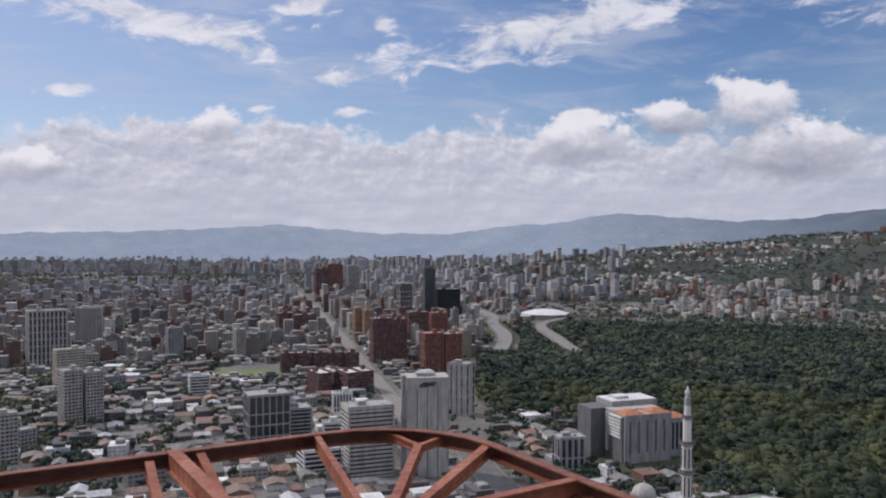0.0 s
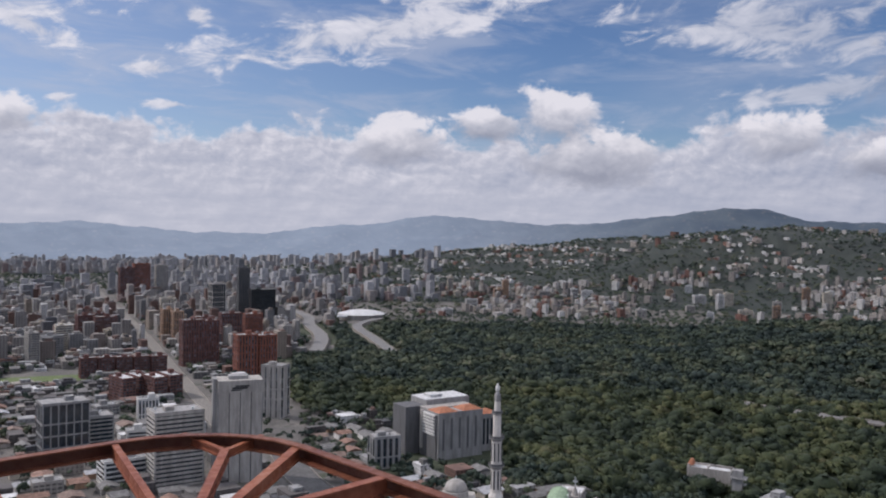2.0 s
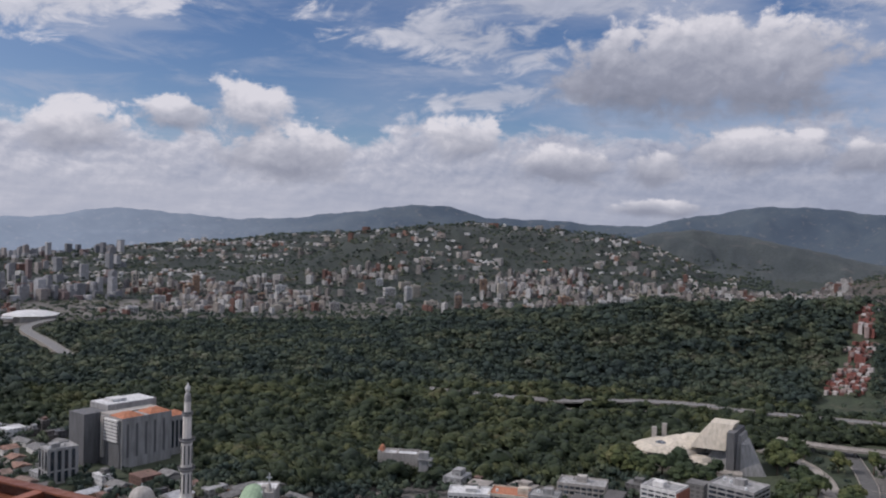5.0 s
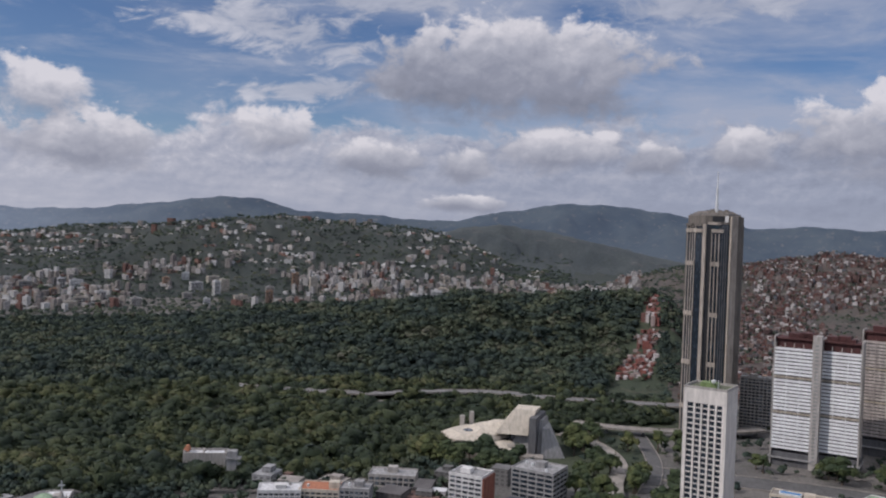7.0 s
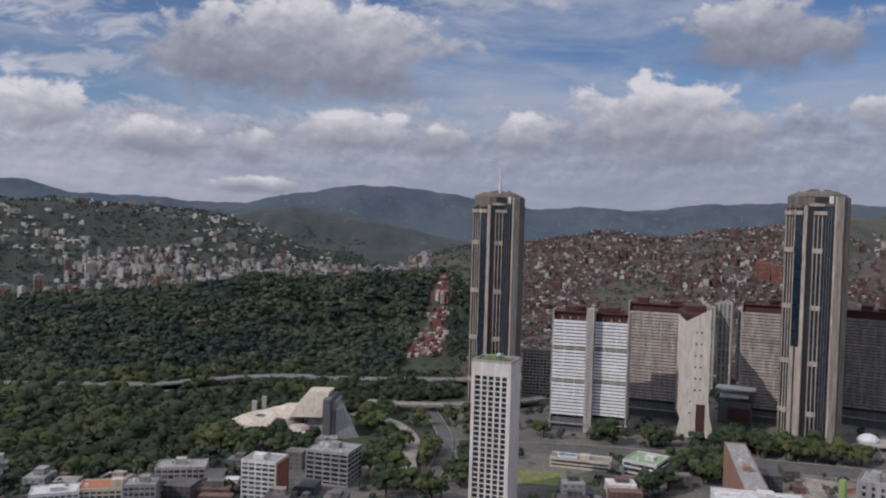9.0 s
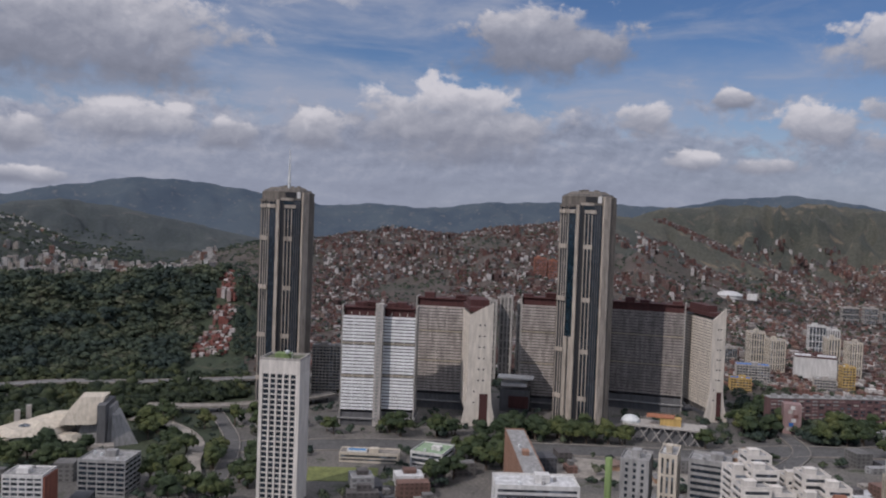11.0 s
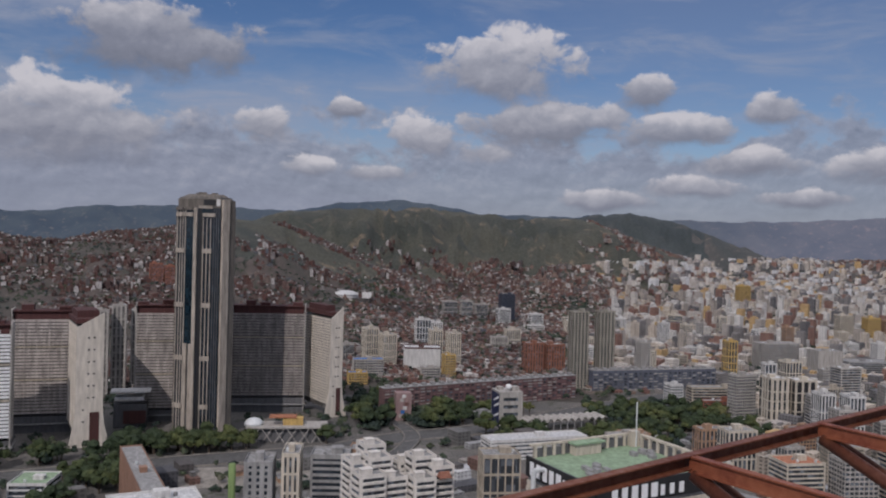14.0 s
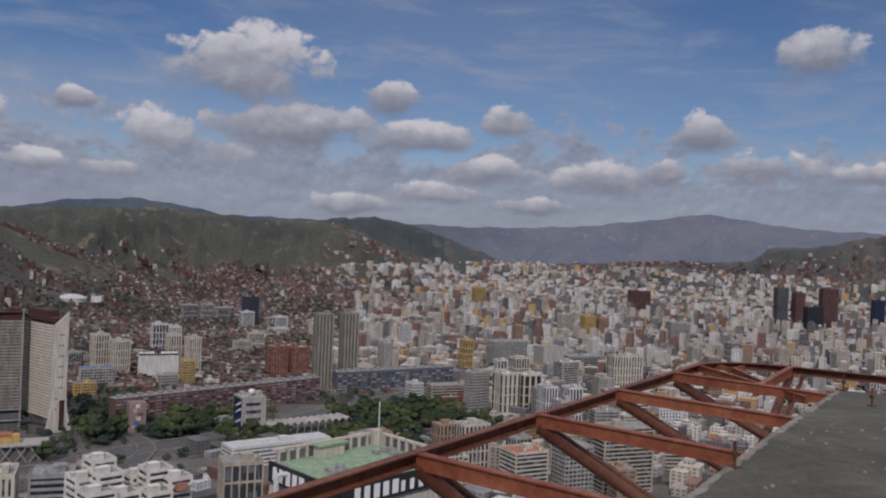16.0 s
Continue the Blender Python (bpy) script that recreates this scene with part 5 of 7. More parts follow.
def concert_hall():
    """Low angular concrete theatre with folded roof planes."""
    e = thing("theatre", "angular pale concrete theatre with folded roofs", "theatre", 49.4, 716, 4)
    P = PALE
    hexa = lambda cx, cy, w, d: [(cx - w / 2, cy), (cx - w / 4, cy - d / 2), (cx + w / 4, cy - d / 2), (cx + w / 2, cy), (cx + w / 4, cy + d / 2), (cx - w / 4, cy + d / 2)]
    part("podium", Mb().prism(hexa(-16, 24, 56, 46), 0, 10), GREY, e)
    part("roof_plane", Mb().prism(hexa(-20, 22, 62, 50), 12, 16, hexa(-18, 22, 50, 38)), CREAM, e, "pale stained roof plane")
    part("roof_plane", Mb().prism(hexa(-8, 26, 44, 36), 16, 20, hexa(-6, 26, 34, 26)), CREAM, e)
    part("roof_plane", Mb().prism(hexa(-30, 14, 38, 26), 9.5, 13, hexa(-29, 15, 30, 20)), CREAM, e)
    part("roof_plane", Mb().prism(hexa(2, 4, 30, 16), 8, 11.5, hexa(3, 5, 23, 11)), CREAM, e)
    part("roof_plane", Mb().prism(hexa(-2, 30, 26, 22), 20, 23, hexa(0, 30, 18, 15)), CREAM, e)
    part("roof_light", Mb().prism(hexa(-24, 18, 14, 8), 16, 17.2, hexa(-24, 18, 11, 6)), GLASS, e)
    part("stage_house", Mb().prism([(10, 8), (40, 4), (46, 40), (8, 44)], 0, 30, [(20, 14), (38, 12), (42, 34), (16, 36)]), GREY, e)
    part("stage_roof", Mb().prism([(-2, 6), (26, 4), (22, 36), (0, 38)], 18, 38, [(14, 14), (32, 12), (36, 32), (16, 34)]), CREAM, e, "steep pale roof plane")
    part("dark_side", Mb().prism([(27, 0), (33, -1), (40, 34), (33, 36)], 2, 34), DARKG, e)
    part("side_wedge", Mb().prism([(38, 0), (58, 8), (54, 36), (40, 38)], 0, 24, [(38, 6), (44, 10), (44, 34), (40, 36)]), GREY, e)
    for x, y, h in ((-34, 40, 24), (-26, 44, 27)):
        part("vent_shaft", Mb().box(x - 2, y - 2, 0, x + 2, y + 2, h), PALE, e)
    part("terrace", Mb().box(-46, -12, 0, 40, 0, 4), PAVING, e)
    part("canopy", Mb().prism(hexa(14, -6, 20, 12), 5, 8, hexa(14, -6, 15, 9)), CREAM, e)
    take(49.0, 742, 40), take(52, 738, 32)


concert_hall()
flanked = block("office_building", "pale apartment block with red brick flank", 47.4, 556, 24, 20, 28, 24, "grid", WHITE, GLASS, bay=5, trim=WHITE)
part("brick_flank", Mb().box(12.05, 0.4, 0, 13.2, 19.6, 27.4), BRICK, flanked, "red brick side wall")
block("office_building", "grey concrete office block with open bays", 51.9, 592, 32, 26, 23.5, 24, "grid", GREY, GLASSD, bay=6)
block("hall", "low arcaded grey hall", 42.4, 606, 34, 20, 11.5, 8, "grid", PALE, GLASS, bay=4)
block("house", "low house with clay and felt roofs", 37.9, 556, 34, 20, 16, 10, "grid", CREAM, GLASS, roof=TILE)
block("house", "grey cubic house beside clay roofs", 39.9, 552, 20, 16, 18, 10, "grid", GREY, GLASS, roof=ROOFG)
block("house", "low white house with white roof", 34.9, 556, 28, 18, 16, 4, "grid", WHITE, GLASS, roof=ROOFW)

# ---- south: between the roof and the towers ----
block("apartment_slab", "orange brick apartment slab with grey roof", 80.45, 517, 14.5, 122, 34, -8.5, "grid", plaster("salmon_brick", (0.31, 0.18, 0.125)), GLASS, bay=3.4, band=1.5, pier=1.4)
block("apartment_tower", "grey apartment tower with a green flank", 86.9, 428, 14, 20, 74, 6, "grid", GREY, GLASSD, bay=4.5, pier=2.4)
e_ = thing("stair_tower", "rounded bright green stair tower", "tower", 85.2, 426, 4)
part("shaft", Mb().lathe([(1.8, 0), (1.8, 74), (1.4, 74.4)], 14, 0, 3), GREENP, e_, smooth=True)
block("apartment_tower", "beige apartment tower with rooftop sheds", 89.0, 432, 9, 22, 77, 5, "piers", CREAM, GLASS, bay=3, pier=1.4)
block("apartment_tower", "grey apartment tower with balconies", 91.6, 440, 20, 18, 74, 5, "bands", GREY, GLASSD, band=1.5)
block("apartment_tower", "brown brick apartment tower", 93.6, 455, 12, 16, 73, 5, "grid", TANB, GLASS)
def terraces(az, r, turn, plan, label):
    """A white apartment block stepped in many terraces; plan: x0, x1, y0, y1, height of each step."""
    e = thing("terrace_block", label, "apartment block", az, r, turn, "white terrace blocks")
    rng = random.Random(int(az * 10))
    for x0, x1, y0, y1, h in plan:
        h += 5
        part("wing", Mb().box(x0, y0, 0, x1, y1, h), OFFW, e)
        part("roof", Mb().box(x0 + 0.5, y0 + 0.5, h, x1 - 0.5, y1 - 0.5, h + 0.12), ROOFG, e)
        par = Mb().box(x0, y0, h, x1, y0 + 0.3, h + 1.0).box(x0, y1 - 0.3, h, x1, y1, h + 1.0).box(x0, y0 + 0.3, h, x0 + 0.3, y1 - 0.3, h + 1.0).box(x1 - 0.3, y0 + 0.3, h, x1, y1 - 0.3, h + 1.0)
        part("parapet", par, OFFW, e)
        sx = (x1 - x0) * 0.4
        part("roof_room", Mb().box(x0 + 1.5, y0 + 2, h, x0 + 1.5 + sx, y0 + 6, h + 3).box(x0 + 1.2, y0 + 1.7, h + 2.8, x0 + 1.8 + sx, y0 + 6.3, h + 3.1), OFFW, e)
        part("tank", Mb().lathe([(0.8, h), (0.85, h + 1.5), (0.2, h + 1.8)], 9, x1 - 2, y1 - 2), GREY, e)
        for k in range(7):
            z = h - 3.4 - k * 3.1
            if z < 4:
                break
            part("balcony", Mb().box(x0 + 1, y0 - 1.1, z, x1 - 1, y0, z + 1.0), OFFW, e)
            part("window_band", Mb().box(x0 + 1.2, y0 - 0.06, z + 1.1, x1 - 1.2, y0 + 0.2, z + 2.5), GLASS, e)
            part("balcony", Mb().box(x0 - 1.1, y0 + 1.5, z, x0, y1 - 2, z + 1.0), OFFW, e)
            part("window_band", Mb().box(x0 - 0.06, y0 + 2, z + 1.1, x0 + 0.2, y1 - 2.5, z + 2.5), GLASS, e)
    take(az, r + 15, 28)


terraces(95.2, 392, -24, [(-11, 2, 0, 13, 73), (-3, 9, 9, 22, 78), (2, 14, 2, 12, 70), (-10, 0, 14, 28, 76), (0, 11, 22, 34, 81)], "white stepped apartment block with roof terraces")
terraces(98.7, 398, -24, [(-10, 1, 0, 12, 70), (1, 12, 4, 15, 74), (-6, 6, 12, 24, 77), (6, 16, 15, 28, 68), (-9, 2, 24, 36, 72)], "white stepped apartment block with grey roof terraces")
tarp = thing("awning", "orange awning on a white terrace", "awning", 99.6, 397, -24, z=75.3)
part("sheet", Mb().prism([(-3, 2), (3, 2), (3, 7), (-3, 7)], 0, 2.6, [(-2.4, 4), (2.4, 4), (2.4, 5), (-2.4, 5)]), ORANGE, tarp)
block("apartment_block", "white flat block with rooftop rooms", 80.6, 398, 40, 20, 65.5, -8, "bands", WHITE, GLASS, roof=ROOFW)
block("clinic", "low banded clinic with green roof", 72.9, 640, 26, 30, 12, 20, "bands", WHITE, GLASS, roof=MINT)
block("club_house", "low white club house with a pool deck", 69.0, 652, 46, 16, 7, 6, "bands", CREAM, GLASS, roof=PAVING)


def pool_and_pitch():
    e = thing("swimming_pool", "small blue pool on a roof terrace", "pool", 68.3, 655, 6)
    part("basin", Mb().box(-9, 2, 7.2, 6, 9, 8.4), METALW, e)
    part("water", Mb().box(-8.4, 2.6, 8.0, 5.4, 8.4, 8.46), plaster("pool_water", (0.05, 0.20, 0.42), rough=0.1, grime=0.1), e)
    e = tagged(part("lawn", Mb().box(-26, 0, 0.05, 26, 34, 0.35), plaster("pitch_grass", (0.17, 0.19, 0.06), grime=0.35, streak=False, scale=0.05)), "yellowish green sports lawn", "lawn", kind="structure")
    e.location, e.rotation_euler = polar(67.2, 606), (0, 0, -radians(70))
    e = tagged(part("lawn", Mb().box(-55, 0, 0.05, 45, 45, 0.35), plaster("meadow", (0.10, 0.14, 0.04), grime=0.4, streak=False, scale=0.05)), "green open field among houses", "lawn", kind="structure")
    e.location, e.rotation_euler = polar(-12.6, 1110), (0, 0, radians(12))


pool_and_pitch()
take(67.2, 622, 30), take(-12.6, 1140, 60)


def trussed_hall():
    """The low dark hall on slanting struts at the foot of the second tower."""
    e = thing("pavilion", "dark low hall on slanting white struts", "pavilion", 88.6, 770, 3)
    part("hall", Mb().box(-34, 4, 0, 34, 24, 13), DARKG, e)
    part("roof", Mb().box(-36, 0, 13, 36, 26, 14.4), PALE, e)
    for k in range(6):
        x = -33 + k * 11
        part("strut", Mb().beam((x, 1.2, 0), (x + 9, 0.6, 13), 0.7, 0.7), PALE, e)
        part("strut", Mb().beam((x + 9, 1.2, 0), (x, 0.6, 13), 0.7, 0.7), PALE, e)
    part("rooftop_shed", Mb().box(-4, 8, 14.4, 14, 18, 21), YELLOW, e, "yellow rooftop shed")
    part("rooftop_canopy", Mb().prism([(-16, 7), (8, 7), (8, 19), (-16, 19)], 21, 22.2), TILE, e)
    part("rooftop_dome", Mb().lathe([(9, 14), (8, 17), (5, 19.5), (1, 20.6)], 14, -30, 12), METALW, e, smooth=True)
    take(88.6, 784, 38)
    e = thing("pavilion", "white flat-roofed pavilion on posts", "pavilion", 78.7, 850, 4)
    part("hall", Mb().box(-15, 2, 0, 15, 20, 22), DARKG, e)
    part("roof", Mb().box(-18, 0, 33, 18, 20, 34.5), WHITE, e)
    part("gallery", Mb().box(-14, 1, 26, 12, 18, 29), WHITE, e)
    part("red_wall", Mb().box(-6, 0.5, 4, 14, 1.8, 16), REDR, e)
    take(78.7, 860, 24)


trussed_hall()


def long_range(az, r, w, d, h, turn, label, wall, dots):
    """A long low apartment range with a speckled front of balconies."""
    e = thing("apartment_range", label, "apartment block", az, r, turn)
    part("wall", Mb().box(-w / 2, 0.6, 0, w / 2, d, h), wall, e)
    rng = random.Random(int(az))
    n, m = int(w / 7.0), int(h / 3.3)
    wm = Mb().box(-2.2, 0, -0.85, 1.6, 0.75, 0.85).mesh("window", GLASS)
    bm = [Mb().box(-2.6, -0.25, -1.0, 2.6, 0.75, 0.3).mesh("balcony", x) for x in dots]
    for i in range(n):
        for k in range(m):
            x, z = -w / 2 + (i + 0.5) * w / n, 1.8 + k * 3.3
            if rng.random() < 0.55 and i * m < 330:
                part("balcony", rng.choice(bm), None, e, loc=(x, 0.05, z))
            else:
                part("window", wm, GLASS, e, loc=(x, 0.1, z))
    part("roof", Mb().box(-w / 2 - 0.4, 0.2, h, w / 2 + 0.4, d + 0.4, h + 0.7), ROOFG, e)
    for i in range(int(w / 11)):
        x = -w / 2 + 6 + i * 11
        part("roof_room", Mb().box(x - 2.5, 3, h + 0.7, x + 2.5, 8, h + 3.4), GREY, e)
    for k in range(int(w / 90) + 1):
        take(az + (k - 0.5 * int(w / 90)) * 4.2, r + 10, 46)


long_range(101.9, 955, 255, 13, 27, -33, "long dark red apartment range with speckled balconies", plaster("dusky_red", (0.15, 0.085, 0.085), grime=0.35), (plaster("mauve_paint", (0.19, 0.105, 0.105)), plaster("rose_paint", (0.30, 0.20, 0.19)), GREY, PALE))
long_range(113.0, 1120, 175, 13, 26, -30, "long blue-grey apartment range", plaster("slate_paint", (0.105, 0.115, 0.15), grime=0.3), (GREY, PALE, DARKG))
e_ = thing("mural_wall", "narrow end wall with a faded mural", "wall", 96.35, 866, -10)
part("wall", Mb().box(-8, 0, 0, 8, 14, 28), MATS["rose_paint"], e_)
for k_, m_ in enumerate((PALE, BLUEP, WHITE, MAROON, PALE, WHITE)):
    part("mural_patch", Mb().box(-5 + (k_ * 37 % 7), -0.15, 3 + k_ * 4, -1 + (k_ * 37 % 7), 0.1, 6.5 + k_ * 4), m_, e_)


def striped_office():
    e = thing("office_building", "small office block, navy front with white slashes", "office building", 103.6, 842, -20)
    w, h = 24, 37
    part("wall", Mb().box(-w / 2, 0, 0, w / 2, 26, h), PALE, e)
    part("navy_front", Mb().box(-w / 2 - 0.25, 1.5, 2, -w / 2 + 0.2, 24.5, h - 2), NAVY, e, "navy panel with white slashes")
    for y0, z0 in ((2, 27), (2, 17), (8, 8), (3, 33)):
        part("slash", Mb().add([(-w / 2 - 0.4, y0, z0), (-w / 2 - 0.4, y0 + 15, z0 - 6), (-w / 2 - 0.4, y0 + 15, z0 - 7.6), (-w / 2 - 0.4, y0, z0 - 2.2),
                                (-w / 2 - 0.1, y0, z0), (-w / 2 - 0.1, y0 + 15, z0 - 6), (-w / 2 - 0.1, y0 + 15, z0 - 7.6), (-w / 2 - 0.1, y0, z0 - 2.2)],
                               [(0, 1, 2, 3), (7, 6, 5, 4), (0, 4, 5, 1), (1, 5, 6, 2), (2, 6, 7, 3), (3, 7, 4, 0)]), SIGNW, e)
    for k in range(4):
        part("window_strip", Mb().box(-w / 2 + 4, -0.12, 6 + k * 7.4, w / 2 - 5, 0.2, 9.2 + k * 7.4), GLASS, e)
    part("dish", Mb().lathe([(0.3, h), (0.3, h + 2), (2.6, h + 2.6), (3.2, h + 4.6), (2.4, h + 6.4), (0.4, h + 6.9)], 14, -1, 6), SIGNW, e, "white dish", smooth=True)
    part("roof_room", Mb().box(3, 6, h, 10, 14, h + 4), PALE, e)
    part("roof_room", Mb().box(-9, 14, h, -4, 20, h + 3), PALE, e)
    take(103.6, 855, 20)


striped_office()
block("warehouse", "broad white warehouse wall with red roof edge", 97.5, 1165, 50, 30, 35, -4, "none", WHITE, WHITE, trim=REDR, split=False, roof=ROOFW)
for a_, r_, w_, h_ in ((94.1, 1195, 19, 57), (95.3, 1185, 20, 50), (98.5, 1225, 16, 53), (99.7, 1215, 17, 51)):
    block("apartment_tower", "cream apartment tower with ribbed flanks", a_, r_, w_, 20, h_, -22, "piers", CREAM, GLASS, bay=3.6, pier=1.6)
block("house_block", "narrow yellow-painted house block", 99.4, 1115, 15, 14, 33, -20, "grid", YELLOW, GLASS)
block("house_block", "yellow low block under a blue tarpaulin", 93.2, 1060, 24, 16, 16, -8, "grid", YELLOW, GLASS, roof=BLUEP)
block("house_block", "low building with blue roof", 93.9, 1120, 40, 18, 24, -8, "grid", PALE, GLASS, roof=BLUEP)
block("apartment_tower", "bright orange brick tower in two wings", 105.1, 1195, 26, 20, 43, -24, "piers", ORANGE, GLASS, bay=4.5, pier=2.4)
block("apartment_tower", "bright orange brick tower in two wings", 106.5, 1205, 26, 20, 41, -24, "piers", ORANGE, GLASS, bay=4.5, pier=2.4)
TANC = plaster("tan_concrete", (0.31, 0.285, 0.235), grime=0.4)
block("apartment_tower", "tall tan apartment tower with balcony stacks", 108.1, 1090, 21, 18, 98, -24, "grid", TANC, GLASSD, bay=5.2, pier=2.3, band=1.0)
block("apartment_tower", "tall tan apartment tower with balcony stacks", 109.8, 1125, 21, 18, 97, -24, "grid", TANC, GLASSD, bay=5.2, pier=2.3, band=1.0)
for a_, w_, h_ in ((99.3, 30, 50), (100.4, 24, 52), (101.4, 26, 46)):
    block("apartment_tower", "pale slab tower on the slope", a_, 1820, w_, 18, h_, -18, "piers", PALE, GLASS, split=False)
block("tower_block", "navy glass tower block", 103.15, 1780, 30, 22, 72, -18, "grid", plaster("slate_blue", (0.045, 0.05, 0.075)), GLASSD, split=False)


# ---- bank tower with sign boards and a green roof ----
def bank():
    z = 88
    e = thing("bank_tower", "office tower with black sign boards and green roof deck", "office tower", 0, 0)
    e.rotation_euler = (0, 0, 0)
    u, v = Vector((-0.63, -0.20, 0)).normalized(), Vector((0.37, -0.93, 0)).normalized()
    o = Vector((391, -104, 0))            # near left roof corner; u towards the camera's right foreground, v along the back
    e.location = o
    pt = lambda a, b: tuple((u * a + v * b).xy)
    U, W = 54, 68
    poly = [pt(0, 0), pt(U, 0), pt(U, W), pt(0, W)]
    part("wall", Mb().prism(poly, 0, z - 13), CREAM, e)
    part("roof", Mb().prism([pt(1, 1), pt(U - 1, 1), pt(U - 1, W - 1), pt(1, W - 1)], z - 3.2, z - 2.8), MINT, e, "pale green roof deck")
    part("core", Mb().prism([pt(0.6, 0.6), pt(U - 0.6, 0.6), pt(U - 0.6, W - 0.6), pt(0.6, W - 0.6)], z - 13, z - 3.2), GREY, e)
    part("sign_board", Mb().prism([pt(0, -0.8), pt(U, -0.8), pt(U, 0.4), pt(0, 0.4)], z - 11, z - 1.6), BLACKP, e, "black sign board with a white mark")
    part("sign_board", Mb().prism([pt(U, 0), pt(U + 1, 0), pt(U + 1, W), pt(U, W)], z - 11, z - 1.6), BLACKP, e, "black sign board with a white mark")
    # the marks are plain white bars
    for k, wd in enumerate((4.2, 4.2, 4.6, 4.6, 5.0, 3.2, 3.4, 3.8)):
        a0 = 4 + k * 5.4
        hh = 6.2 if k < 5 else 4.8
        part("sign_bar", Mb().prism([pt(a0, -1.05), pt(a0 + wd * 0.75, -1.05), pt(a0 + wd * 0.75, -0.8), pt(a0, -0.8)], z - 9.6, z - 9.6 + hh), SIGNW, e)
        b0 = 8 + k * 5.6
        part("sign_bar", Mb().prism([pt(U + 1, b0), pt(U + 1.25, b0), pt(U + 1.25, b0 + wd * 0.75), pt(U + 1, b0 + wd * 0.75)], z - 9.6, z - 9.6 + hh), SIGNW, e)
    # colonnaded parapet round the deck
    for k in range(11):
        part("parapet_post", Mb().prism([pt(0, 3 + k * 5.6), pt(1.6, 3 + k * 5.6), pt(1.6, 4.6 + k * 5.6), pt(0, 4.6 + k * 5.6)], z - 3, z + 2.6), CREAM, e)
        part("parapet_pane", Mb().prism([pt(0.4, 4.6 + k * 5.6), pt(0.9, 4.6 + k * 5.6), pt(0.9, 8.6 + k * 5.6), pt(0.4, 8.6 + k * 5.6)], z - 3, z + 1.4), DARKG, e)
    part("parapet_beam", Mb().prism([pt(-0.3, 1), pt(1.8, 1), pt(1.8, W - 6), pt(-0.3, W - 6)], z + 2.6, z + 3.6), CREAM, e)
    for k in range(8):
        part("parapet_pane", Mb().prism([pt(8 + k * 6, W - 1), pt(12.6 + k * 6, W - 1), pt(12.6 + k * 6, W - 0.5), pt(8 + k * 6, W - 0.5)], z - 3, z + 1.4), DARKG, e)
        part("parapet_post", Mb().prism([pt(6.5 + k * 6, W - 2), pt(8 + k * 6, W - 2), pt(8 + k * 6, W), pt(6.5 + k * 6, W)], z - 3, z + 2.6), CREAM, e)
    part("parapet_beam", Mb().prism([pt(6, W - 2), pt(U, W - 2), pt(U, W + 0.3), pt(6, W + 0.3)], z + 2.6, z + 3.6), CREAM, e)
    part("mast_block", Mb().prism([pt(1, W - 6), pt(5, W - 6), pt(5, W - 1), pt(1, W - 1)], z - 3, z + 5), CREAM, e)
    part("mast", Mb().tube((*pt(5.5, W - 4), z - 3), (*pt(5.5, W - 4), z + 20), 0.35), METALW, e)
    part("plant_room", Mb().prism([pt(2, 24), pt(7, 24), pt(7, 40), pt(2, 40)], z - 3, z + 2.4), CREAM, e)
    part("plant_roof", Mb().prism([pt(1, 23), pt(8, 23), pt(8, 42), pt(1, 42)], z + 2.4, z + 3.2), MINT, e)
    rng = random.Random(3)
    for k in range(16):
        a, b = (rng.uniform(12, 26), rng.uniform(50, 62)) if k < 9 else (rng.uniform(20, 36), rng.uniform(8, 22))
        part("cooling_unit", Mb().prism([pt(a, b), pt(a + 4, b), pt(a + 4, b + 2.6), pt(a, b + 2.6)], z - 2.8, z - 2.8 + rng.uniform(0.8, 2.2)), GREY, e)
    part("white_frame", Mb().tube((*pt(16, -7), z - 22), (*pt(16, -7), z - 4), 1.1).tube((*pt(16, -7), z - 4), (*pt(16, -1), z - 4), 1.1), METALW, e, "white steel tube frame")
    for k in range(18):
        part("floor_band", Mb().prism([pt(-0.3, -0.3), pt(U + 0.3, -0.3), pt(U + 0.3, W + 0.3), pt(-0.3, W + 0.3)], 4 + k * 3.9, 5.6 + k * 3.9), CREAM, e)
    TAKEN.append((375, -150, 56))


bank()
block("low_wing", "long low white wing with flat roofs", 105.6, 735, 92, 22, 17, -26, "bands", WHITE, GLASS, roof=ROOFW, band=1.8)
block("apartment_block", "beige block with paired bays", 103.2, 440, 20, 16, 76, -12, "piers", BEIGE, GLASS, bay=4)
def ribbed_canopy():
    e = thing("station_roof", "long pale ribbed canopy beside the park", "canopy", 107.4, 852, -30)
    for k in range(12):
        x = -46 + k * 7.8
        ring = lambda y0: [(x + 7.2 * i / 8, y0, 9 + 3.2 * math.sin(math.pi * i / 8)) for i in range(9)] + [(x + 7.2 * i / 8, y0, 8.4 + 3.2 * math.sin(math.pi * i / 8)) for i in range(8, -1, -1)]
        part("vault", Mb().loft([ring(0), ring(24)]), PALE, e)
        part("post", Mb().box(x - 0.4, 1, 0, x + 0.4, 1.8, 9), GREY, e)
    take(107.4, 862, 45)


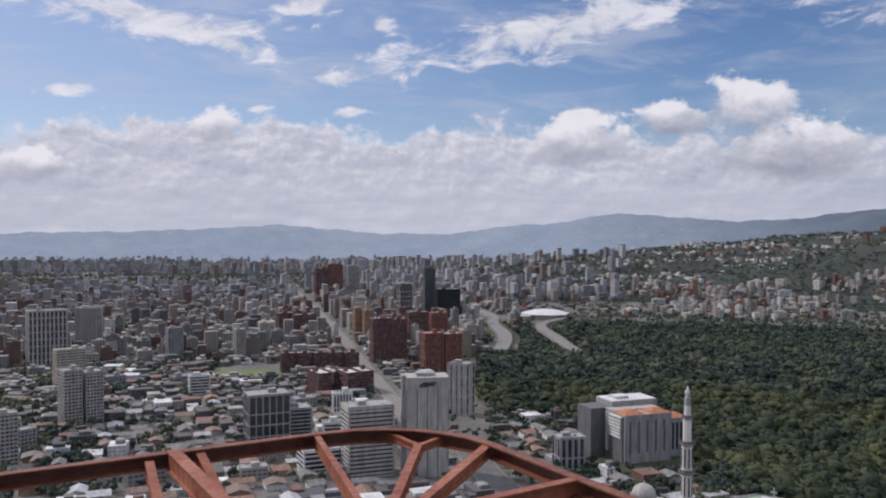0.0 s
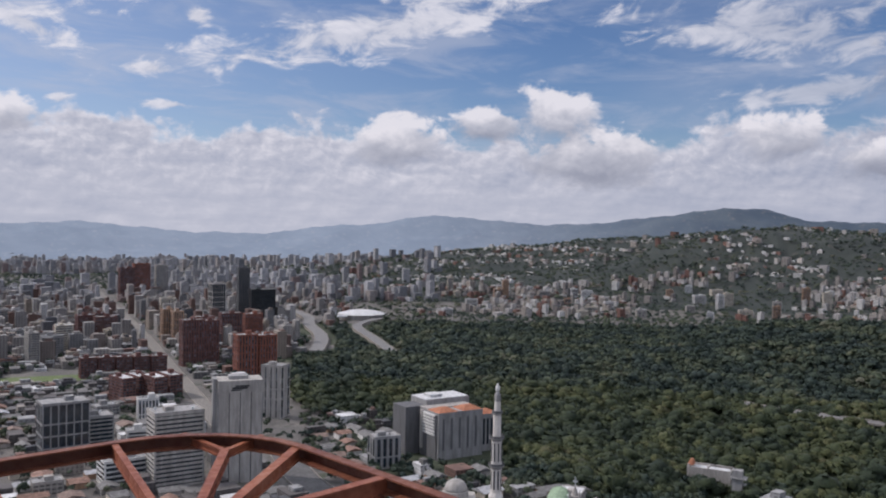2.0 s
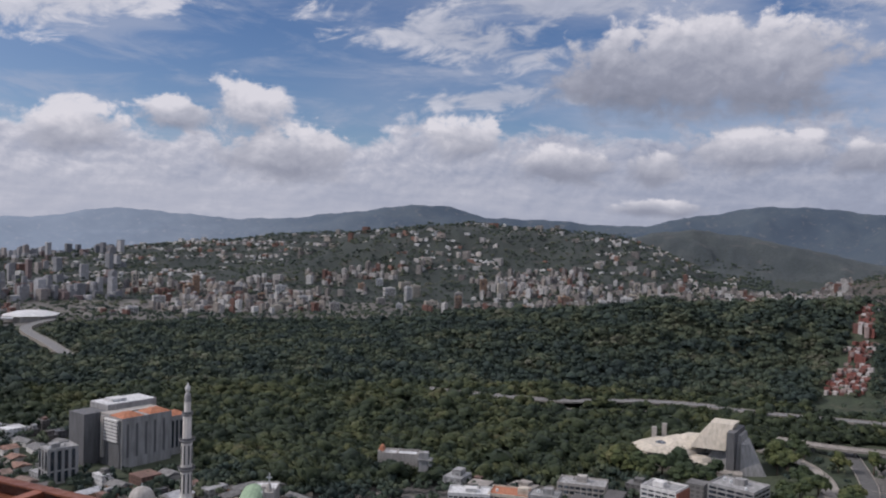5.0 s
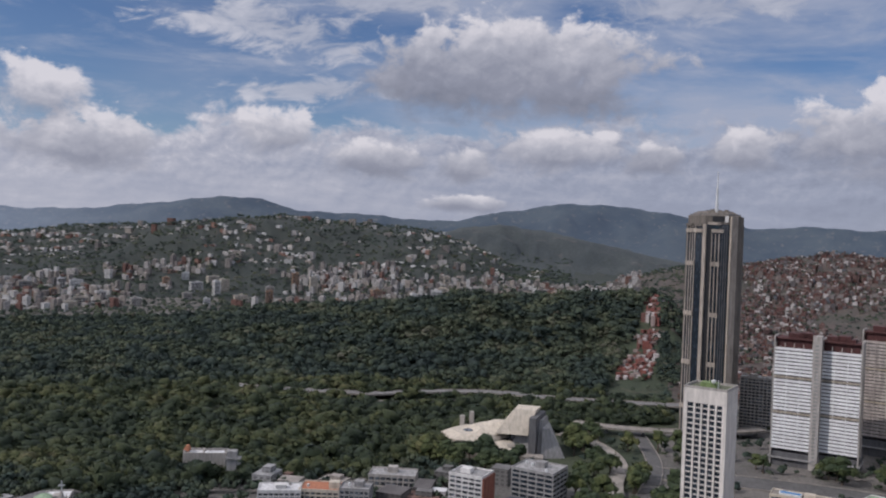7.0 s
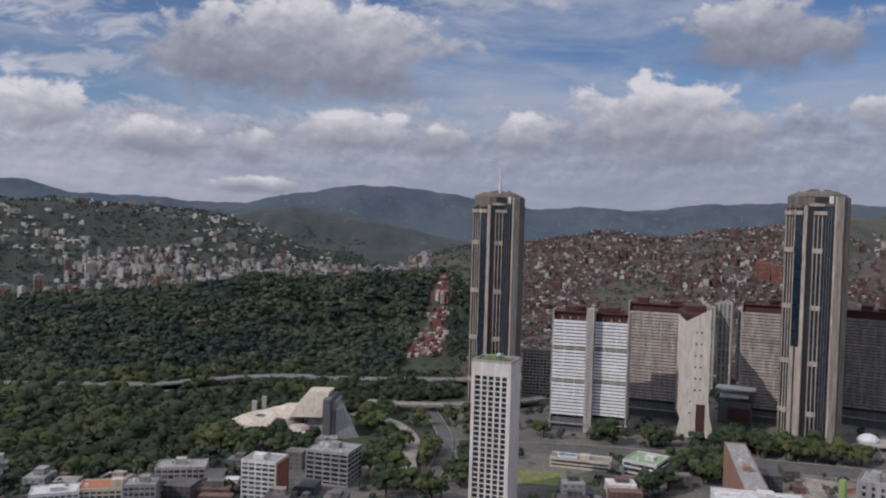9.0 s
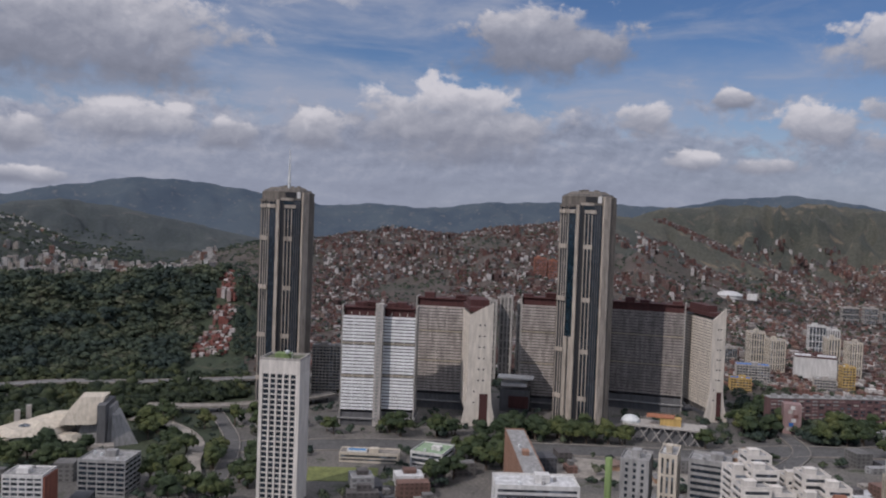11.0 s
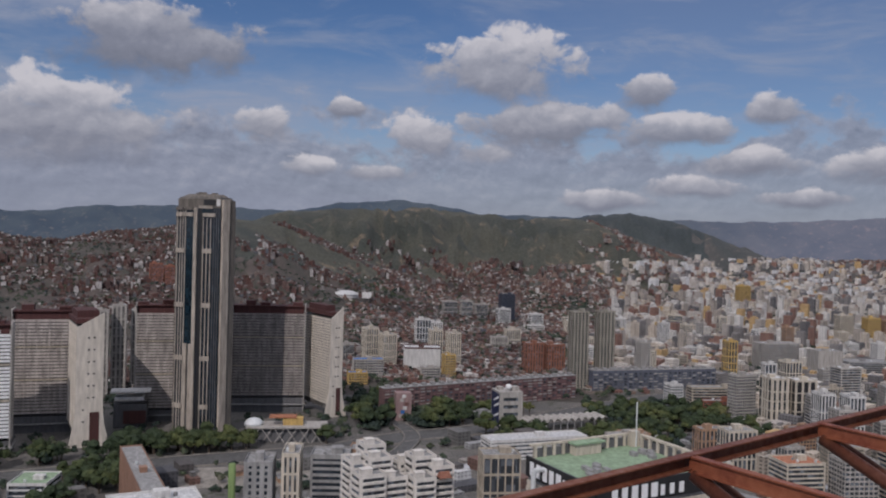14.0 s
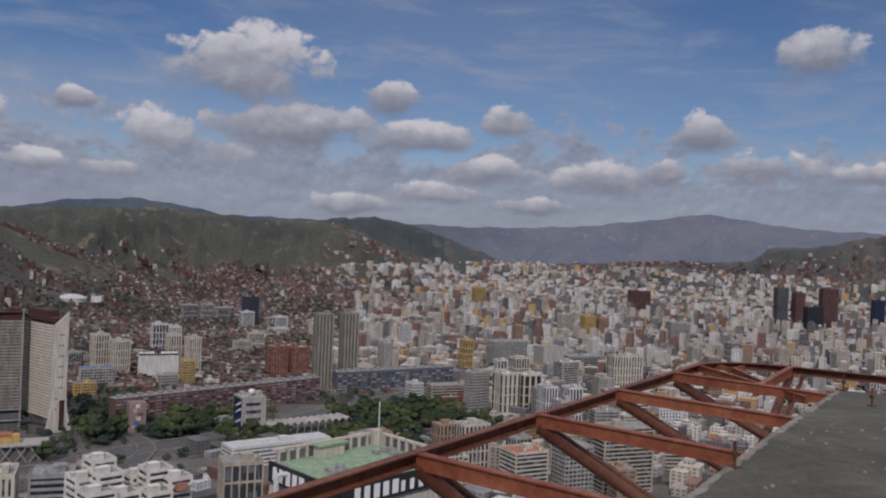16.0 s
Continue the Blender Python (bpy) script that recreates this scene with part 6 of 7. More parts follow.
ribbed_canopy()
block("apartment_tower", "white narrow slab block beside trees", 114.4, 985, 15, 16, 30, -35, "grid", WHITE, GLASS)
block("apartment_block", "long tan low block", 116.9, 1012, 62, 16, 26, -26, "bands", BEIGE, GLASS)
block("apartment_block", "brick red low block", 117.2, 985, 44, 12, 16, -26, "grid", BRICK, GLASS)
block("office_building", "white slab with punched windows", 118.6, 965, 26, 14, 49, -40, "grid", PALE, GLASS, bay=3)
block("office_building", "beige and black stepped office tower", 120.6, 940, 20, 24, 52, -30, "piers", CREAM, GLASSD, bay=6, pier=3.2, roof=ROOFW)
block("office_building", "beige and black stepped office tower", 122.1, 950, 24, 22, 51, -30, "piers", CREAM, BLACKP, bay=8, pier=2.2, roof=ROOFW)
block("apartment_tower", "white twin apartment towers", 123.4, 848, 14, 18, 55, -30, "piers", WHITE, GLASS, bay=3.4, pier=1.2)
block("apartment_tower", "white twin apartment towers", 125.0, 850, 15, 18, 55, -30, "piers", WHITE, GLASS, bay=3.4, pier=1.2)
block("ministry", "broad grey ministry block with a fine grid", 120.5, 1345, 62, 24, 45, -32, "grid", PALE, GLASS, bay=3, band=1.0)
block("ministry", "blank pale concrete block", 123.4, 1325, 38, 30, 41, -32, "none", PALE, PALE, split=False)
block("apartment_tower", "beige apartment tower with ribs", 128.3, 1165, 44, 20, 53, -30, "piers", CREAM, GLASS, bay=4.5, pier=2.2)
block("sports_hall", "long hall with grey roof", 125.6, 1390, 66, 40, 22, -30, "bands", GREY, GLASS, roof=ROOFG)
block("apartment_block", "brown balconied apartment block", 128.6, 690, 46, 20, 52, -34, "bands", BEIGE, GLASS)
block("apartment_block", "cream balconied apartment block", 122.3, 650, 30, 24, 36, -34, "bands", CREAM, GLASS, roof=TILE)
block("apartment_block", "pale balconied apartment block", 125.4, 660, 26, 20, 40, -34, "grid", PALE, GLASS)
for a_, r_, w_, h_, m_ in ((137.6, 2200, 26, 124, DARKG), (138.6, 2240, 24, 112, MAROON), (139.5, 2120, 38, 85, BLACKP), (140.3, 2300, 38, 124, MAROON), (143.0, 2500, 26, 95, NAVY),
                           (128.9, 2450, 60, 88, MAROON), (118.3, 2400, 32, 80, YELLOW), (125.7, 1785, 24, 58, YELLOW), (126.6, 1800, 22, 55, TANB), (124.2, 1790, 26, 60, CREAM), (131.5, 1700, 40, 62, PALE)):
    block("tower_block", "tall tower block in the western town", a_, r_, w_, 24, h_, -28, "grid", m_, GLASSD, split=False)

for a_, r_, w_, h_ in ((76.9, 1010, 14, 96), (77.9, 1030, 16, 100), (79.0, 1050, 14, 92)):
    block("apartment_tower", "pale slab tower behind the slabs", a_, r_, w_, 16, h_, 4, "piers", PALE, SHADEW, bay=5, pier=2.2, split=False, group="towers behind the slabs")
block("apartment_block", "low pale block beside the slabs", 65.9, 905, 30, 14, 52, 6, "grid", PALE, GLASS, split=False)
for a_ in (80.05, 80.95):
    block("apartment_tower", "orange brick tower among the shanties", a_, 1690, 24, 20, 44, -4, "grid", plaster("dull_orange", (0.30, 0.12, 0.075), grime=0.3), GLASS, split=False, z=float(height(*polar(a_, 1690).xy)) - 8, group="brick towers on the slope")


def dome_hall():
    p = polar(92.2, 1780)
    e = thing("sports_dome", "white shallow dome over a low hall on the slope", "hall", 92.2, 1780, 0, z=float(height(p.x, p.y)) - 2)
    part("wall", Mb().lathe([(24, 0), (24, 7)], 20), WHITE, e)
    part("roof", Mb().lathe([(26, 7), (24, 9), (18, 12.5), (10, 14.5), (0.5, 15)], 20), ROOFW, e)
    for k in range(5):
        part("annex", Mb().box(-70 + k * 26, -14 + 9 * (k % 2), 0, -52 + k * 26, 2 + 9 * (k % 2), 9 + 2 * (k % 3)), WHITE, e)
    take(92.2, 1780, 50)


dome_hall()


# ================= roads =================
def road(name, label, pts, width, mat=ASPHALT, lift=0.4, thick=0.5, posts=False, clear=0.6):
    """A ribbon of road through (azimuth, distance) points."""
    ps = [polar(a, r) for a, r in pts]
    ctl = []
    for i in range(len(ps) - 1):
        for k in range(8):
            t = k / 8
            p0, p1, p2, p3 = ps[max(i - 1, 0)], ps[i], ps[i + 1], ps[min(i + 2, len(ps) - 1)]
            ctl.append(0.5 * ((2 * p1) + (p2 - p0) * t + (2 * p0 - 5 * p1 + 4 * p2 - p3) * t * t + (3 * p1 - p0 - 3 * p2 + p3) * t ** 3))
    ctl.append(ps[-1])
    mb, kerb = Mb(), Mb()
    rings, k1, k2 = [], [], []
    for i, p in enumerate(ctl):
        d = (ctl[min(i + 1, len(ctl) - 1)] - ctl[max(i - 1, 0)]).normalized()
        s = Vector((d.y, -d.x, 0))
        z = float(height(p.x, p.y)) + lift
        q = lambda o, u: tuple(p + s * o + Vector((0, 0, z + u)))
        w = width / 2
        rings.append([q(-w, -thick), q(w, -thick), q(w, 0), q(-w, 0)])
        k1.append([q(-w - 0.6, -thick), q(-w, -thick), q(-w, 0.7), q(-w - 0.6, 0.7)])
        k2.append([q(w, -thick), q(w + 0.6, -thick), q(w + 0.6, 0.7), q(w, 0.7)])
        nxt = ctl[min(i + 1, len(ctl) - 1)]
        n_ = max(1, int((nxt - p).length / (width * 0.8)))
        for j in range(n_):
            q_ = p.lerp(nxt, j / n_)
            TAKEN.append((q_.x * (1 - 6 * (clear - 0.6) / 500), q_.y * (1 - 6 * (clear - 0.6) / 500), width * clear))
        if posts and i % 3 == 0:
            kerb.box(p.x - 1, p.y - 1, z - lift - 2, p.x + 1, p.y + 1, z - thick)
    e = new(name)
    tagged(e, label, "road", kind="structure")
    part("carriageway", mb.loft(rings), mat, e)
    part("kerb", Mb().loft(k1), PAVING, e), part("kerb", Mb().loft(k2), PAVING, e)
    if posts:
        part("pier", kerb, GREY, e)


PALEP = plaster("pale_paving", (0.29, 0.265, 0.235), grime=0.35, streak=False, scale=0.05)
PALE_ROAD = plaster("pale_asphalt", (0.19, 0.185, 0.18), streak=False)
road("road_east", "straight pale avenue through the eastern town", [(-1.5, 760), (-3.6, 956), (-5.5, 1203), (-7.0, 1530), (-8.5, 1956), (-10.3, 2703)], 15, plaster("worn_road", (0.20, 0.185, 0.165), streak=False), clear=1.05)
road("road_highway", "wide pale motorway bend", [(3.9, 1290), (4.2, 1400), (4.1, 1500), (3.4, 1650), (3.1, 1823), (0.5, 2100)], 22, PALE_ROAD, 5, 5, clear=1.3)
road("road_underpass", "grey motorway arm below the deck", [(6.4, 570), (4.3, 610), (2.9, 655), (1.9, 720)], 24, ASPHALT)
road("road_motorway", "second arm of the motorway", [(8.9, 1290), (7.8, 1430), (6.6, 1640), (8.6, 1790)], 18, PALE_ROAD, 5, 5, clear=1.3)
road("road_freeway", "elevated freeway through the woods", [(31.5, 985), (33.5, 965), (37.0, 948), (41.0, 938), (45.0, 958), (49.4, 966), (53.9, 950), (60.9, 960), (66, 985)], 17, plaster("pale_asphalt", (0.19, 0.185, 0.18), streak=False), 7, 1.2, True)
road("road_slip", "slip road beside the freeway", [(40.0, 925), (43.5, 905), (47, 930)], 22, ASPHALT, 1.0)
road("road_ramp", "curving ramp by the theatre", [(57.6, 600), (57.4, 650), (57.7, 700), (56.9, 745), (55.4, 782), (53.6, 800)], 11, PALEP, 3, 0.8)
road("road_slope", "asphalt avenue beside the ramp", [(58.6, 590), (59.6, 650), (59.9, 720), (59.2, 790), (58.6, 840)], 12, ASPHALT, 1.0)
road("road_bridge", "flyover between the woods and the towers", [(54.5, 835), (57.5, 825), (60.6, 829), (64.0, 850), (66.5, 880)], 14, PAVING, 7, 1.2, True)
road("road_boulevard", "broad avenue at the foot of the towers", [(60, 700), (68, 705), (75, 708), (81, 716), (87, 728), (92, 748), (96.5, 795), (101, 830), (106, 905), (112, 1035), (118, 1180)], 34, ASPHALT)
road("road_junction", "side street from the avenue", [(92, 655), (95.5, 715), (97, 790), (96, 850)], 14, ASPHALT, 0.9)
road("road_ramps", "sunken car park road", [(97.5, 560), (97.4, 640), (97.0, 735)], 24, plaster("car_park", (0.13, 0.122, 0.115), streak=False), 1.4)
yard = tagged(part("pavement", Mb().box(-60, 0, 0.02, 60, 55, 0.3), PAVING), "pale bare yard beside the avenue", "pavement", kind="structure")
yard.location, yard.rotation_euler = polar(85.5, 640), (0, 0, -radians(88))

def arena():
    e = thing("arena", "far low arena with a white faceted roof", "arena", 6.9, 1747)
    hexa = lambda a, b: [(a * math.cos(k * math.pi / 4 + 0.39), 50 + b * math.sin(k * math.pi / 4 + 0.39)) for k in range(8)]
    part("wall", Mb().prism(hexa(50, 44), 0, 11), PALE, e)
    part("roof", Mb().prism(hexa(54, 48), 11, 18, hexa(26, 22)), ROOFW, e)
    part("canopy", Mb().box(-70, -4, 8, -30, 22, 10), ROOFW, e)
    take(6.9, 1790, 60)
    take(6.7, 1690, 45)


arena()

# ================= trees =================
_ico = [(-1, 1.618, 0), (1, 1.618, 0), (-1, -1.618, 0), (1, -1.618, 0), (0, -1, 1.618), (0, 1, 1.618), (0, -1, -1.618), (0, 1, -1.618), (1.618, 0, -1), (1.618, 0, 1), (-1.618, 0, -1), (-1.618, 0, 1)]
ICO = np.array(_ico) / 1.902
ICO_F = np.array([(0, 11, 5), (0, 5, 1), (0, 1, 7), (0, 7, 10), (0, 10, 11), (1, 5, 9), (5, 11, 4), (11, 10, 2), (10, 7, 6), (7, 1, 8),
                  (3, 9, 4), (3, 4, 2), (3, 2, 6), (3, 6, 8), (3, 8, 9), (4, 9, 5), (2, 4, 11), (6, 2, 10), (8, 6, 7), (9, 8, 1)])


def crown(rng, lumps=8, leaves=70, flat=0.72, spray=(0.06, 0.13)):
    """One crown of radius about 1, its foot at z = 0: clumps, with loose sprays of leaves round them."""
    V, F, o = [], [], 0
    cs = []
    for k in range(lumps):
        a, rad = rng.uniform(0, 6.28), (rng.uniform(0.25, 0.68) if k else 0.0)
        c = np.array([rad * math.cos(a), rad * math.sin(a), flat * rng.uniform(0.45, 1.0) * (1.0 - 0.35 * rad) + (0.25 if k == 0 else 0)])
        s = rng.uniform(0.30, 0.52) * (1.15 if k == 0 else 1.0)
        v = ICO * (1 + rng.uniform(-0.28, 0.28, (12, 1))) * s * np.array([1, 1, 0.8]) + c
        V.append(v), F.append(ICO_F[ICO[ICO_F].mean(1)[:, 2] > -0.45] + o)
        o += 12
        cs.append((c, s))
    for k in range(leaves):
        c, s = cs[rng.integers(len(cs))]
        d = rng.normal(size=3)
        d[2] = abs(d[2]) * 0.9 - 0.15
        d /= np.linalg.norm(d)
        p = c + d * s * rng.uniform(0.86, 1.12) * np.array([1, 1, 0.85])
        a, b = rng.normal(size=3), rng.normal(size=3)
        w = rng.uniform(*spray)
        V.append(np.stack([p + a * w * 0.6, p + b * w * 0.6, p - (a + b) * w * 0.45])), F.append(np.array([[o, o + 1, o + 2]]))
        o += 3
    return np.concatenate(V), np.concatenate(F)


_r = np.random.default_rng(11)
CROWNS = [crown(_r, 6, 90, 0.5, (0.10, 0.22)) for _ in range(9)]
SMALL = [crown(_r, 2, 14, 0.5, (0.16, 0.30)) for _ in range(6)]
TINY = [crown(_r, 1, 3, 0.5, (0.20, 0.36)) for _ in range(8)]
FARC = [crown(_r, 2, 20, 0.45, (0.16, 0.32)) for _ in range(8)]


def scatter(protos, X, Y, Z, S, rng, tall=(0.85, 1.25)):
    """All crowns in one array of triangles."""
    VV, FF, o = [], [], 0
    which = rng.integers(len(protos), size=len(X))
    turn, up = rng.uniform(0, 6.28, len(X)), rng.uniform(*tall, len(X))
    for i, (V, F) in enumerate(protos):
        idx = np.nonzero(which == i)[0]
        if not len(idx):
            continue
        c, s = np.cos(turn[idx])[:, None], np.sin(turn[idx])[:, None]
        x, y, z = V[:, 0][None], V[:, 1][None], V[:, 2][None]
        sc = S[idx][:, None]
        P = np.stack([(x * c - y * s) * sc + X[idx][:, None], (x * s + y * c) * sc + Y[idx][:, None], z * sc * up[idx][:, None] + Z[idx][:, None]], -1)
        f = F[None] + (np.arange(len(idx)) * len(V))[:, None, None] + o
        VV.append(P.reshape(-1, 3)), FF.append(f.reshape(-1, 3))
        o += len(idx) * len(V)
    return np.concatenate(VV), np.concatenate(FF)


def sector(rng, n, a0, a1, r0, r1):
    """Even random places in a ring sector."""
    az = rng.uniform(a0, a1, n)
    r = np.sqrt(rng.uniform(r0 ** 2, r1 ** 2, n))
    return az, r, r * np.sin(np.radians(az)), r * np.cos(np.radians(az))


def clear_of(X, Y, extra):
    T = np.array(TAKEN)
    ok = np.ones(len(X), bool)
    for x, y, c in T:
        ok &= (X - x) ** 2 + (Y - y) ** 2 > (c * 0.92 + extra) ** 2
    return ok


def in_woods(az, r):
    near = np.interp(az, [3, 5, 9, 12.5, 15.5, 17.5, 24, 40, 45, 52, 56, 61], [900, 860, 880, 860, 800, 655, 610, 640, 690, 780, 850, 900])
    far = np.interp(az, [2, 4, 8, 14, 20, 30, 36, 45, 56, 59.5, 61], [1400, 1700, 1720, 1700, 1720, 1700, 1560, 1500, 1480, 1460, 1000])
    return (az > 2.5) & (az < np.where(r > 1000, 57.0 + (r - 1090) * 0.0066, 60.8)) & (r > near) & (r < far)


def woods():
    rng = np.random.default_rng(21)
    az, r, X, Y = sector(rng, 40000, 2, 61, 600, 1800)
    ok = in_woods(az, r) & clear_of(X, Y, 1.5)
    X, Y, r = X[ok], Y[ok], r[ok]
    # keep crowns apart: a coarse grid thins them
    key = np.round(X / 7.4).astype(int) * 100003 + np.round(Y / 7.4).astype(int)
    _, first = np.unique(key, return_index=True)
    X, Y, r = X[first], Y[first], r[first]
    S = rng.uniform(5.0, 10.5, len(X)) * np.where(rng.random(len(X)) < 0.12, 1.45, 1.0)
    Z = height(X, Y) + rng.uniform(0.8, 3.0, len(X)) + 1.6 * rough_noise(X * 2, Y * 2)
    nearby = r < 1020
    big = nearby & (rng.random(len(X)) < 0.62)
    S, nearby, keep = np.where(nearby, S * 1.28, S), nearby[big | ~nearby], big | ~nearby
    X, Y, Z, S = X[keep], Y[keep], Z[keep], S[keep]
    V, F = scatter(CROWNS, X[nearby], Y[nearby], Z[nearby], S[nearby], rng, (0.6, 0.95))
    tagged(new("woods", big_mesh("woods", V, F, LEAF, True)), "dense dark green broadleaf woods", "trees", kind="stuff")
    V, F = scatter(FARC, X[~nearby], Y[~nearby], Z[~nearby], S[~nearby] * 1.1, rng, (0.6, 0.95))
    tagged(new("woods", big_mesh("far_woods", V, F, LEAF_HAZED, True)), "wooded hill of dark green trees", "trees", kind="stuff")
    return len(X)


woods()


def tree_meshes():
    rng = np.random.default_rng(5)
    out = []
    for k in range(5):
        V, F = crown(rng, 10, 160)
        m = big_mesh("crown", V * 6.2 + np.array([0, 0, 4.0]), F, LEAF_STREET)
        t = Mb()
        t.lathe([(0.55, 0), (0.4, 2.5), (0.32, 5)], 7)
        for j in range(4):
            a = j * 1.57 + k
            t.tube((0, 0, 3.6), (2.6 * math.cos(a), 2.6 * math.sin(a), 6.4), 0.18, 5)
        out.append((m, t.mesh("trunk", BARK)))
    return out


TREES = tree_meshes()


def plant(az, r, size, rng, group):
    m, t = TREES[rng.randrange(len(TREES))]
    p = polar(az, r)
    e = new("tree")
    e.location, e.scale, e.rotation_euler = (p.x, p.y, float(height(p.x, p.y))), (size,) * 3, (0, 0, rng.uniform(0, 6.28))
    tagged(e, "broad green street tree", "tree", group)
    part("trunk", t, BARK, e), part("crown", m, None, e)


def street_trees():
    rng = random.Random(9)
    rows = [(77.5, 92, 738, 768, 46, "trees along the avenue"), (66, 77, 735, 750, 16, "trees along the avenue"), (73, 80, 600, 690, 24, "trees behind the clinic"), (54.5, 62.5, 560, 810, 44, "trees by the ramp"), (44.5, 51.0, 668, 700, 22, "trees before the theatre"),
            (97.5, 111, 790, 975, 58, "trees by the red range"), (108, 120, 800, 990, 64, "trees in the western park"), (92.5, 97, 830, 1000, 22, "trees by the junction")]
    for a0, a1, r0, r1, n, g in rows:
        for _ in range(n):
            for _try in range(12):
                az, r = rng.uniform(a0, a1), rng.uniform(r0, r1)
                p = polar(az, r)
                if free(p.x, p.y, 0.5):
                    plant(az, r, rng.uniform(1.05, 1.9), rng, g)
                    break


street_trees()

# ================= the spread of the town =================
BOX_F = np.array([(4, 5, 6, 7), (0, 1, 5, 4), (1, 2, 6, 5), (2, 3, 7, 6), (3, 0, 4, 7)])


def boxes(X, Y, Z, W, D, H, A, deep=4.0):
    """Many upright boxes in one array; the foot reaches below the ground on slopes."""
    c, s = np.cos(A), np.sin(A)
    V = np.zeros((len(X), 8, 3))
    for k, (i, j) in enumerate(((-1, -1), (1, -1), (1, 1), (-1, 1))):
        x, y = i * W / 2, j * D / 2
        px, py = X + x * c - y * s, Y + x * s + y * c
        V[:, k] = np.stack([px, py, Z - deep], -1)
        V[:, k + 4] = np.stack([px, py, Z + H], -1)
    F = BOX_F[None] + (np.arange(len(X)) * 8)[:, None, None]
    return V.reshape(-1, 3), F.reshape(-1, 4)


PALETTE = [(0.0, (0.34, 0.32, 0.30)), (0.18, (0.25, 0.235, 0.225)), (0.36, (0.18, 0.178, 0.18)), (0.50, (0.28, 0.235, 0.195)), (0.60, (0.15, 0.09, 0.075)), (0.74, (0.46, 0.45, 0.44)), (0.80, (0.22, 0.185, 0.165)), (0.90, (0.11, 0.11, 0.12))]
WARM = [(0.0, (0.56, 0.49, 0.41)), (0.12, (0.42, 0.375, 0.33)), (0.24, (0.68, 0.66, 0.63)), (0.38, (0.54, 0.37, 0.18)), (0.42, (0.24, 0.225, 0.22)), (0.56, (0.46, 0.42, 0.385)), (0.68, (0.26, 0.15, 0.12)), (0.78, (0.62, 0.58, 0.53)), (0.90, (0.15, 0.145, 0.15))]
SHANTY = [(0.0, (0.13, 0.062, 0.052)), (0.24, (0.085, 0.05, 0.046)), (0.40, (0.17, 0.105, 0.092)), (0.56, (0.26, 0.235, 0.225)), (0.68, (0.12, 0.11, 0.11)), (0.80, (0.20, 0.15, 0.13)), (0.88, (0.54, 0.51, 0.49)), (0.97, (0.13, 0.14, 0.16))]
TIN = [(0.0, (0.30, 0.30, 0.30)), (0.12, (0.16, 0.155, 0.15)), (0.42, (0.11, 0.10, 0.098)), (0.66, (0.62, 0.62, 0.62)), (0.74, (0.18, 0.105, 0.085)), (0.82, (0.32, 0.29, 0.26)), (0.90, (0.09, 0.09, 0.10))]
# far eastern buildings: haze put into greyer colours with fainter windows
FAR_EAST = islands("hazed_buildings", [(0.0, (0.36, 0.36, 0.37)), (0.2, (0.29, 0.285, 0.29)), (0.42, (0.23, 0.235, 0.25)), (0.6, (0.30, 0.27, 0.255)), (0.7, (0.20, 0.15, 0.145)), (0.8, (0.45, 0.45, 0.46)), (0.88, (0.17, 0.175, 0.19))], windows=0.4)
FARM = islands("far_buildings", PALETTE, windows=0.62)
WESTM = islands("western_buildings", WARM, windows=0.68)
SHANTYM = islands("brick_shanty", SHANTY, windows=0.5, grain=0.35)
# lighter than brick_shanty: sunlight on the western slopes put into the colours
SHANTYW = islands("sunlit_shanty", [(0.0, (0.21, 0.11, 0.09)), (0.24, (0.14, 0.08, 0.07)), (0.42, (0.28, 0.20, 0.165)), (0.54, (0.34, 0.31, 0.29)), (0.68, (0.17, 0.15, 0.145)), (0.82, (0.26, 0.18, 0.145)), (0.90, (0.60, 0.57, 0.54))], windows=0.5, grain=0.3)
TINM = islands("tin_roofs", TIN, windows=0.45, grain=0.35)
HILLM = islands("hill_buildings", [(0.0, (0.44, 0.42, 0.40)), (0.20, (0.30, 0.275, 0.25)), (0.40, (0.20, 0.18, 0.17)), (0.58, (0.56, 0.55, 0.53)), (0.70, (0.18, 0.095, 0.075)), (0.82, (0.36, 0.32, 0.28)), (0.93, (0.15, 0.145, 0.15))], windows=0.6)
VILLAM = islands("villa_walls", [(0.0, (0.72, 0.71, 0.69)), (0.34, (0.54, 0.51, 0.48)), (0.55, (0.40, 0.345, 0.31)), (0.68, (0.30, 0.17, 0.13)), (0.80, (0.64, 0.60, 0.55)), (0.93, (0.22, 0.21, 0.21))], windows=0.5)


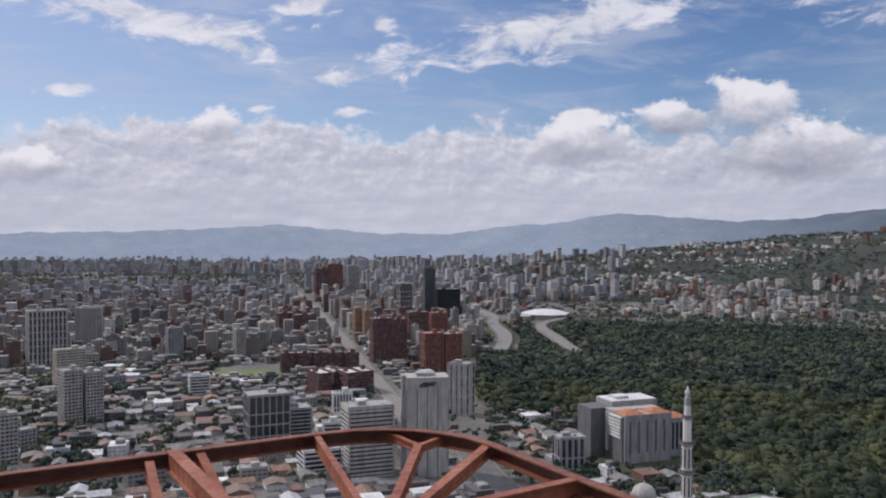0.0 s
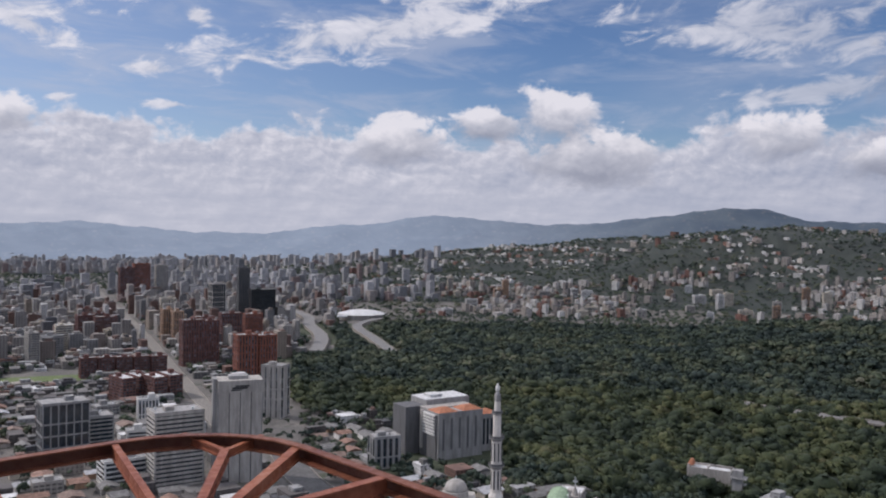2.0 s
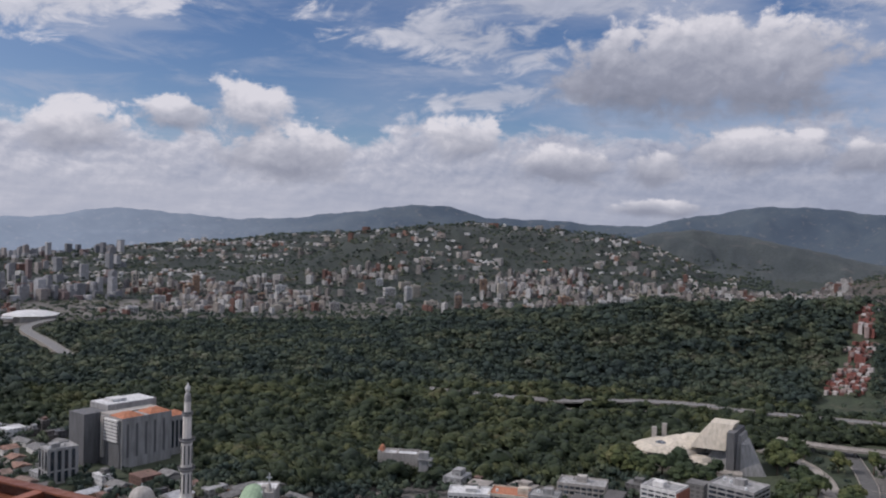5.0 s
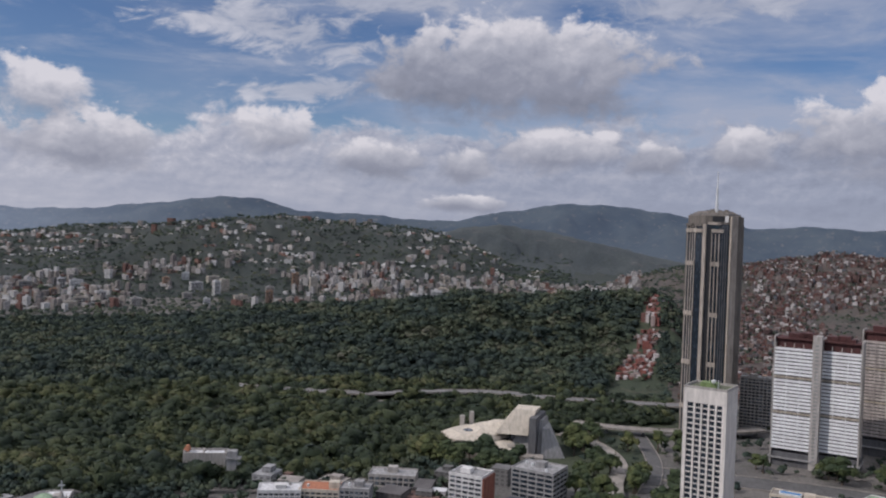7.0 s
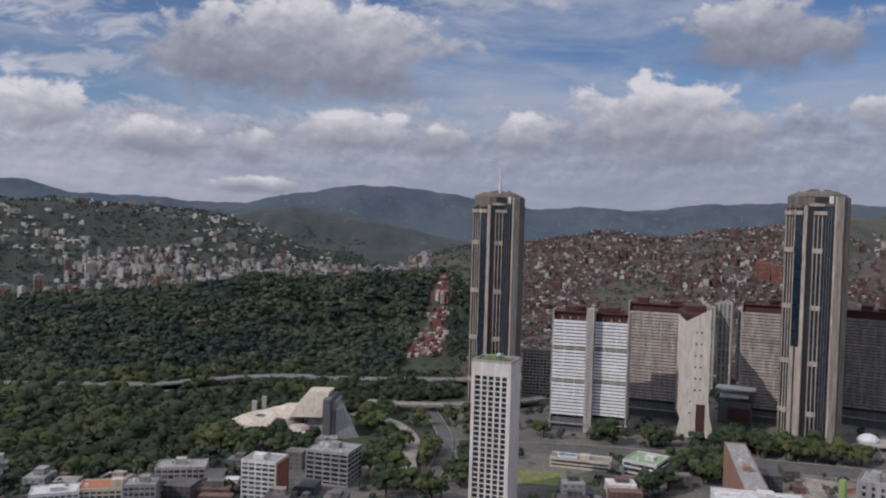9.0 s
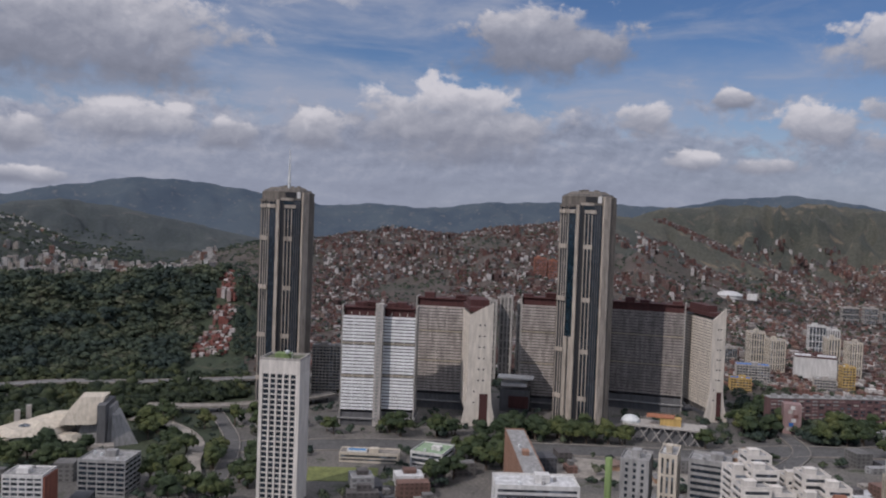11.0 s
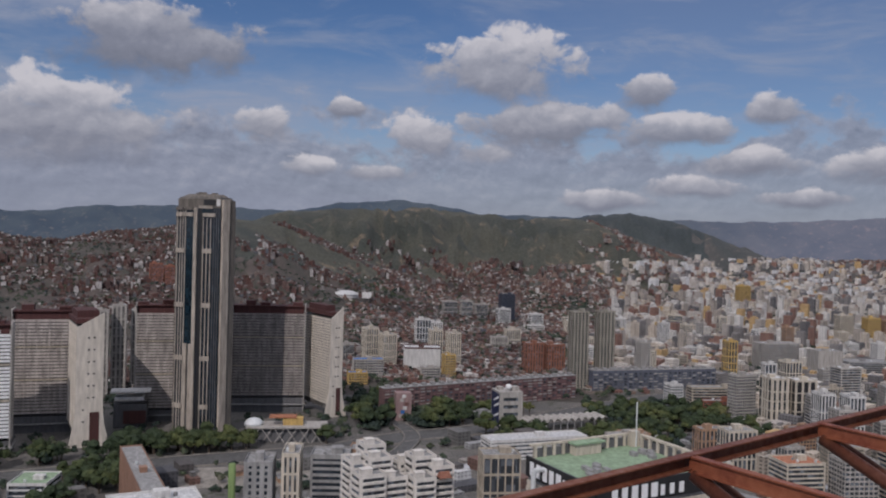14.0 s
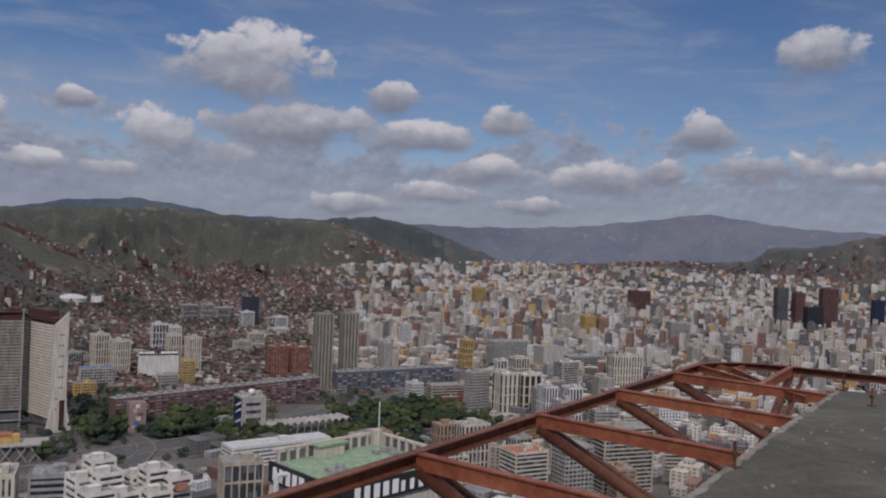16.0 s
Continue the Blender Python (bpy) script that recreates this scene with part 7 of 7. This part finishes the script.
def spread(name, label, seed, n, a0, a1, r0, r1, size, tall, mat, grid=0.3, keep=None, gap=1.0, category="buildings", roofs=0.0):
    """Many buildings as one; size and tall are ranges, tall skewed to the low end."""
    rng = np.random.default_rng(seed)
    az, r, X, Y = sector(rng, n, a0, a1, r0, r1)
    W, D = rng.uniform(*size, len(X)), rng.uniform(*size, len(X)) * rng.uniform(0.6, 1.0, len(X))
    ok = clear_of(X, Y, 0.5 * float(np.mean(size)))
    if keep is not None:
        ok &= keep(az, r, X, Y)
    cell = float(np.mean(size)) * gap
    key = np.round(X / cell).astype(int) * 100003 + np.round(Y / cell).astype(int)
    _, first = np.unique(key, return_index=True)
    sel = np.zeros(len(X), bool)
    sel[first] = True
    ok &= sel
    X, Y, W, D = X[ok], Y[ok], W[ok], D[ok]
    H = tall[0] + (tall[1] - tall[0]) * rng.random(len(X)) ** 2.2
    A = grid + rng.choice([0, 1.571], len(X)) + rng.normal(0, 0.08, len(X))
    Z = height(X, Y)
    V, F = boxes(X, Y, Z, W, D, H, A, 9.0)
    if roofs:
        # set-back rooms and slabs on the roofs
        k = rng.random(len(X)) < roofs
        V2, F2 = boxes(X[k] + W[k] * 0.1, Y[k], Z[k] + H[k], W[k] * 0.45, D[k] * 0.5, rng.uniform(1.8, 4.2, k.sum()), A[k], 0.5)
        F = np.concatenate([F, F2 + len(V)])
        V = np.concatenate([V, V2])
    tagged(new(name, big_mesh(name, V, F, mat)), label, category, kind="stuff")
    return X, Y


def town_blocks(seed, n, a0, a1, r0, r1, tall, mats, name, label, group, turn, size=(14, 30), gap=6.0, keep=None):
    """Separate storeyed buildings set at random in a stretch of town."""
    rng = random.Random(seed)
    made = 0
    for _ in range(n * 14):
        if made >= n:
            break
        az, r = rng.uniform(a0, a1), math.sqrt(rng.uniform(r0 ** 2, r1 ** 2))
        p = polar(az, r)
        if (keep and not keep(az, r)) or not free(p.x, p.y, 14, gap):
            continue
        w, d, h = rng.uniform(*size), rng.uniform(12, 20), tall[0] + (tall[1] - tall[0]) * rng.random() ** 1.6
        block(name, label, az, r, w, d, h, turn + rng.choice((0, 0, 8, -8)), rng.choice(("grid", "bands", "piers", "grid")), rng.choice(mats), rng.choice((GLASS, GLASS, SHADEW)),
              bay=rng.uniform(3, 5), pier=rng.uniform(0.6, 1.6), split=False, roof=rng.choice((ROOFG, ROOFG, ROOFG, ROOFW)), group=group, z=float(height(p.x, p.y)) - 1.5)
        made += 1


town_blocks(61, 46, -34, 0, 1240, 1800, (16, 48), (PALE, PALE, MAROON, BEIGE, GREY, CREAM), "apartment_block", "weathered mid-rise apartment block", "eastern mid-rise blocks", -14)
town_blocks(62, 20, -32, -5, 640, 1200, (10, 26), (PALE, GREY, WHITE), "apartment_block", "flat-roofed block among low houses", "blocks among the houses", -14)
town_blocks(63, 44, 12, 57, 1840, 2250, (16, 46), (WHITE, CREAM, PALE, TANB, WHITE), "apartment_tower", "pale apartment tower below the hill", "towers below the hill", -10)
town_blocks(64, 60, 110, 146, 1180, 1750, (18, 52), (CREAM, PALE, WHITE, GREY, BEIGE, YELLOW, WHITE, TANB, PALE, PALE), "apartment_tower", "crowded western apartment tower", "western apartment towers", -30, size=(11, 21))
town_blocks(65, 26, 111, 132, 620, 1100, (26, 54), (CREAM, PALE, BEIGE, TANB, TANB, WHITE), "apartment_block", "balconied apartment block below the deck", "blocks below the deck", -32, keep=lambda a, r: not (a < 120 and r > 780))
town_blocks(66, 16, 96, 112, 1300, 1750, (14, 44), (PALE, CREAM, WHITE), "apartment_block", "pale block among shanty houses", "blocks among shanties", -20)
town_blocks(67, 12, 60, 100, 1020, 1250, (10, 26), (PALE, WHITE, TANB), "apartment_block", "small pale block at the slope's foot", "blocks at the slope foot", -10)


def small_houses():
    """Low houses with ridged roofs, each one a thing."""
    rng = random.Random(71)
    walls = [Mb().box(-0.5, -0.5, 0, 0.5, 0.5, 0.62).mesh("wall", m) for m in (WHITE, CREAM, PALE, TANB)]
    roofs = []
    OLD = plaster("old_sheet", (0.19, 0.185, 0.18), grime=0.5, streak=False)
    for m in (OLD, plaster("faded_clay", (0.27, 0.16, 0.12), grime=0.5, streak=False), OLD, plaster("rusty_tin", (0.24, 0.17, 0.14), grime=0.5, streak=False)  , plaster("zinc_sheet", (0.45, 0.45, 0.46), rough=0.45, grime=0.45, streak=False)):
        mb = Mb()
        mb.add([(-0.56, -0.56, 0.6), (0.56, -0.56, 0.6), (0.56, 0.56, 0.6), (-0.56, 0.56, 0.6), (-0.56, 0, 0.9), (0.56, 0, 0.9)],
               [(0, 3, 2, 1), (0, 1, 5, 4), (2, 3, 4, 5), (1, 2, 5), (3, 0, 4)])
        roofs.append(mb.mesh("roof", m))
    made = 0
    for _ in range(6000):
        if made >= 150:
            break
        az, r = rng.choice(((-30, -4), (-30, -4), (-30, -4), (-30, -4), (4, 24), (64, 100)))[0], 0
        lo, hi = (-30, -3) if az == -30 else ((4, 24) if az == 4 else (64, 100))
        az, r = rng.uniform(lo, hi), rng.uniform(580, 980 if lo < 0 else 800)
        p = polar(az, r)
        if bool(in_woods(np.array(az), np.array(r))) or not free(p.x, p.y, 7, 1.0) or (lo == 64 and 690 < r):
            continue
        e = new("house")
        e.location, e.rotation_euler, e.scale = (p.x, p.y, 0), (0, 0, 0.35 + rng.choice((0, 1.57)) + rng.uniform(-0.1, 0.1)), (rng.uniform(10, 20), rng.uniform(9, 15), rng.uniform(6, 9))
        tagged(e, "low house with a ridged sheet or tile roof", "house", "low houses")
        part("wall", rng.choice(walls), None, e), part("roof", rng.choice(roofs), None, e)
        TAKEN.append((p.x, p.y, 9))
        made += 1


small_houses()
spread("eastern_roofs", "low houses and sheds with pale tin roofs", 31, 9000, -36, 2.5, 560, 1380, (9, 24), (4, 11), TINM, 0.35, gap=0.95, roofs=0.35,
       keep=lambda a, r, x, y: ~((a > -1) & (r > 700)))
spread("eastern_blocks", "mid-rise blocks of the eastern town", 32, 9000, -38, 5, 1250, 2300, (9, 20), (7, 40), FARM, 0.35, gap=1.45, roofs=0.5)
spread("eastern_towers", "far high-rise town along the valley", 33, 16000, -40, 12, 2100, 4700, (10, 24), (10, 50), FAR_EAST, 0.35, gap=1.7, roofs=0.4,
       keep=lambda a, r, x, y: ~((a < -7) & (r > 2550) & (r < 3150)) & ((height(x, y) < 22) | (np.sin(x * 12.9 + y * 7.7) > 0.8)))
spread("hill_foot_blocks", "white and rosy apartment blocks at the foot of the hills", 34, 12000, 5, 58.5, 1850, 2520, (8, 16), (5, 24), HILLM, 0.5, gap=1.7, roofs=0.5,
       keep=lambda a, r, x, y: (r < np.interp(a, [5, 14, 30, 46, 50], [2150, 2300, 2420, 2480, 2520])) & (rough_noise(x * 1.6, y * 1.6) > np.interp(a, [8, 30, 42], [0.05, -0.15, -0.5])))
spread("hill_houses", "villas and blocks in rows along the hill roads", 35, 26000, 0, 52, 2250, 3300, (8, 18), (3, 8.5), VILLAM, 0.6, gap=1.5, roofs=0.4,
       keep=lambda a, r, x, y: (np.sin((height(x, y) + 9 * rough_noise(x * 0.7, y * 0.7)) * 0.30) > np.interp(a, [0, 14, 26, 44, 50], [0.85, 0.62, 0.45, 0.6, 0.9])) & (rough_noise(x * 1.3 + 500, y * 1.3) > -0.12))
spread("hill_towers", "apartment towers along the hill crest", 36, 420, 4, 46, 2300, 3250, (12, 24), (8, 22), HILLM, 0.6, gap=2.2,
       keep=lambda a, r, x, y: rough_noise(x * 1.1 + 900, y * 1.1) > 0.1)
spread("shanty_houses", "brick shanty houses climbing the slope", 37, 42000, 58.5, 104, 980, 2650, (5.5, 11), (3, 7.5), SHANTYM, 0.2, gap=1.15, roofs=0.5,
       keep=lambda a, r, x, y: (r > 1010 + 10 * np.maximum(0, a - 88)) & (a > 61.3) & (rough_noise(x * 2.2, y * 2.2) > -0.25))
spread("shanty_strip", "red-roofed houses along the wood's edge", 38, 4500, 56.6, 62.3, 1090, 1460, (4, 8), (2.5, 6), islands("red_roofs", [(0.0, (0.20, 0.07, 0.055)), (0.38, (0.30, 0.24, 0.22)), (0.6, (0.17, 0.08, 0.065)), (0.85, (0.5, 0.46, 0.44))], windows=0.4), 0.2, gap=1.1,
       keep=lambda a, r, x, y: np.abs(a - (58.5 + (r - 1130) * 0.0052 + 0.55 * rough_noise(x * 4, y * 4))) < np.where(r < 1200, 1.3, 0.75))
spread("shanty_west", "brick shanty houses below the green hills", 39, 22000, 92, 116, 1080, 2700, (5.5, 12), (3, 8), SHANTYW, 0.2, gap=1.2, roofs=0.5, keep=lambda a, r, x, y: ((height(x, y) < 110) | ((a > 108.6) & (a < 118))) & ((a > 96 + 5 * rough_noise(x * 1.5, y * 1.5)) | (r < 1500)) & (rough_noise(x * 2.5, y * 2.5) > -0.35))
spread("western_blocks", "mixed low blocks of the western town", 40, 9000, 90, 150, 700, 2000, (9, 22), (5, 18), WESTM, 0.55, gap=1.2, roofs=0.5,
       keep=lambda a, r, x, y: ((a > 118) | (r > 1090)) & (a > 110 + 3 * rough_noise(x * 2, y * 2)))
spread("western_towers", "crowded apartment towers of the western town", 41, 7000, 110, 152, 1400, 2600, (9, 18), (12, 46), WESTM, 0.55, gap=2.2, roofs=0.6, keep=lambda a, r, x, y: height(x, y) < 45)
# WARM lightened: the far valley's sunlight and haze are put into the colour
spread("far_western_towers", "far pale apartment towers in the western valley", 42, 12000, 108, 152, 2500, 4600, (10, 24), (7, 26), islands("sunlit_west", [(p, tuple(min(v * 1.15, 0.72) for v in c)) for p, c in WARM], windows=0.55), 0.55, gap=1.6, roofs=0.4, keep=lambda a, r, x, y: height(x, y) < 120)
spread("ridge_houses", "pale brick houses climbing the end of the green ridge", 47, 5000, 106.5, 118, 2650, 3300, (6, 13), (3, 7), SHANTYW, 0.2, gap=1.2, roofs=0.3,
       keep=lambda a, r, x, y: (a > 108.5 + 1.5 * rough_noise(x * 2, y * 2)) & (rough_noise(x * 2.5, y * 2.5) > -0.3))
spread("west_slope_houses", "houses up the western slopes", 43, 9000, 128, 152, 1900, 3000, (7, 15), (4, 12), SHANTYM, 0.4, gap=1.3)
spread("near_sheds", "low sheds and flat roofs below the tower", 44, 1500, 33, 130, 470, 960, (10, 24), (5, 14), TINM, 0.5, gap=1.25, roofs=0.4,
       keep=lambda a, r, x, y: ~in_woods(a, r) & ((a > 46) | (rough_noise(x * 3, y * 3) > 0.12)) & ~((a > 53) & (a < 66)) & ((a > 62) | (r < 640)) & ~((a > 65) & (a < 100) & (r > 690)) & ~((a > 107) & (a < 120) & (r > 840)))
spread("north_sheds", "low roofs between the mosque and the motorway", 45, 260, 3.5, 24, 520, 860, (9, 20), (4, 9), TINM, 0.3, gap=1.2, roofs=0.3, keep=lambda a, r, x, y: ~in_woods(a, r))


def town_trees():
    """Trees between the houses, too many to tell apart."""
    rng = np.random.default_rng(77)
    VV, FF, o = [], [], 0
    for n, a0, a1, r0, r1, s0, s1, protos in ((4200, -38, 4, 620, 2200, 3, 6.5, SMALL), (900, -34, 0, 640, 1350, 5, 8.5, SMALL), (5000, -40, 14, 2000, 4600, 4, 9, TINY), (9000, 0, 54, 1780, 3350, 6, 11, TINY), (1500, 110, 150, 1100, 1900, 4, 8, TINY), (6500, 58, 112, 980, 2600, 3, 6.5, TINY),
                                              (3000, 90, 130, 800, 2400, 3.5, 7, SMALL), (8500, 104, 152, 1200, 3600, 5, 10, TINY), (3600, -40, -7, 2550, 3150, 6, 10, TINY), (2600, 60, 96, 1000, 2300, 4, 7, TINY), (1700, 3, 30, 540, 900, 3.5, 7, SMALL), (900, 33, 100, 480, 980, 3.5, 6.5, SMALL), (700, 17, 47, 530, 700, 4, 7.5, SMALL), (1500, 6, 58, 1690, 1900, 4, 8, TINY), (420, 98, 117, 800, 1010, 5, 8, CROWNS), (160, 93, 100, 800, 1000, 5, 8, CROWNS), (220, 64, 100, 560, 1000, 4, 7, CROWNS),
                                              (1300, -33, -22, 640, 1250, 5, 8, SMALL), (1500, 50, 64, 1450, 2900, 5, 9, TINY), (700, 59.8, 63, 1080, 1500, 4, 7, SMALL)):
        az, r, X, Y = sector(rng, n, a0, a1, r0, r1)
        ok = clear_of(X, Y, 3) & ~((az > 82) & (az < 102) & (r > 1900) & (height(X, Y) > 75)) & ((az < 102) | (height(X, Y) < 40 + 60 * rough_noise(X, Y)))
        X, Y = X[ok], Y[ok]
        S = rng.uniform(s0, s1, len(X))
        V, F = scatter(protos, X, Y, height(X, Y) + rng.uniform(0.5, 3, len(X)), S, rng, (0.6, 0.9) if protos is TINY else (0.85, 1.25))
        VV.append(V), FF.append(F + o)
        o += len(V)
    tagged(new("town_trees", big_mesh("town_trees", np.concatenate(VV), np.concatenate(FF), LEAF_HAZED, True)), "scattered dark green town trees", "trees", kind="stuff")


town_trees()
spread("far_slope_houses", "brick houses on the far western slopes", 46, 9000, 119, 152, 3000, 4100, (7, 15), (3, 8), SHANTYW, 0.3, gap=1.4,
       keep=lambda a, r, x, y: (height(x, y) > 25) & (rough_noise(x * 0.9, y * 0.9) > 0.05))
